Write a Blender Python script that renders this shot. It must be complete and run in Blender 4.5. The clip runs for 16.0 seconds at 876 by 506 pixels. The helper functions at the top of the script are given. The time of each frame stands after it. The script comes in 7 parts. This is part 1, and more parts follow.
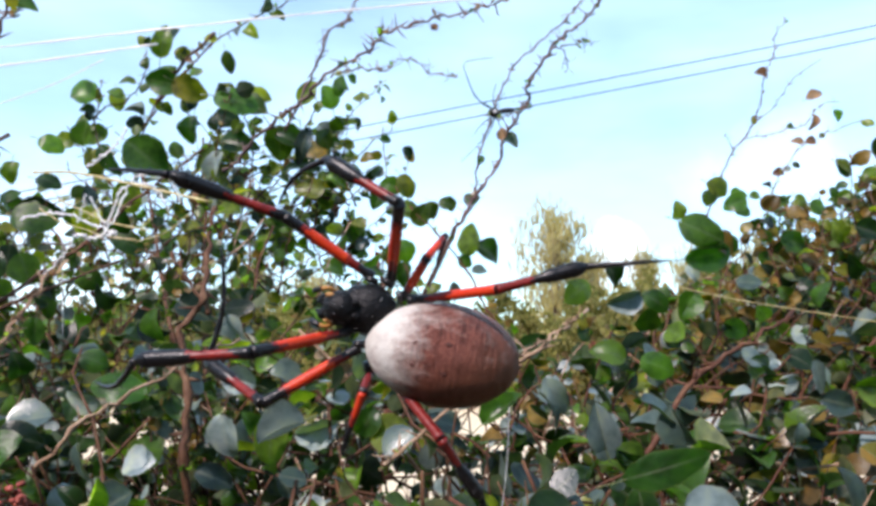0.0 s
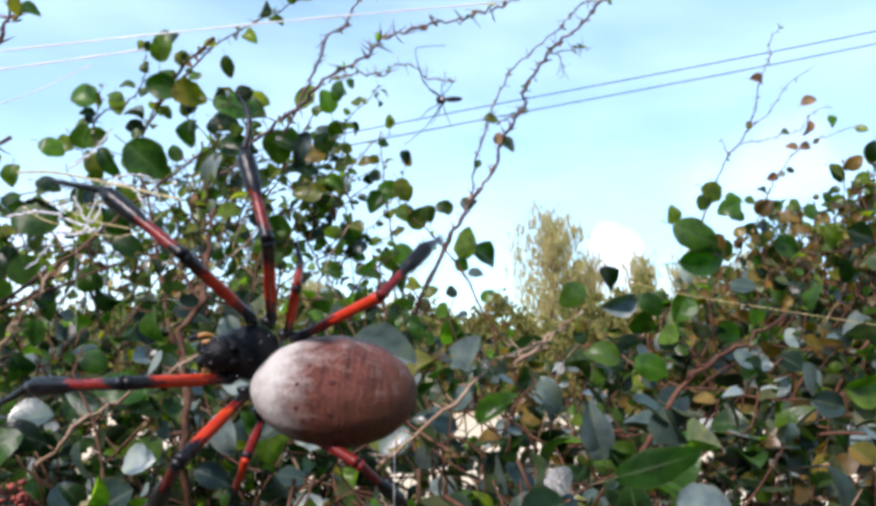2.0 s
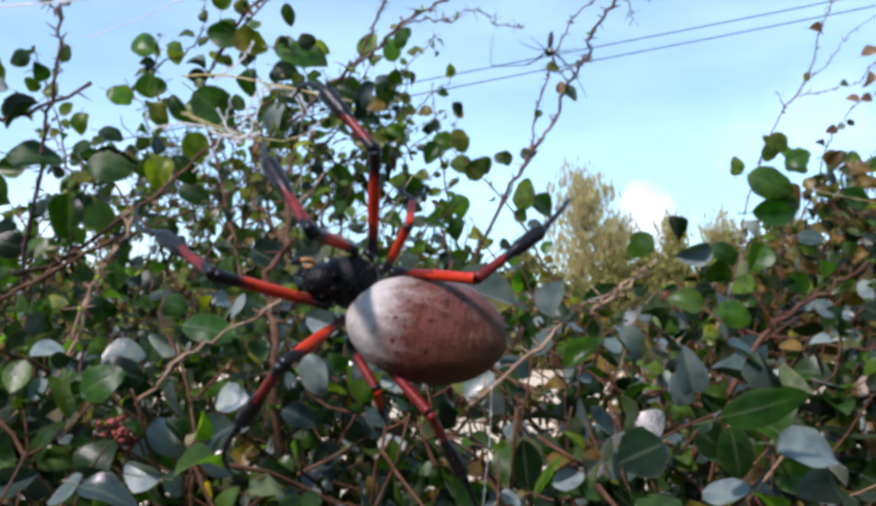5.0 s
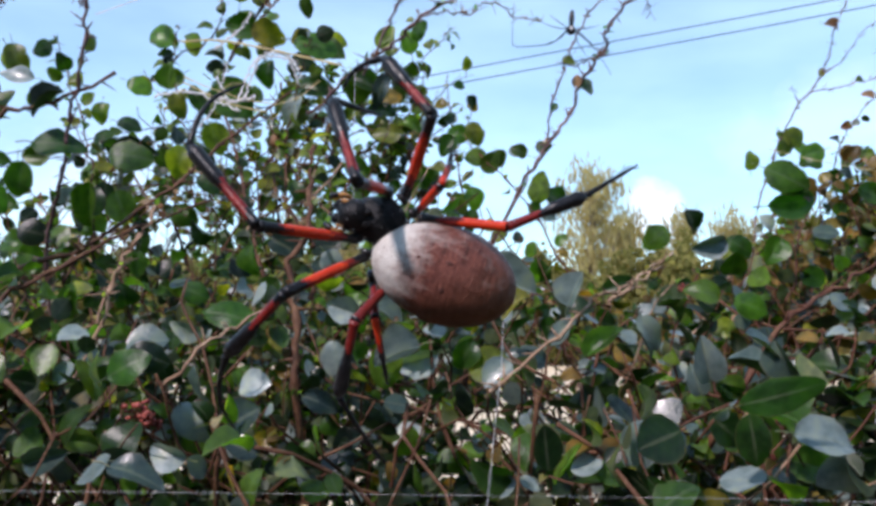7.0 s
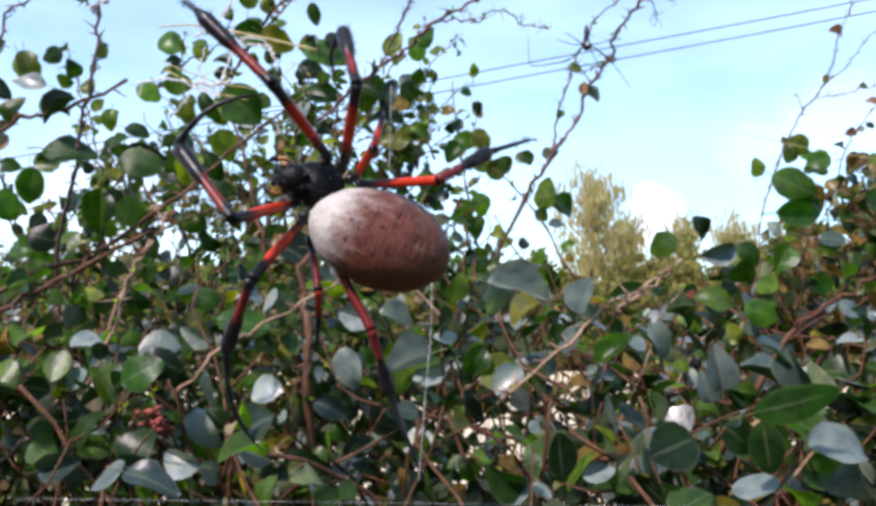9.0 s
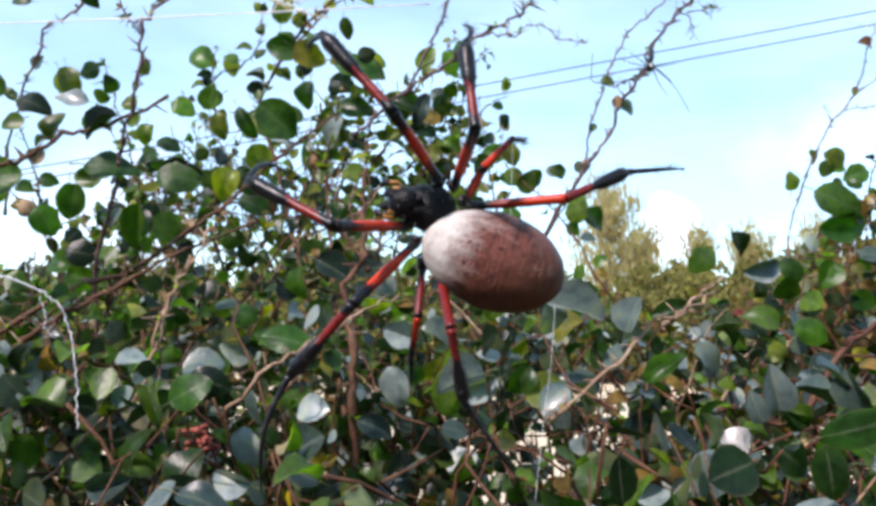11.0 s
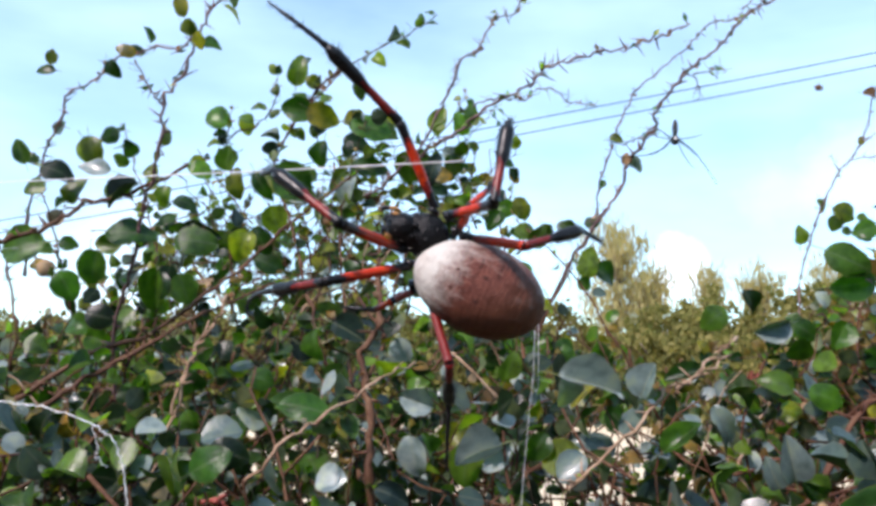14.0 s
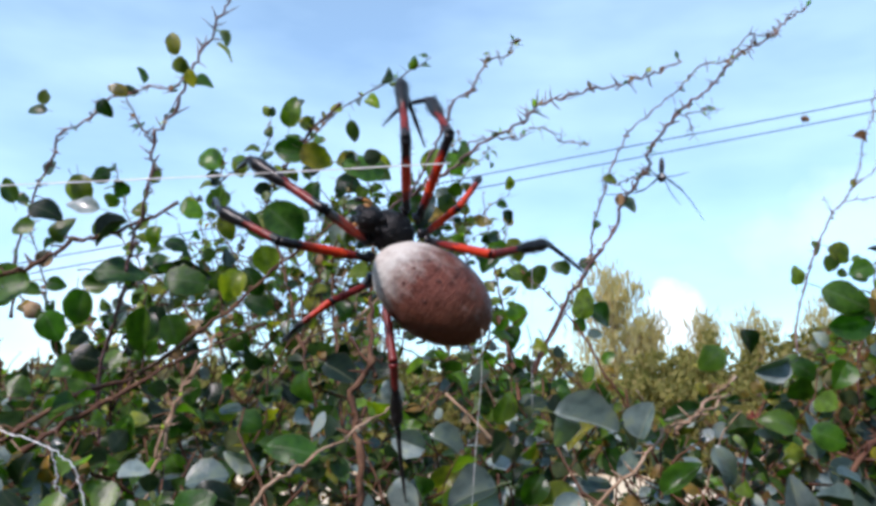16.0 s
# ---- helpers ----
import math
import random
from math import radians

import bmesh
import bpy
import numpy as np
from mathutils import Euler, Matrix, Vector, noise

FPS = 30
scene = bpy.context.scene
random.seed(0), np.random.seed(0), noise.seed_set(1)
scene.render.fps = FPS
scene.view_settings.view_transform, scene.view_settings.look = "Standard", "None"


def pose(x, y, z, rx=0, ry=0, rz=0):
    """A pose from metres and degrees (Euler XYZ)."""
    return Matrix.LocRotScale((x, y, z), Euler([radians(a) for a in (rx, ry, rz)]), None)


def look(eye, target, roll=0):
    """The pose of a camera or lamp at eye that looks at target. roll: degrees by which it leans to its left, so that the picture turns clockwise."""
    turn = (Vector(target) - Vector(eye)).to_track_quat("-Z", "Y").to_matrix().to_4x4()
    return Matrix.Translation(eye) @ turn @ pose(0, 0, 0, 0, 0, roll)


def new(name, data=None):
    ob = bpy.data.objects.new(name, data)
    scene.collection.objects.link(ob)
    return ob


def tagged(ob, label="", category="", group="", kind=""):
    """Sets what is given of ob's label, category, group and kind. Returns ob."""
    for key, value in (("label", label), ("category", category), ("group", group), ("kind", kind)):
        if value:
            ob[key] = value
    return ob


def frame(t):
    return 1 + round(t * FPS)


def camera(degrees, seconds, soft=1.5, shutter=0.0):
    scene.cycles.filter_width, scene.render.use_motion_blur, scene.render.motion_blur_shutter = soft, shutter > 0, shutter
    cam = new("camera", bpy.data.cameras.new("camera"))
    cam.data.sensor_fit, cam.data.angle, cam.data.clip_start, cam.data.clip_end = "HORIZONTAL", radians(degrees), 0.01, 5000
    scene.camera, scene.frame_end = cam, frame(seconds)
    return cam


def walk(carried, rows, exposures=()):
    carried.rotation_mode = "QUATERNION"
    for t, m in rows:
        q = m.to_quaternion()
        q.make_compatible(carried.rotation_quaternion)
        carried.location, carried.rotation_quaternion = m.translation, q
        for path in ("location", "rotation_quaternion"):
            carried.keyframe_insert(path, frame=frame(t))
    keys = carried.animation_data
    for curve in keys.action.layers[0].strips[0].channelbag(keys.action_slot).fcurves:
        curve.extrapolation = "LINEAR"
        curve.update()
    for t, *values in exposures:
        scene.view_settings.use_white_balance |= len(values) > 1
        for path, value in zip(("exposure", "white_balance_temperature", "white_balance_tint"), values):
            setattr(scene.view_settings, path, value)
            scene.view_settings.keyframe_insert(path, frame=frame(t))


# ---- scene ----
cam = camera(57.4, 16.0, soft=3.5)
walk(cam, [
    (0.0, pose(0.0000, 0.0000, 1.5000, 97.000, 0.000, 0.000)),
    (0.5, pose(0.0008, -0.0054, 1.5018, 97.157, -0.091, -0.087)),
    (1.0, pose(-0.0015, -0.0094, 1.4991, 97.334, 0.037, -0.511)),
    (1.5, pose(-0.0015, -0.0088, 1.4959, 97.468, 0.170, -0.585)),
    (2.0, pose(0.0003, -0.0082, 1.4974, 97.322, -0.113, -0.223)),
    (2.5, pose(-0.0049, -0.0104, 1.4953, 97.064, -0.207, -0.080)),
    (3.0, pose(-0.0099, -0.0054, 1.4938, 96.698, -0.351, 0.298)),
    (3.5, pose(-0.0161, -0.0019, 1.4906, 95.974, -0.481, 0.876)),
    (4.0, pose(-0.0269, -0.0030, 1.4887, 95.283, -0.502, 1.249)),
    (6.5, pose(-0.0467, -0.0135, 1.4850, 93.779, -1.053, 2.290)),
    (7.0, pose(-0.0488, -0.0146, 1.4827, 93.937, -1.167, 2.336)),
    (7.5, pose(-0.0514, -0.0183, 1.4806, 94.174, -1.209, 2.074)),
    (8.0, pose(-0.0553, -0.0209, 1.4823, 94.220, -1.079, 1.869)),
    (8.5, pose(-0.0560, -0.0215, 1.4839, 94.170, -1.192, 2.005)),
    (9.0, pose(-0.0562, -0.0173, 1.4839, 94.290, -1.241, 2.411)),
    (9.5, pose(-0.0632, -0.0123, 1.4833, 94.485, -1.258, 2.701)),
    (12.0, pose(-0.0826, -0.0151, 1.4939, 95.399, -1.502, 3.691)),
    (12.5, pose(-0.0816, -0.0162, 1.4957, 95.695, -1.492, 3.805)),
    (13.0, pose(-0.0835, -0.0204, 1.4994, 96.197, -1.381, 3.875)),
    (13.5, pose(-0.0856, -0.0202, 1.5009, 97.037, -1.274, 3.886)),
    (14.0, pose(-0.0852, -0.0259, 1.5079, 97.923, -1.124, 3.996)),
    (14.5, pose(-0.0831, -0.0270, 1.5066, 98.883, -0.926, 4.009)),
    (15.0, pose(-0.0808, -0.0228, 1.5001, 100.132, -0.789, 3.917)),
    (15.5, pose(-0.0819, -0.0187, 1.5017, 100.887, -0.755, 3.811)),
    (16.0, pose(-0.0841, -0.0146, 1.5021, 101.273, -0.945, 3.654)),
], exposures=[
    (0.0, 0.44, 6050, 26),
    (1.5, 0.37, 6000, 26),
    (2.5, 0.19, 5900, 26),
    (3.5, 0.05, 5850, 28),
    (4.0, 0.04, 5800, 28),
    (6.5, 0.02, 5800, 28),
    (7.5, 0.08, 5850, 28),
    (8.5, 0.24, 5950, 29),
    (9.5, 0.34, 6050, 29),
    (12.0, 0.39, 6050, 26),
    (14.0, 0.35, 6000, 26),
    (15.5, 0.18, 5900, 26),
    (16.0, 0.13, 5850, 26),
])

# ---- light ----
SUN_TO = Vector((-0.40, -0.58, 0.71)).normalized()
world = bpy.data.worlds.new("sky")
scene.world = world
world.use_nodes = True
wn, wl = world.node_tree.nodes, world.node_tree.links
sky = wn.new("ShaderNodeTexSky")
sky.sky_type, sky.sun_disc = "NISHITA", False
sky.sun_elevation = math.asin(SUN_TO.z)
sky.sun_rotation = math.atan2(SUN_TO.x, SUN_TO.y)
sky.air_density, sky.dust_density, sky.ozone_density = 1.0, 0.3, 2.0
# thin white cloud over the blue
w_at = wn.new("ShaderNodeTexCoord")
w_map = wn.new("ShaderNodeMapping")
w_map.inputs["Scale"].default_value = (1.5, 1.5, 4.5)
w_noise = wn.new("ShaderNodeTexNoise")
w_noise.inputs["Scale"].default_value = 2.2
w_noise.inputs["Detail"].default_value = 4
w_ramp = wn.new("ShaderNodeValToRGB")
w_ramp.color_ramp.elements[0].position, w_ramp.color_ramp.elements[0].color = 0.30, (0.15, 0.15, 0.15, 1)
w_ramp.color_ramp.elements[1].position, w_ramp.color_ramp.elements[1].color = 0.85, (0.42, 0.42, 0.42, 1)
w_mix = wn.new("ShaderNodeMixRGB")
w_mix.inputs[2].default_value = (9.5, 10.2, 10.6, 1)
wl.new(w_at.outputs["Generated"], w_map.inputs["Vector"])
wl.new(w_map.outputs["Vector"], w_noise.inputs["Vector"])
wl.new(w_noise.outputs["Fac"], w_ramp.inputs["Fac"])
wl.new(w_ramp.outputs["Color"], w_mix.inputs[0])
wl.new(sky.outputs["Color"], w_mix.inputs[1])
w_tint = wn.new("ShaderNodeMixRGB")
w_tint.blend_type, w_tint.inputs[0].default_value, w_tint.inputs[2].default_value = "MULTIPLY", 1.0, (1.09, 1.40, 1.31, 1)
# low cumulus heads over the far scrub
puffs = w_mix.outputs["Color"]
for az, el, wide, thick in ((12.8, 6.6, 0.042, 0.85), (10.4, 5.6, 0.022, 0.6), (24.5, 13.0, 0.06, 0.20), (19.0, 11.5, 0.04, 0.12), (-26.0, 6.0, 0.12, 0.4)):
    way = wn.new("ShaderNodeVectorMath")
    way.operation = "DISTANCE"
    way.inputs[1].default_value = (math.sin(radians(az)) * math.cos(radians(el)), math.cos(radians(az)) * math.cos(radians(el)), math.sin(radians(el)))
    wl.new(w_at.outputs["Generated"], way.inputs[0])
    ruffle = wn.new("ShaderNodeTexNoise")
    ruffle.inputs["Scale"].default_value, ruffle.inputs["Detail"].default_value = 0.9 / wide, 5
    wl.new(w_at.outputs["Generated"], ruffle.inputs["Vector"])
    reach = wn.new("ShaderNodeMath")
    reach.operation, reach.inputs[1].default_value = "MULTIPLY_ADD", -1.6 * wide
    wl.new(ruffle.outputs["Fac"], reach.inputs[0])
    wl.new(way.outputs["Value"], reach.inputs[2])
    cut = wn.new("ShaderNodeMapRange")
    cut.inputs["From Min"].default_value, cut.inputs["From Max"].default_value, cut.inputs["To Max"].default_value = 0.25 * wide, -0.35 * wide, thick
    wl.new(reach.outputs[0], cut.inputs["Value"])
    puff = wn.new("ShaderNodeMixRGB")
    puff.inputs[2].default_value = (9.3, 8.2, 8.5, 1)
    wl.new(cut.outputs[0], puff.inputs[0])
    wl.new(puffs, puff.inputs[1])
    puffs = puff.outputs["Color"]
wl.new(puffs, w_tint.inputs[1])
wl.new(w_tint.outputs["Color"], wn["Background"].inputs["Color"])
wn["Background"].inputs["Strength"].default_value = 0.125
sun = new("sun", bpy.data.lights.new("sun", "SUN"))
sun.data.energy, sun.data.angle, sun.data.color = 5.0, radians(4.5), (1.0, 0.89, 0.75)
sun.matrix_world = look(SUN_TO * 30, (0, 0, 0))


# ---- materials ----
def material(name):
    m = bpy.data.materials.new(name)
    m.use_nodes = True
    n, l = m.node_tree.nodes, m.node_tree.links
    return m, n, l, n["Principled BSDF"]


def ramp_of(n, stops):
    r = n.new("ShaderNodeValToRGB")
    e = r.color_ramp.elements
    e[0].position, e[0].color = stops[0][0], (*stops[0][1], 1)
    e[1].position, e[1].color = stops[-1][0], (*stops[-1][1], 1)
    for p, c in stops[1:-1]:
        e.new(p).color = (*c, 1)
    return r


def mottled(name, stops, scale, rough=0.6, bump=0.3, fine=6.0, depth=0.001, metal=0.0, gloss=0.5, stretch=(1, 1, 1)):
    """A surface with colour that varies at two scales and fine relief."""
    m, n, l, b = material(name)
    at, mp = n.new("ShaderNodeTexCoord"), n.new("ShaderNodeMapping")
    mp.inputs["Scale"].default_value = stretch
    big, small = n.new("ShaderNodeTexNoise"), n.new("ShaderNodeTexNoise")
    big.inputs["Scale"].default_value, big.inputs["Detail"].default_value = scale, 4
    small.inputs["Scale"].default_value, small.inputs["Detail"].default_value = scale * fine, 5
    add = n.new("ShaderNodeMath")
    add.operation, add.inputs[1].default_value = "MULTIPLY_ADD", 0.45
    half = n.new("ShaderNodeMath")
    half.operation, half.inputs[1].default_value = "MULTIPLY", 0.6
    r = ramp_of(n, stops)
    bp = n.new("ShaderNodeBump")
    bp.inputs["Strength"].default_value, bp.inputs["Distance"].default_value = bump, depth
    l.new(at.outputs["Object"], mp.inputs["Vector"])
    for tex in (big, small):
        l.new(mp.outputs["Vector"], tex.inputs["Vector"])
    l.new(big.outputs["Fac"], half.inputs[0])
    l.new(small.outputs["Fac"], add.inputs[0])
    l.new(half.outputs[0], add.inputs[2])
    l.new(add.outputs[0], r.inputs["Fac"])
    l.new(r.outputs["Color"], b.inputs["Base Color"])
    l.new(small.outputs["Fac"], bp.inputs["Height"])
    l.new(bp.outputs["Normal"], b.inputs["Normal"])
    b.inputs["Roughness"].default_value, b.inputs["Metallic"].default_value = rough, metal
    b.inputs["Specular IOR Level"].default_value = gloss
    return m


def sum_of(n, l, op, a, b, c=None):
    """A math node; a, b and c are sockets or numbers."""
    m = n.new("ShaderNodeMath")
    m.operation = op
    for k, v in enumerate((a, b, c)):
        if v is None:
            continue
        if isinstance(v, (int, float)):
            m.inputs[k].default_value = v
        else:
            l.new(v, m.inputs[k])
    return m.outputs[0]


def leaf_material(name, stops, rough, gloss, through_light, tint, veined=True):
    """Leaf blade: colour differs from leaf to leaf, with blotches, veins, gloss and light that shines through."""
    m, n, l, b = material(name)
    info, geo = n.new("ShaderNodeObjectInfo"), n.new("ShaderNodeNewGeometry")
    add, fr = n.new("ShaderNodeMath"), n.new("ShaderNodeMath")
    add.operation, fr.operation = "ADD", "FRACT"
    l.new(info.outputs["Random"], add.inputs[0])
    l.new(geo.outputs["Random Per Island"], add.inputs[1])
    l.new(add.outputs[0], fr.inputs[0])
    r = ramp_of(n, stops)
    l.new(fr.outputs[0], r.inputs["Fac"])
    spot, vein = n.new("ShaderNodeTexNoise"), n.new("ShaderNodeTexNoise")
    spot.inputs["Scale"].default_value, spot.inputs["Detail"].default_value = 90.0, 3
    vein.inputs["Scale"].default_value, vein.inputs["Detail"].default_value = 420.0, 4
    l.new(geo.outputs["Position"], spot.inputs["Vector"])
    l.new(geo.outputs["Position"], vein.inputs["Vector"])
    sr = ramp_of(n, [(0.30, (0.55, 0.62, 0.6)), (0.5, (1.0, 1.0, 1.0)), (0.70, (1.35, 1.25, 0.95))])
    l.new(spot.outputs["Fac"], sr.inputs["Fac"])
    mul = n.new("ShaderNodeMixRGB")
    mul.blend_type, mul.inputs[0].default_value = "MULTIPLY", 1.0
    l.new(r.outputs["Color"], mul.inputs[1])
    l.new(sr.outputs["Color"], mul.inputs[2])
    paint, relief = mul.outputs["Color"], vein.outputs["Fac"]
    if veined:
        uv, sep = n.new("ShaderNodeUVMap"), n.new("ShaderNodeSeparateXYZ")
        uv.uv_map = "blade"
        l.new(uv.outputs["UV"], sep.inputs[0])
        off = sum_of(n, l, "ABSOLUTE", sum_of(n, l, "MULTIPLY_ADD", sep.outputs["Y"], 2.0, -1.0), 0.0)
        rib = n.new("ShaderNodeMapRange")
        rib.inputs["From Min"].default_value, rib.inputs["From Max"].default_value = 0.12, 0.02
        l.new(off, rib.inputs["Value"])
        slant = sum_of(n, l, "MULTIPLY_ADD", off, -0.32, sep.outputs["X"])
        wave = sum_of(n, l, "POWER", sum_of(n, l, "ABSOLUTE", sum_of(n, l, "SINE", sum_of(n, l, "MULTIPLY", slant, 17.0), 0.0), 0.0), 0.35)
        side = sum_of(n, l, "SUBTRACT", 1.0, wave)
        lines = sum_of(n, l, "MULTIPLY_ADD", rib.outputs[0], 0.24, sum_of(n, l, "MULTIPLY", side, 0.06))
        pale = n.new("ShaderNodeMixRGB")
        pale.inputs[2].default_value = (0.30, 0.33, 0.20, 1)
        l.new(lines, pale.inputs[0])
        l.new(paint, pale.inputs[1])
        rim = n.new("ShaderNodeMapRange")
        rim.inputs["From Min"].default_value, rim.inputs["From Max"].default_value, rim.inputs["To Max"].default_value = 0.88, 1.0, 0.25
        l.new(off, rim.inputs["Value"])
        edge = n.new("ShaderNodeMixRGB")
        edge.inputs[2].default_value = (0.24, 0.19, 0.09, 1)
        l.new(rim.outputs[0], edge.inputs[0])
        l.new(pale.outputs["Color"], edge.inputs[1])
        paint = edge.outputs["Color"]
        relief = sum_of(n, l, "MULTIPLY_ADD", lines, -0.8, vein.outputs["Fac"])
    l.new(paint, b.inputs["Base Color"])
    bp = n.new("ShaderNodeBump")
    bp.inputs["Strength"].default_value, bp.inputs["Distance"].default_value = 0.5, 0.0007
    l.new(relief, bp.inputs["Height"])
    l.new(bp.outputs["Normal"], b.inputs["Normal"])
    b.inputs["Roughness"].default_value, b.inputs["Specular IOR Level"].default_value = rough, gloss
    tr, mix = n.new("ShaderNodeBsdfTranslucent"), n.new("ShaderNodeMixShader")
    tm = n.new("ShaderNodeMixRGB")
    tm.blend_type, tm.inputs[0].default_value, tm.inputs[2].default_value = "MULTIPLY", 1.0, (*tint, 1)
    l.new(mul.outputs["Color"], tm.inputs[1])
    l.new(tm.outputs["Color"], tr.inputs["Color"])
    mix.inputs[0].default_value = through_light
    l.new(b.outputs[0], mix.inputs[1])
    l.new(tr.outputs[0], mix.inputs[2])
    l.new(mix.outputs[0], n["Material Output"].inputs["Surface"])
    return m


LEAF_TOP = leaf_material("leaf_top", [(0.0, (0.004, 0.013, 0.005)), (0.30, (0.012, 0.034, 0.010)), (0.62, (0.045, 0.096, 0.016)), (0.86, (0.090, 0.138, 0.019)), (0.96, (0.150, 0.135, 0.020)), (1.0, (0.17, 0.10, 0.024))], 0.30, 0.42, 0.55, (6.6, 7.4, 1.1))
BROAD_TOP = leaf_material("broad_leaf_top", [(0.0, (0.016, 0.050, 0.010)), (0.5, (0.030, 0.080, 0.013)), (1.0, (0.055, 0.110, 0.018))], 0.36, 0.35, 0.5, (5.0, 6.6, 1.0))
# Lighter, yellower copy of leaf_top: sunlight through high leaves is painted in.
LIT_TOP = leaf_material("lit_leaf_top", [(0.0, (0.030, 0.062, 0.010)), (0.4, (0.072, 0.112, 0.014)), (0.75, (0.120, 0.145, 0.018)), (1.0, (0.20, 0.165, 0.028))], 0.32, 0.40, 0.55, (5.0, 5.2, 1.0))
BRONZE_TOP = leaf_material("bronze_leaf", [(0.0, (0.060, 0.038, 0.012)), (0.4, (0.140, 0.086, 0.020)), (0.75, (0.23, 0.150, 0.034)), (1.0, (0.13, 0.135, 0.024))], 0.42, 0.35, 0.5, (3.4, 2.9, 1.0))
LEAF_UNDER = leaf_material("leaf_underside", [(0.0, (0.018, 0.030, 0.016)), (0.5, (0.052, 0.074, 0.036)), (0.88, (0.15, 0.165, 0.095)), (1.0, (0.30, 0.24, 0.16))], 0.42, 0.5, 0.45, (5.0, 5.4, 2.4))
# Sky sheen on glossy leaves is painted in as a pale grey-blue base colour.
SHEEN_TOP = leaf_material("sheen_leaf_top", [(0.0, (0.012, 0.028, 0.024)), (0.35, (0.045, 0.078, 0.070)), (0.55, (0.135, 0.185, 0.18)), (1.0, (0.29, 0.345, 0.335))], 0.34, 0.5, 0.30, (2.0, 2.4, 1.8))
SHEEN_TOP.node_tree.nodes["Principled BSDF"].inputs["Coat Weight"].default_value = 0.2
SHEEN_TOP.node_tree.nodes["Principled BSDF"].inputs["Coat Roughness"].default_value = 0.14
DRY_TOP = leaf_material("dry_leaf", [(0.0, (0.12, 0.046, 0.024)), (0.4, (0.22, 0.12, 0.06)), (0.8, (0.34, 0.24, 0.14)), (1.0, (0.56, 0.48, 0.36))], 0.6, 0.3, 0.3, (1.5, 1.3, 1.0))
BARK = mottled("twig_bark", [(0.25, (0.024, 0.011, 0.006)), (0.5, (0.075, 0.033, 0.017)), (0.75, (0.18, 0.10, 0.052))], 60, 0.65, 0.6, 7, 0.0008, gloss=0.2)
ROSY_BARK = mottled("rosy_bark", [(0.25, (0.028, 0.010, 0.006)), (0.5, (0.085, 0.034, 0.018)), (0.75, (0.18, 0.095, 0.05))], 60, 0.65, 0.6, 7, 0.0008, gloss=0.2)
RUSSET = mottled("russet_capsule", [(0.3, (0.10, 0.018, 0.012)), (0.6, (0.26, 0.045, 0.028)), (0.8, (0.42, 0.15, 0.09))], 300, 0.55, 0.4, 5, 0.0004)
SHOOT_BARK = mottled("mauve_shoot_bark", [(0.25, (0.060, 0.032, 0.028)), (0.5, (0.135, 0.080, 0.072)), (0.75, (0.30, 0.21, 0.19))], 60, 0.65, 0.6, 7, 0.0008, gloss=0.2)
PALE_BARK = mottled("bleached_bark", [(0.25, (0.13, 0.078, 0.046)), (0.5, (0.26, 0.165, 0.10)), (0.75, (0.48, 0.36, 0.25))], 60, 0.7, 0.6, 7, 0.0008, gloss=0.2)
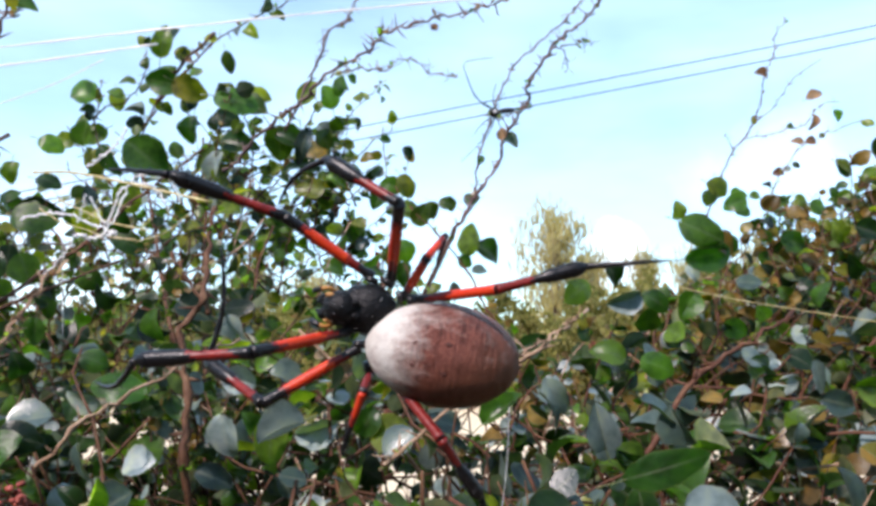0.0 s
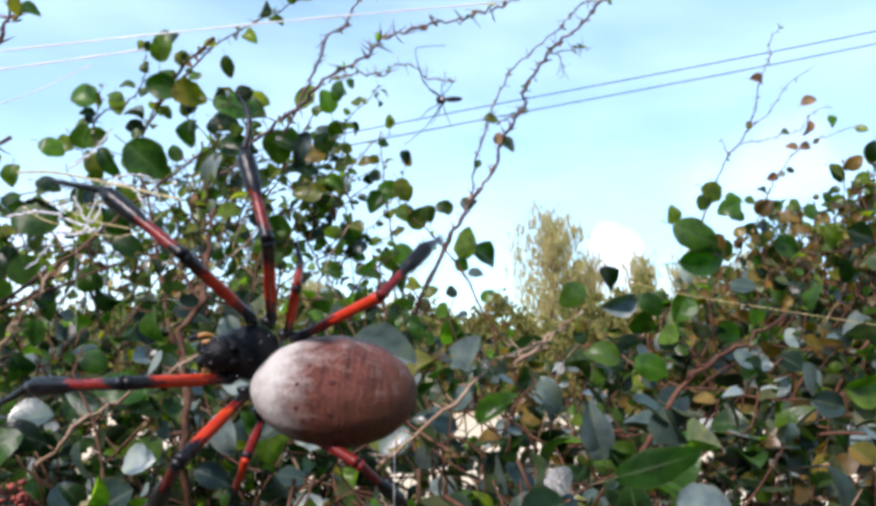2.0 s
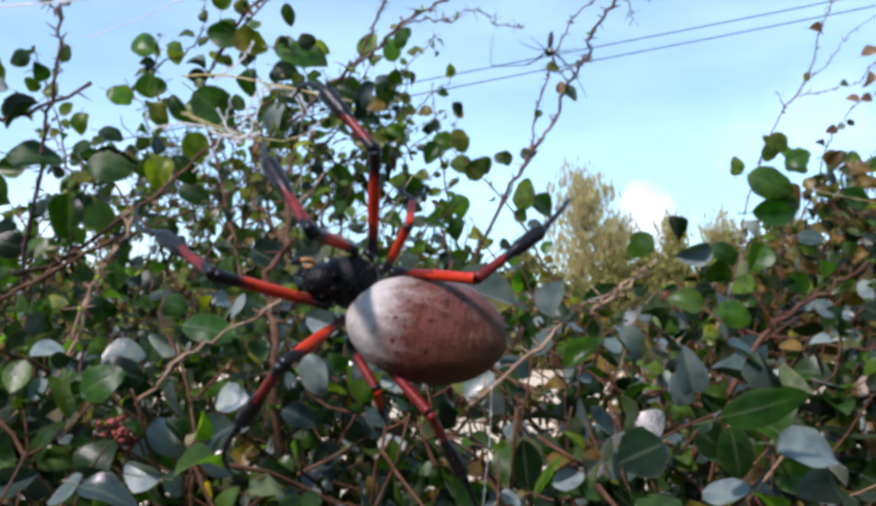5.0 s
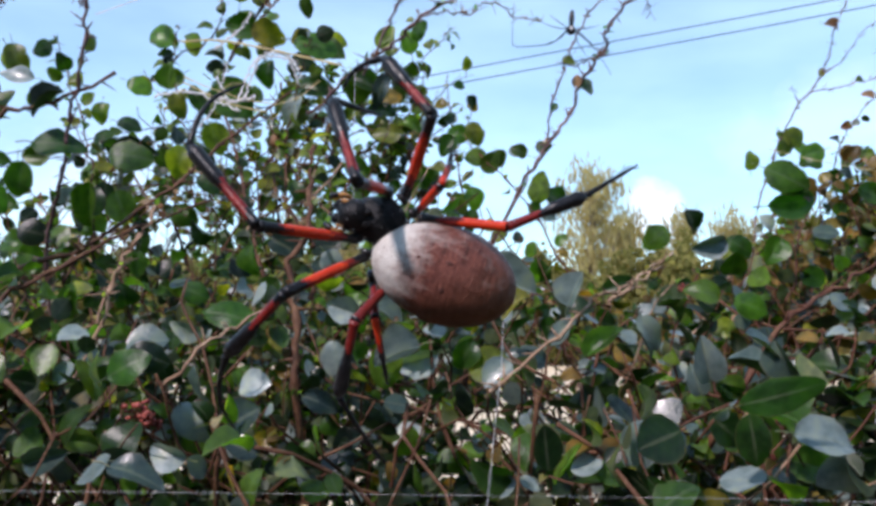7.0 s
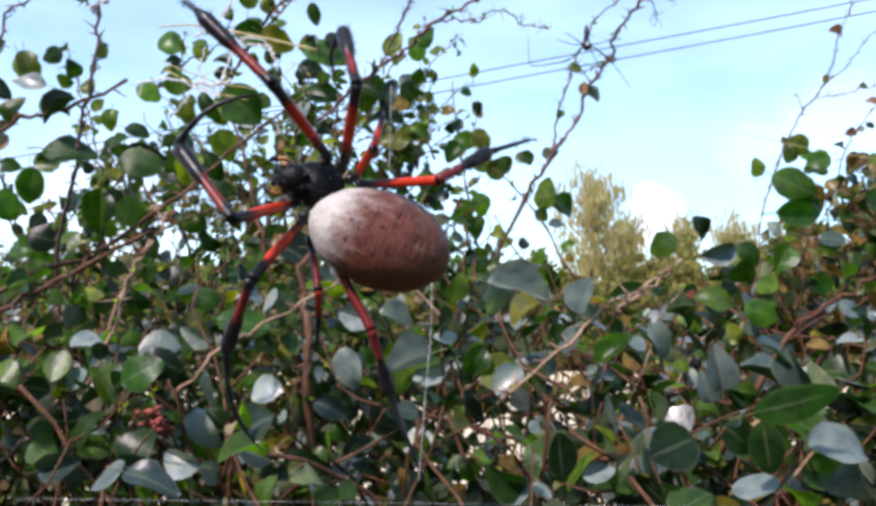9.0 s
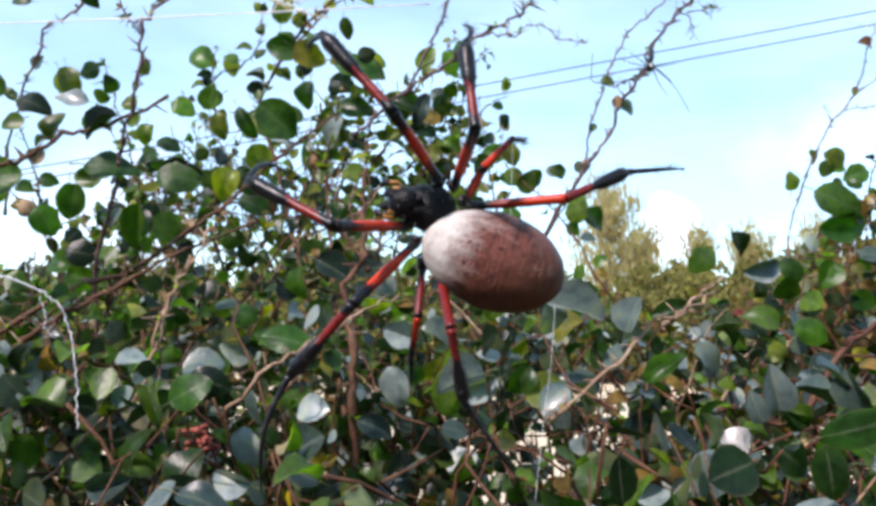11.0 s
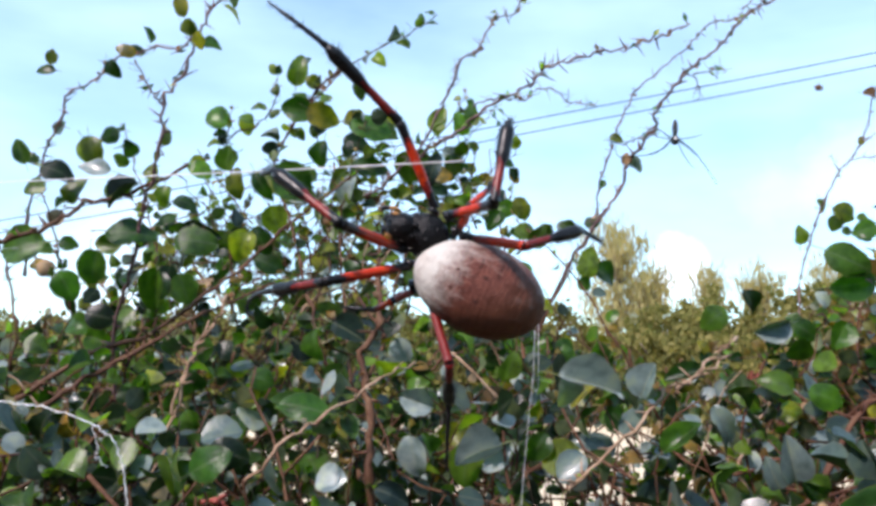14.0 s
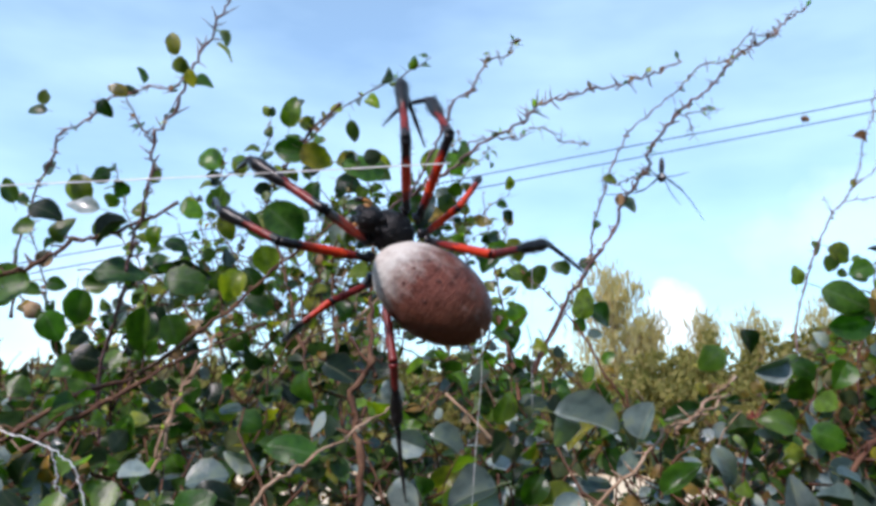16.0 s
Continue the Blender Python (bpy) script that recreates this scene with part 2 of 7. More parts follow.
def ground_material():
    """Pale sand; unseen dark ground is added round the shrubs to cut bounced light."""
    m, n, l, b = material("sand_and_dark_ground")
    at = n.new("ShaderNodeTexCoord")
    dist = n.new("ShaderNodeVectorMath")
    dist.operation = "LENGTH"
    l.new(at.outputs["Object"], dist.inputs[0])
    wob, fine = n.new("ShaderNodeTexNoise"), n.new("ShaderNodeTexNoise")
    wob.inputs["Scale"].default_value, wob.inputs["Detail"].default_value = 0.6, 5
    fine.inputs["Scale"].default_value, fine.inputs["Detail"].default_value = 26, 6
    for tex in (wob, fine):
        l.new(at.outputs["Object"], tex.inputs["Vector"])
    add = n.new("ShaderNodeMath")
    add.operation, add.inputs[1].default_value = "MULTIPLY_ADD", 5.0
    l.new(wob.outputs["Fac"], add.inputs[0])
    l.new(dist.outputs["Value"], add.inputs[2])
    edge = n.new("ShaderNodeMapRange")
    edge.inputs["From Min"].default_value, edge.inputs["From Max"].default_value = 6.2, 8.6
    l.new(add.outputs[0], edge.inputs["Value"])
    # The dark ring near the origin is added to keep bounced sunlight low.
    dark_near = ramp_of(n, [(0.3, (0.030, 0.021, 0.013)), (0.5, (0.070, 0.049, 0.030)), (0.7, (0.15, 0.11, 0.07))])
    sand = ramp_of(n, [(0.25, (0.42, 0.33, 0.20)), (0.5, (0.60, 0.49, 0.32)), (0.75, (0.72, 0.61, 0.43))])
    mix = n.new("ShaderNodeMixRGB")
    for r, slot in ((dark_near, 1), (sand, 2)):
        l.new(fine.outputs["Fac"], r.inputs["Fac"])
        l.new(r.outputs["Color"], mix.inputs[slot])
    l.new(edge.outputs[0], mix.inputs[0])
    l.new(mix.outputs["Color"], b.inputs["Base Color"])
    bp = n.new("ShaderNodeBump")
    bp.inputs["Strength"].default_value, bp.inputs["Distance"].default_value = 0.8, 0.02
    l.new(fine.outputs["Fac"], bp.inputs["Height"])
    l.new(bp.outputs["Normal"], b.inputs["Normal"])
    b.inputs["Roughness"].default_value = 0.95
    return m


SANDY_GROUND = ground_material()
FAR_LEAF = leaf_material("far_foliage", [(0.0, (0.26, 0.23, 0.11)), (0.5, (0.37, 0.33, 0.155)), (1.0, (0.46, 0.41, 0.23))], 0.7, 0.2, 0.5, (1.6, 1.5, 0.9), False)
HEDGE_LEAF = leaf_material("far_shrub_foliage", [(0.0, (0.10, 0.10, 0.030)), (0.5, (0.185, 0.175, 0.052)), (1.0, (0.30, 0.26, 0.10))], 0.7, 0.2, 0.5, (1.6, 1.6, 0.9), False)
FAR_BARK = mottled("far_bark", [(0.3, (0.10, 0.075, 0.055)), (0.7, (0.24, 0.19, 0.15))], 6, 0.9, 0.5, 5, 0.01)
WIRE = mottled("cable_sheath", [(0.3, (0.05, 0.10, 0.17)), (0.7, (0.09, 0.15, 0.24))], 3, 0.6, 0.1, 5, 0.001)
RED = mottled("leg_orange_red", [(0.25, (0.28, 0.014, 0.003)), (0.5, (0.43, 0.026, 0.004)), (0.8, (0.56, 0.058, 0.008))], 260, 0.4, 0.35, 5, 0.0002, gloss=0.28)
DARK_RED = mottled("leg_dark_red", [(0.25, (0.06, 0.004, 0.003)), (0.55, (0.14, 0.009, 0.006)), (0.8, (0.24, 0.02, 0.012))], 260, 0.38, 0.35, 5, 0.0002, gloss=0.32)
BLACK = mottled("leg_black", [(0.3, (0.003, 0.003, 0.004)), (0.7, (0.009, 0.008, 0.009))], 300, 0.34, 0.5, 5, 0.0002, gloss=0.32)
GREY_TIP = mottled("leg_tip_grey", [(0.3, (0.004, 0.004, 0.005)), (0.6, (0.010, 0.010, 0.011)), (0.85, (0.05, 0.05, 0.053))], 260, 0.30, 0.4, 5, 0.0002, gloss=0.2)
CARAPACE = mottled("carapace_black", [(0.3, (0.003, 0.003, 0.003)), (0.74, (0.007, 0.007, 0.008)), (0.86, (0.06, 0.055, 0.05))], 320, 0.36, 0.9, 4, 0.0004, gloss=0.16)
SILVER_HAIR = mottled("silver_hair", [(0.3, (0.30, 0.29, 0.28)), (0.7, (0.55, 0.54, 0.52))], 200, 0.5, 0.2, 5, 0.0001)
OCHRE = mottled("palp_ochre", [(0.3, (0.20, 0.075, 0.012)), (0.7, (0.40, 0.20, 0.04))], 300, 0.5, 0.3, 5, 0.0001)
def silk_material(name, pale, deep):
    """Shiny thread that the light shines through."""
    m = mottled(name, [(0.3, deep), (0.7, pale)], 100, 0.25, 0.1, 5, 0.0001)
    n, l = m.node_tree.nodes, m.node_tree.links
    tr, mix = n.new("ShaderNodeBsdfTranslucent"), n.new("ShaderNodeMixShader")
    tr.inputs["Color"].default_value = (*pale, 1)
    mix.inputs[0].default_value = 0.5
    l.new(n["Principled BSDF"].outputs[0], mix.inputs[1])
    l.new(tr.outputs[0], mix.inputs[2])
    l.new(mix.outputs[0], n["Material Output"].inputs["Surface"])
    return m


SILK = silk_material("spider_silk", (0.97, 0.96, 0.93), (0.88, 0.87, 0.83))
GOLD_SILK = silk_material("golden_silk", (0.86, 0.76, 0.42), (0.62, 0.50, 0.20))


def abdomen_material():
    """Rose-brown skin with a silvery felt that thins out behind the front end and towards +Y, browner towards the rear
    and +Y, fine wrinkles and dark spots.
    """
    m, n, l, b = material("abdomen_skin")
    at = n.new("ShaderNodeTexCoord")
    mp = n.new("ShaderNodeMapping")
    mp.inputs["Scale"].default_value = (1.5, 1.8, 1.8)
    l.new(at.outputs["Object"], mp.inputs["Vector"])
    grain, spots, patch = n.new("ShaderNodeTexNoise"), n.new("ShaderNodeTexVoronoi"), n.new("ShaderNodeTexNoise")
    grain.inputs["Scale"].default_value, grain.inputs["Detail"].default_value, grain.inputs["Roughness"].default_value = 1000, 6, 0.72
    spots.inputs["Scale"].default_value = 900
    patch.inputs["Scale"].default_value, patch.inputs["Detail"].default_value = 300, 5
    l.new(mp.outputs["Vector"], grain.inputs["Vector"])
    l.new(at.outputs["Object"], spots.inputs["Vector"])
    arcs = n.new("ShaderNodeMapping")
    arcs.inputs["Scale"].default_value = (0.7, 1.7, 1.5)
    l.new(at.outputs["Object"], arcs.inputs["Vector"])
    l.new(arcs.outputs["Vector"], patch.inputs["Vector"])
    skin = ramp_of(n, [(0.30, (0.112, 0.037, 0.025)), (0.5, (0.150, 0.051, 0.035)), (0.70, (0.19, 0.072, 0.051))])
    l.new(grain.outputs["Fac"], skin.inputs["Fac"])
    # dark mesh of fine furrows and blotches
    blotch, furrow = n.new("ShaderNodeTexNoise"), n.new("ShaderNodeTexNoise")
    blotch.inputs["Scale"].default_value, blotch.inputs["Detail"].default_value = 420, 5
    furrow.inputs["Scale"].default_value, furrow.inputs["Detail"].default_value = 520, 3
    fm = n.new("ShaderNodeMapping")
    fm.inputs["Scale"].default_value = (2.4, 0.35, 0.5)
    l.new(at.outputs["Object"], fm.inputs["Vector"])
    l.new(fm.outputs["Vector"], furrow.inputs["Vector"])
    l.new(at.outputs["Object"], blotch.inputs["Vector"])
    br = ramp_of(n, [(0.34, (0.58, 0.54, 0.52)), (0.50, (1, 1, 1)), (0.72, (1.18, 1.14, 1.1))])
    fr2 = ramp_of(n, [(0.40, (0.62, 0.58, 0.58)), (0.50, (1, 1, 1))])
    cell = ramp_of(n, [(0.04, (0.84, 0.82, 0.82)), (0.16, (1, 1, 1))])
    spots.feature = "DISTANCE_TO_EDGE"
    l.new(spots.outputs["Distance"], cell.inputs["Fac"])
    l.new(blotch.outputs["Fac"], br.inputs["Fac"])
    l.new(furrow.outputs["Fac"], fr2.inputs["Fac"])
    flesh = skin.outputs["Color"]
    for shade in (br, fr2, cell):
        mm = n.new("ShaderNodeMixRGB")
        mm.blend_type, mm.inputs[0].default_value = "MULTIPLY", 1.0
        l.new(flesh, mm.inputs[1])
        l.new(shade.outputs["Color"], mm.inputs[2])
        flesh = mm.outputs["Color"]
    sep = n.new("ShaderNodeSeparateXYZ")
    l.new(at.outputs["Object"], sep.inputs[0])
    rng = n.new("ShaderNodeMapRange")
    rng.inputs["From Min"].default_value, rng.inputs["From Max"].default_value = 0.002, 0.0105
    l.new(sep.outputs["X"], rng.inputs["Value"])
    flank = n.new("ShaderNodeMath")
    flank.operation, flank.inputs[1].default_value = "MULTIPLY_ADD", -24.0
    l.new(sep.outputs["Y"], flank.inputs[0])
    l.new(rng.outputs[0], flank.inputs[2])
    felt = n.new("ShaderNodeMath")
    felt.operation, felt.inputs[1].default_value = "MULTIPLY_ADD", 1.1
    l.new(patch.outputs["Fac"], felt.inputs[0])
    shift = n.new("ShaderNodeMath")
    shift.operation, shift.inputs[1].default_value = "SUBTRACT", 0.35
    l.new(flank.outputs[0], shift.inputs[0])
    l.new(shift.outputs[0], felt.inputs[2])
    grains = n.new("ShaderNodeMath")
    grains.operation, grains.inputs[1].default_value = "MULTIPLY_ADD", 0.75
    l.new(grain.outputs["Fac"], grains.inputs[0])
    sub = n.new("ShaderNodeMath")
    sub.operation, sub.inputs[1].default_value = "SUBTRACT", 0.56
    l.new(felt.outputs[0], sub.inputs[0])
    l.new(sub.outputs[0], grains.inputs[2])
    fr = ramp_of(n, [(0.14, (0, 0, 0)), (0.55, (0.32, 0.32, 0.32)), (1.0, (1, 1, 1))])
    l.new(grains.outputs[0], fr.inputs["Fac"])
    mix = n.new("ShaderNodeMixRGB")
    mix.inputs[2].default_value = (0.54, 0.51, 0.46, 1)
    l.new(fr.outputs["Color"], mix.inputs[0])
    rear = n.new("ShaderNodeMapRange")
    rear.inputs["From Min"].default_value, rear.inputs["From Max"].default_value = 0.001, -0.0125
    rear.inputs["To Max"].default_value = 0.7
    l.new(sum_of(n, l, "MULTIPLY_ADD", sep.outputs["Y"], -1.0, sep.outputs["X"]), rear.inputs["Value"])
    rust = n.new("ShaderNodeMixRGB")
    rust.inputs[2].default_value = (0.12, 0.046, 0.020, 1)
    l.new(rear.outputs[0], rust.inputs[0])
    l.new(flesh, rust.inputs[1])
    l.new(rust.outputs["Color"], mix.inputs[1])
    l.new(mix.outputs["Color"], b.inputs["Base Color"])
    bp = n.new("ShaderNodeBump")
    bp.inputs["Strength"].default_value, bp.inputs["Distance"].default_value = 0.8, 0.0005
    l.new(sum_of(n, l, "MULTIPLY_ADD", furrow.outputs["Fac"], 0.9, grain.outputs["Fac"]), bp.inputs["Height"])
    l.new(bp.outputs["Normal"], b.inputs["Normal"])
    b.inputs["Roughness"].default_value, b.inputs["Specular IOR Level"].default_value = 0.40, 0.16
    return m


ABDOMEN = abdomen_material()
PIT = mottled("dimple_brown", [(0.3, (0.045, 0.016, 0.012)), (0.7, (0.085, 0.032, 0.024))], 900, 0.6, 0.4, 5, 0.0002, gloss=0.2)


# ---- mesh helpers ----
def mesh_of(name, verts, faces, mats, which=None, smooth=True, sharp=False, uv=None):
    me = bpy.data.meshes.new(name)
    me.from_pydata([tuple(v) for v in verts], [], faces)
    for m in mats:
        me.materials.append(m)
    if which is not None:
        me.polygons.foreach_set("material_index", which)
    me.polygons.foreach_set("use_smooth", [smooth] * len(me.polygons))
    if uv is not None:
        at = np.empty(len(me.loops), dtype=np.int32)
        me.loops.foreach_get("vertex_index", at)
        me.uv_layers.new(name="blade").data.foreach_set("uv", np.asarray(uv, dtype=np.float32)[at].ravel())
    if sharp:
        me.set_sharp_from_angle(angle=radians(55))
    me.update()
    return me


def part(name, me, parent, label="", m=None):
    ob = new(name, me)
    ob.parent = parent
    if m is not None:
        ob.matrix_basis = m
    if label:
        tagged(ob, label=label)
    return ob


def curve_points(points, steps):
    """Catmull-Rom through the points."""
    p = [Vector(q) for q in points]
    p = [p[0] * 2 - p[1], *p, p[-1] * 2 - p[-2]]
    out = []
    for i in range(1, len(p) - 2):
        for k in range(steps):
            t = k / steps
            a, b, c, d = p[i - 1], p[i], p[i + 1], p[i + 2]
            out.append(0.5 * (2 * b + (c - a) * t + (2 * a - 5 * b + 4 * c - d) * t * t + (3 * b - a - 3 * c + d) * t ** 3))
    return out + [p[-2]]


def tube(points, radii, sides=6, v0=0):
    """Verts and faces of a closed tube along the points."""
    verts, faces = [], []
    up = Vector((0.3, 0.5, 0.81))
    n = len(points)
    for i, p in enumerate(points):
        d = (points[min(i + 1, n - 1)] - points[max(i - 1, 0)]).normalized()
        a = d.cross(up)
        if a.length < 0.05:
            a = d.cross(Vector((1, 0, 0)))
        a.normalize()
        b = d.cross(a)
        for k in range(sides):
            w = 2 * math.pi * k / sides
            verts.append(p + (a * math.cos(w) + b * math.sin(w)) * radii[i])
    for i in range(n - 1):
        for k in range(sides):
            j = (k + 1) % sides
            faces.append((v0 + i * sides + k, v0 + i * sides + j, v0 + (i + 1) * sides + j, v0 + (i + 1) * sides + k))
    faces.append(tuple(v0 + k for k in reversed(range(sides))))
    faces.append(tuple(v0 + (n - 1) * sides + k for k in range(sides)))
    return verts, faces


def blob(center, radii, rings=12, sides=18, v0=0, bump=None):
    """An ellipsoid along x; bump(direction) scales its radius."""
    verts, faces = [], []
    c = Vector(center)
    for i in range(rings + 1):
        a = math.pi * i / rings
        for k in range(sides):
            w = 2 * math.pi * k / sides
            d = Vector((math.cos(a), math.sin(a) * math.cos(w), math.sin(a) * math.sin(w)))
            s = bump(d) if bump else 1.0
            verts.append(c + Vector((d.x * radii[0], d.y * radii[1], d.z * radii[2])) * s)
    for i in range(rings):
        for k in range(sides):
            j = (k + 1) % sides
            faces.append((v0 + i * sides + k, v0 + (i + 1) * sides + k, v0 + (i + 1) * sides + j, v0 + i * sides + j))
    return verts, faces


class Soup:
    """Gathers pieces into one mesh."""

    def __init__(self):
        self.v, self.f, self.m = [], [], []

    def add(self, made, mat=0):
        verts, faces = made
        o = len(self.v)
        self.v += list(verts)
        self.f += [tuple(o + i for i in f) for f in faces]
        self.m += [mat] * len(faces)
        return self

    def mesh(self, name, mats, smooth=True):
        return mesh_of(name, self.v, self.f, mats, self.m, smooth)


# ---- ground ----
def ground():
    verts, faces = [], []
    size = [-400, -120, -40, -15, -6, -3, -1.5, 0, 1.5, 3, 6, 10, 15, 22, 30, 45, 80, 160, 600]
    for y in size:
        for x in size:
            far = min(1.0, math.hypot(x, y) / 30)
            verts.append((x, y, 0.12 * far * noise.noise((x * 0.15, y * 0.15, 0.0)) - 0.02))
    n = len(size)
    for i in range(n - 1):
        for j in range(n - 1):
            a = i * n + j
            faces.append((a, a + 1, a + n + 1, a + n))
    tagged(new("ground", mesh_of("ground", verts, faces, [SANDY_GROUND])), "pale sandy ground in full sun", "ground", kind="structure")


ground()


# ---- distance: trees, low scrub, cables ----
def tuft(n, size, rise, rng, long=4.0):
    """Thin upright blades round a point."""
    verts, faces = [], []
    for _ in range(n):
        c = Vector((rng.gauss(0, size * 0.5), rng.gauss(0, size * 0.5), rng.gauss(0, size * 0.5)))
        d = Vector((rng.gauss(0, 0.5), rng.gauss(0, 0.5), rise + rng.random())).normalized()
        s = d.cross(Vector((rng.random() - 0.5, rng.random() - 0.5, 0.2))).normalized()
        ln = size * (0.5 + 0.6 * rng.random())
        w = ln / long
        o = len(verts)
        verts += [c - s * w * 0.5, c + d * ln * 0.5 - s * w, c + d * ln, c + d * ln * 0.5 + s * w]
        faces.append((o, o + 1, o + 2, o + 3))
    return verts, faces


def far_tree(x, y, height, spread, seed, leaf, label, rise=1.2):
    """A tree of feathery upswept sprays: trunk, limbs and a crown of many blades."""
    rng = random.Random(seed)
    root = tagged(new("tree"), label, "tree", group="trees in the distance")
    root.location = (x, y, -0.05)
    wood, crown = Soup(), Soup()
    trunk = curve_points([(0, 0, 0), (rng.gauss(0, 0.1), 0, height * 0.35), (rng.gauss(0, 0.15), 0, height * 0.75)], 5)
    part("trunk", mesh_of("trunk", *tube(trunk, [0.16 * height / 7 * (1 - 0.85 * i / len(trunk)) + 0.01 for i in range(len(trunk))], 8), [FAR_BARK]), root)
    for k in range(40):
        h = height * (0.25 + 0.64 * rng.random())
        a = rng.random() * 2 * math.pi
        reach = spread * (0.10 + 0.90 * rng.random()) * (1.08 - h / height) ** 0.8
        tip = Vector((math.cos(a) * reach, math.sin(a) * reach, min(height * (1.0 - 0.48 * reach / spread), h + reach * (0.4 + rise * 0.4 * rng.random()) + 0.12 * height * rng.random())))
        foot = Vector((0, 0, h * 0.8))
        line = curve_points([foot, foot.lerp(tip, 0.5) + Vector((0, 0, -0.12 * reach)), tip], 4)
        wood.add(tube(line, [0.030 * (1 - 0.8 * i / len(line)) for i in range(len(line))], 5))
        for i in range(11):
            p = line[min(len(line) - 1, 2 + int(i * (len(line) - 2) / 10))]
            v, f = tuft(7, 0.11 * spread + 0.12, rise, rng, 11.0)
            crown.add(([q + p for q in v], f))
        top = tip + Vector((0, 0, 0.12))
        v, f = tuft(8, 0.40 * rng.random() + 0.16, rise * 2, rng, 11.0)
        crown.add(([q + top for q in v], f))
    part("limb", wood.mesh("limb", [FAR_BARK]), root)
    tagged(part("crown", crown.mesh("crown", [leaf], False), root, "feathery yellow-olive crown"), kind="stuff")
    return root


far_tree(4.55, 31.0, 7.60, 2.70, 3, FAR_LEAF, "tall feathery grey-olive tree standing above the scrub", 1.8)
far_tree(6.00, 31.6, 5.60, 2.20, 14, FAR_LEAF, "slender feathery olive tree beside the tall one", 1.6)
far_tree(7.85, 30.3, 5.35, 1.90, 4, FAR_LEAF, "broad feathery olive tree beside the tall one", 1.0)
far_tree(10.1, 31.6, 5.65, 2.0, 5, FAR_LEAF, "broad feathery olive tree in the scrub", 1.2)
far_tree(12.3, 30.8, 5.75, 2.0, 6, FAR_LEAF, "sunlit olive tree in the scrub", 1.2)
far_tree(17.2, 30.7, 5.60, 1.70, 8, FAR_LEAF, "sunlit olive tree in the scrub", 1.2)
far_tree(-7.30, 31.6, 5.35, 1.90, 7, FAR_LEAF, "low olive tree behind the shrub", 1.2)
far_tree(-5.10, 32.0, 4.65, 1.90, 9, FAR_LEAF, "low olive tree behind the shrub", 1.2)


def scrub(x, y, w, h, seed, label):
    """A rounded, uneven wild shrub: stems and a crown of small blades."""
    rng = random.Random(seed)
    root = tagged(new("distant_shrub"), label, "shrub", group="scrub along the far edge")
    root.location = (x, y, -0.05)
    stems, crown = Soup(), Soup()
    for k in range(7):
        tip = Vector((rng.gauss(0, w * 0.3), rng.gauss(0, w * 0.2), h * (0.5 + 0.3 * rng.random())))
        line = curve_points([(rng.gauss(0, 0.1), rng.gauss(0, 0.1), 0), tip * 0.5 + Vector((0, 0, h * 0.08)), tip], 4)
        stems.add(tube(line, [0.04 * (1 - 0.7 * i / len(line)) for i in range(len(line))], 5))
    for k in range(190):
        a, u = rng.random() * 2 * math.pi, rng.random() ** 0.8
        r = math.sqrt(rng.random())
        dome = math.sqrt(max(0.05, 1 - r * r * 0.85)) * (0.92 + 0.16 * noise.noise((math.cos(a) * r * 2.5 + seed, math.sin(a) * r * 2.5, 0.0)))
        p = Vector((math.cos(a) * r * w * 0.5, math.sin(a) * r * w * 0.4, h * (0.06 + 0.90 * u * dome)))
        v, f = tuft(26, 0.21, 0.5, rng, 2.4)
        crown.add(([q + p for q in v], f))
    part("stem", stems.mesh("stem", [FAR_BARK]), root)
    tagged(part("crown", crown.mesh("crown", [HEDGE_LEAF], False), root), kind="stuff")


def scrub_belt():
    rng = random.Random(41)
    for row, (y, low) in enumerate(((21.6, 0.80), (24.6, 1.0))):
        for k in range(34):
            x = -26 + k * 1.7 + 0.85 * row + rng.gauss(0, 0.3)
            tall = 3.1 + 0.6 * rng.random() + max(0.0, min(1.2, (x - 2.0) * 0.17))
            scrub(x, y + rng.random() * 1.6, 3.2 + 0.8 * rng.random(), tall * low, 100 + k + 50 * row, "sunlit olive-green wild shrub at the clearing's edge")


scrub_belt()


def sky_blocking_scrub():
    """The same scrub, added unseen on the near side to block low sky light."""
    rng = random.Random(77)
    for k in range(13):
        a = math.pi * (1.0 + k / 12)
        scrub(math.cos(a) * 5.4, math.sin(a) * 4.6 - 0.3, 2.9 + 0.5 * rng.random(), 2.7 + 0.7 * rng.random(), 300 + k, "added unseen olive-green shrub that blocks low sky light")


sky_blocking_scrub()


def cables():
    root = tagged(new("overhead_cables"), "pair of dark overhead power cables", "power cable")
    for dz in (0.0, 0.36):
        a, b = Vector((-22.283, 22.112, 3.620)), Vector((27.311, 20.440, 13.129))
        line = []
        for k in range(41):
            u = k / 40
            p = a.lerp(b, u)
            p.z += dz - 0.9 * u * (1 - u) + 0.02 * math.sin(u * 17)
            line.append(p)
        part("cable", mesh_of("cable", *tube(line, [0.020] * 41, 6), [WIRE]), root)


cables()


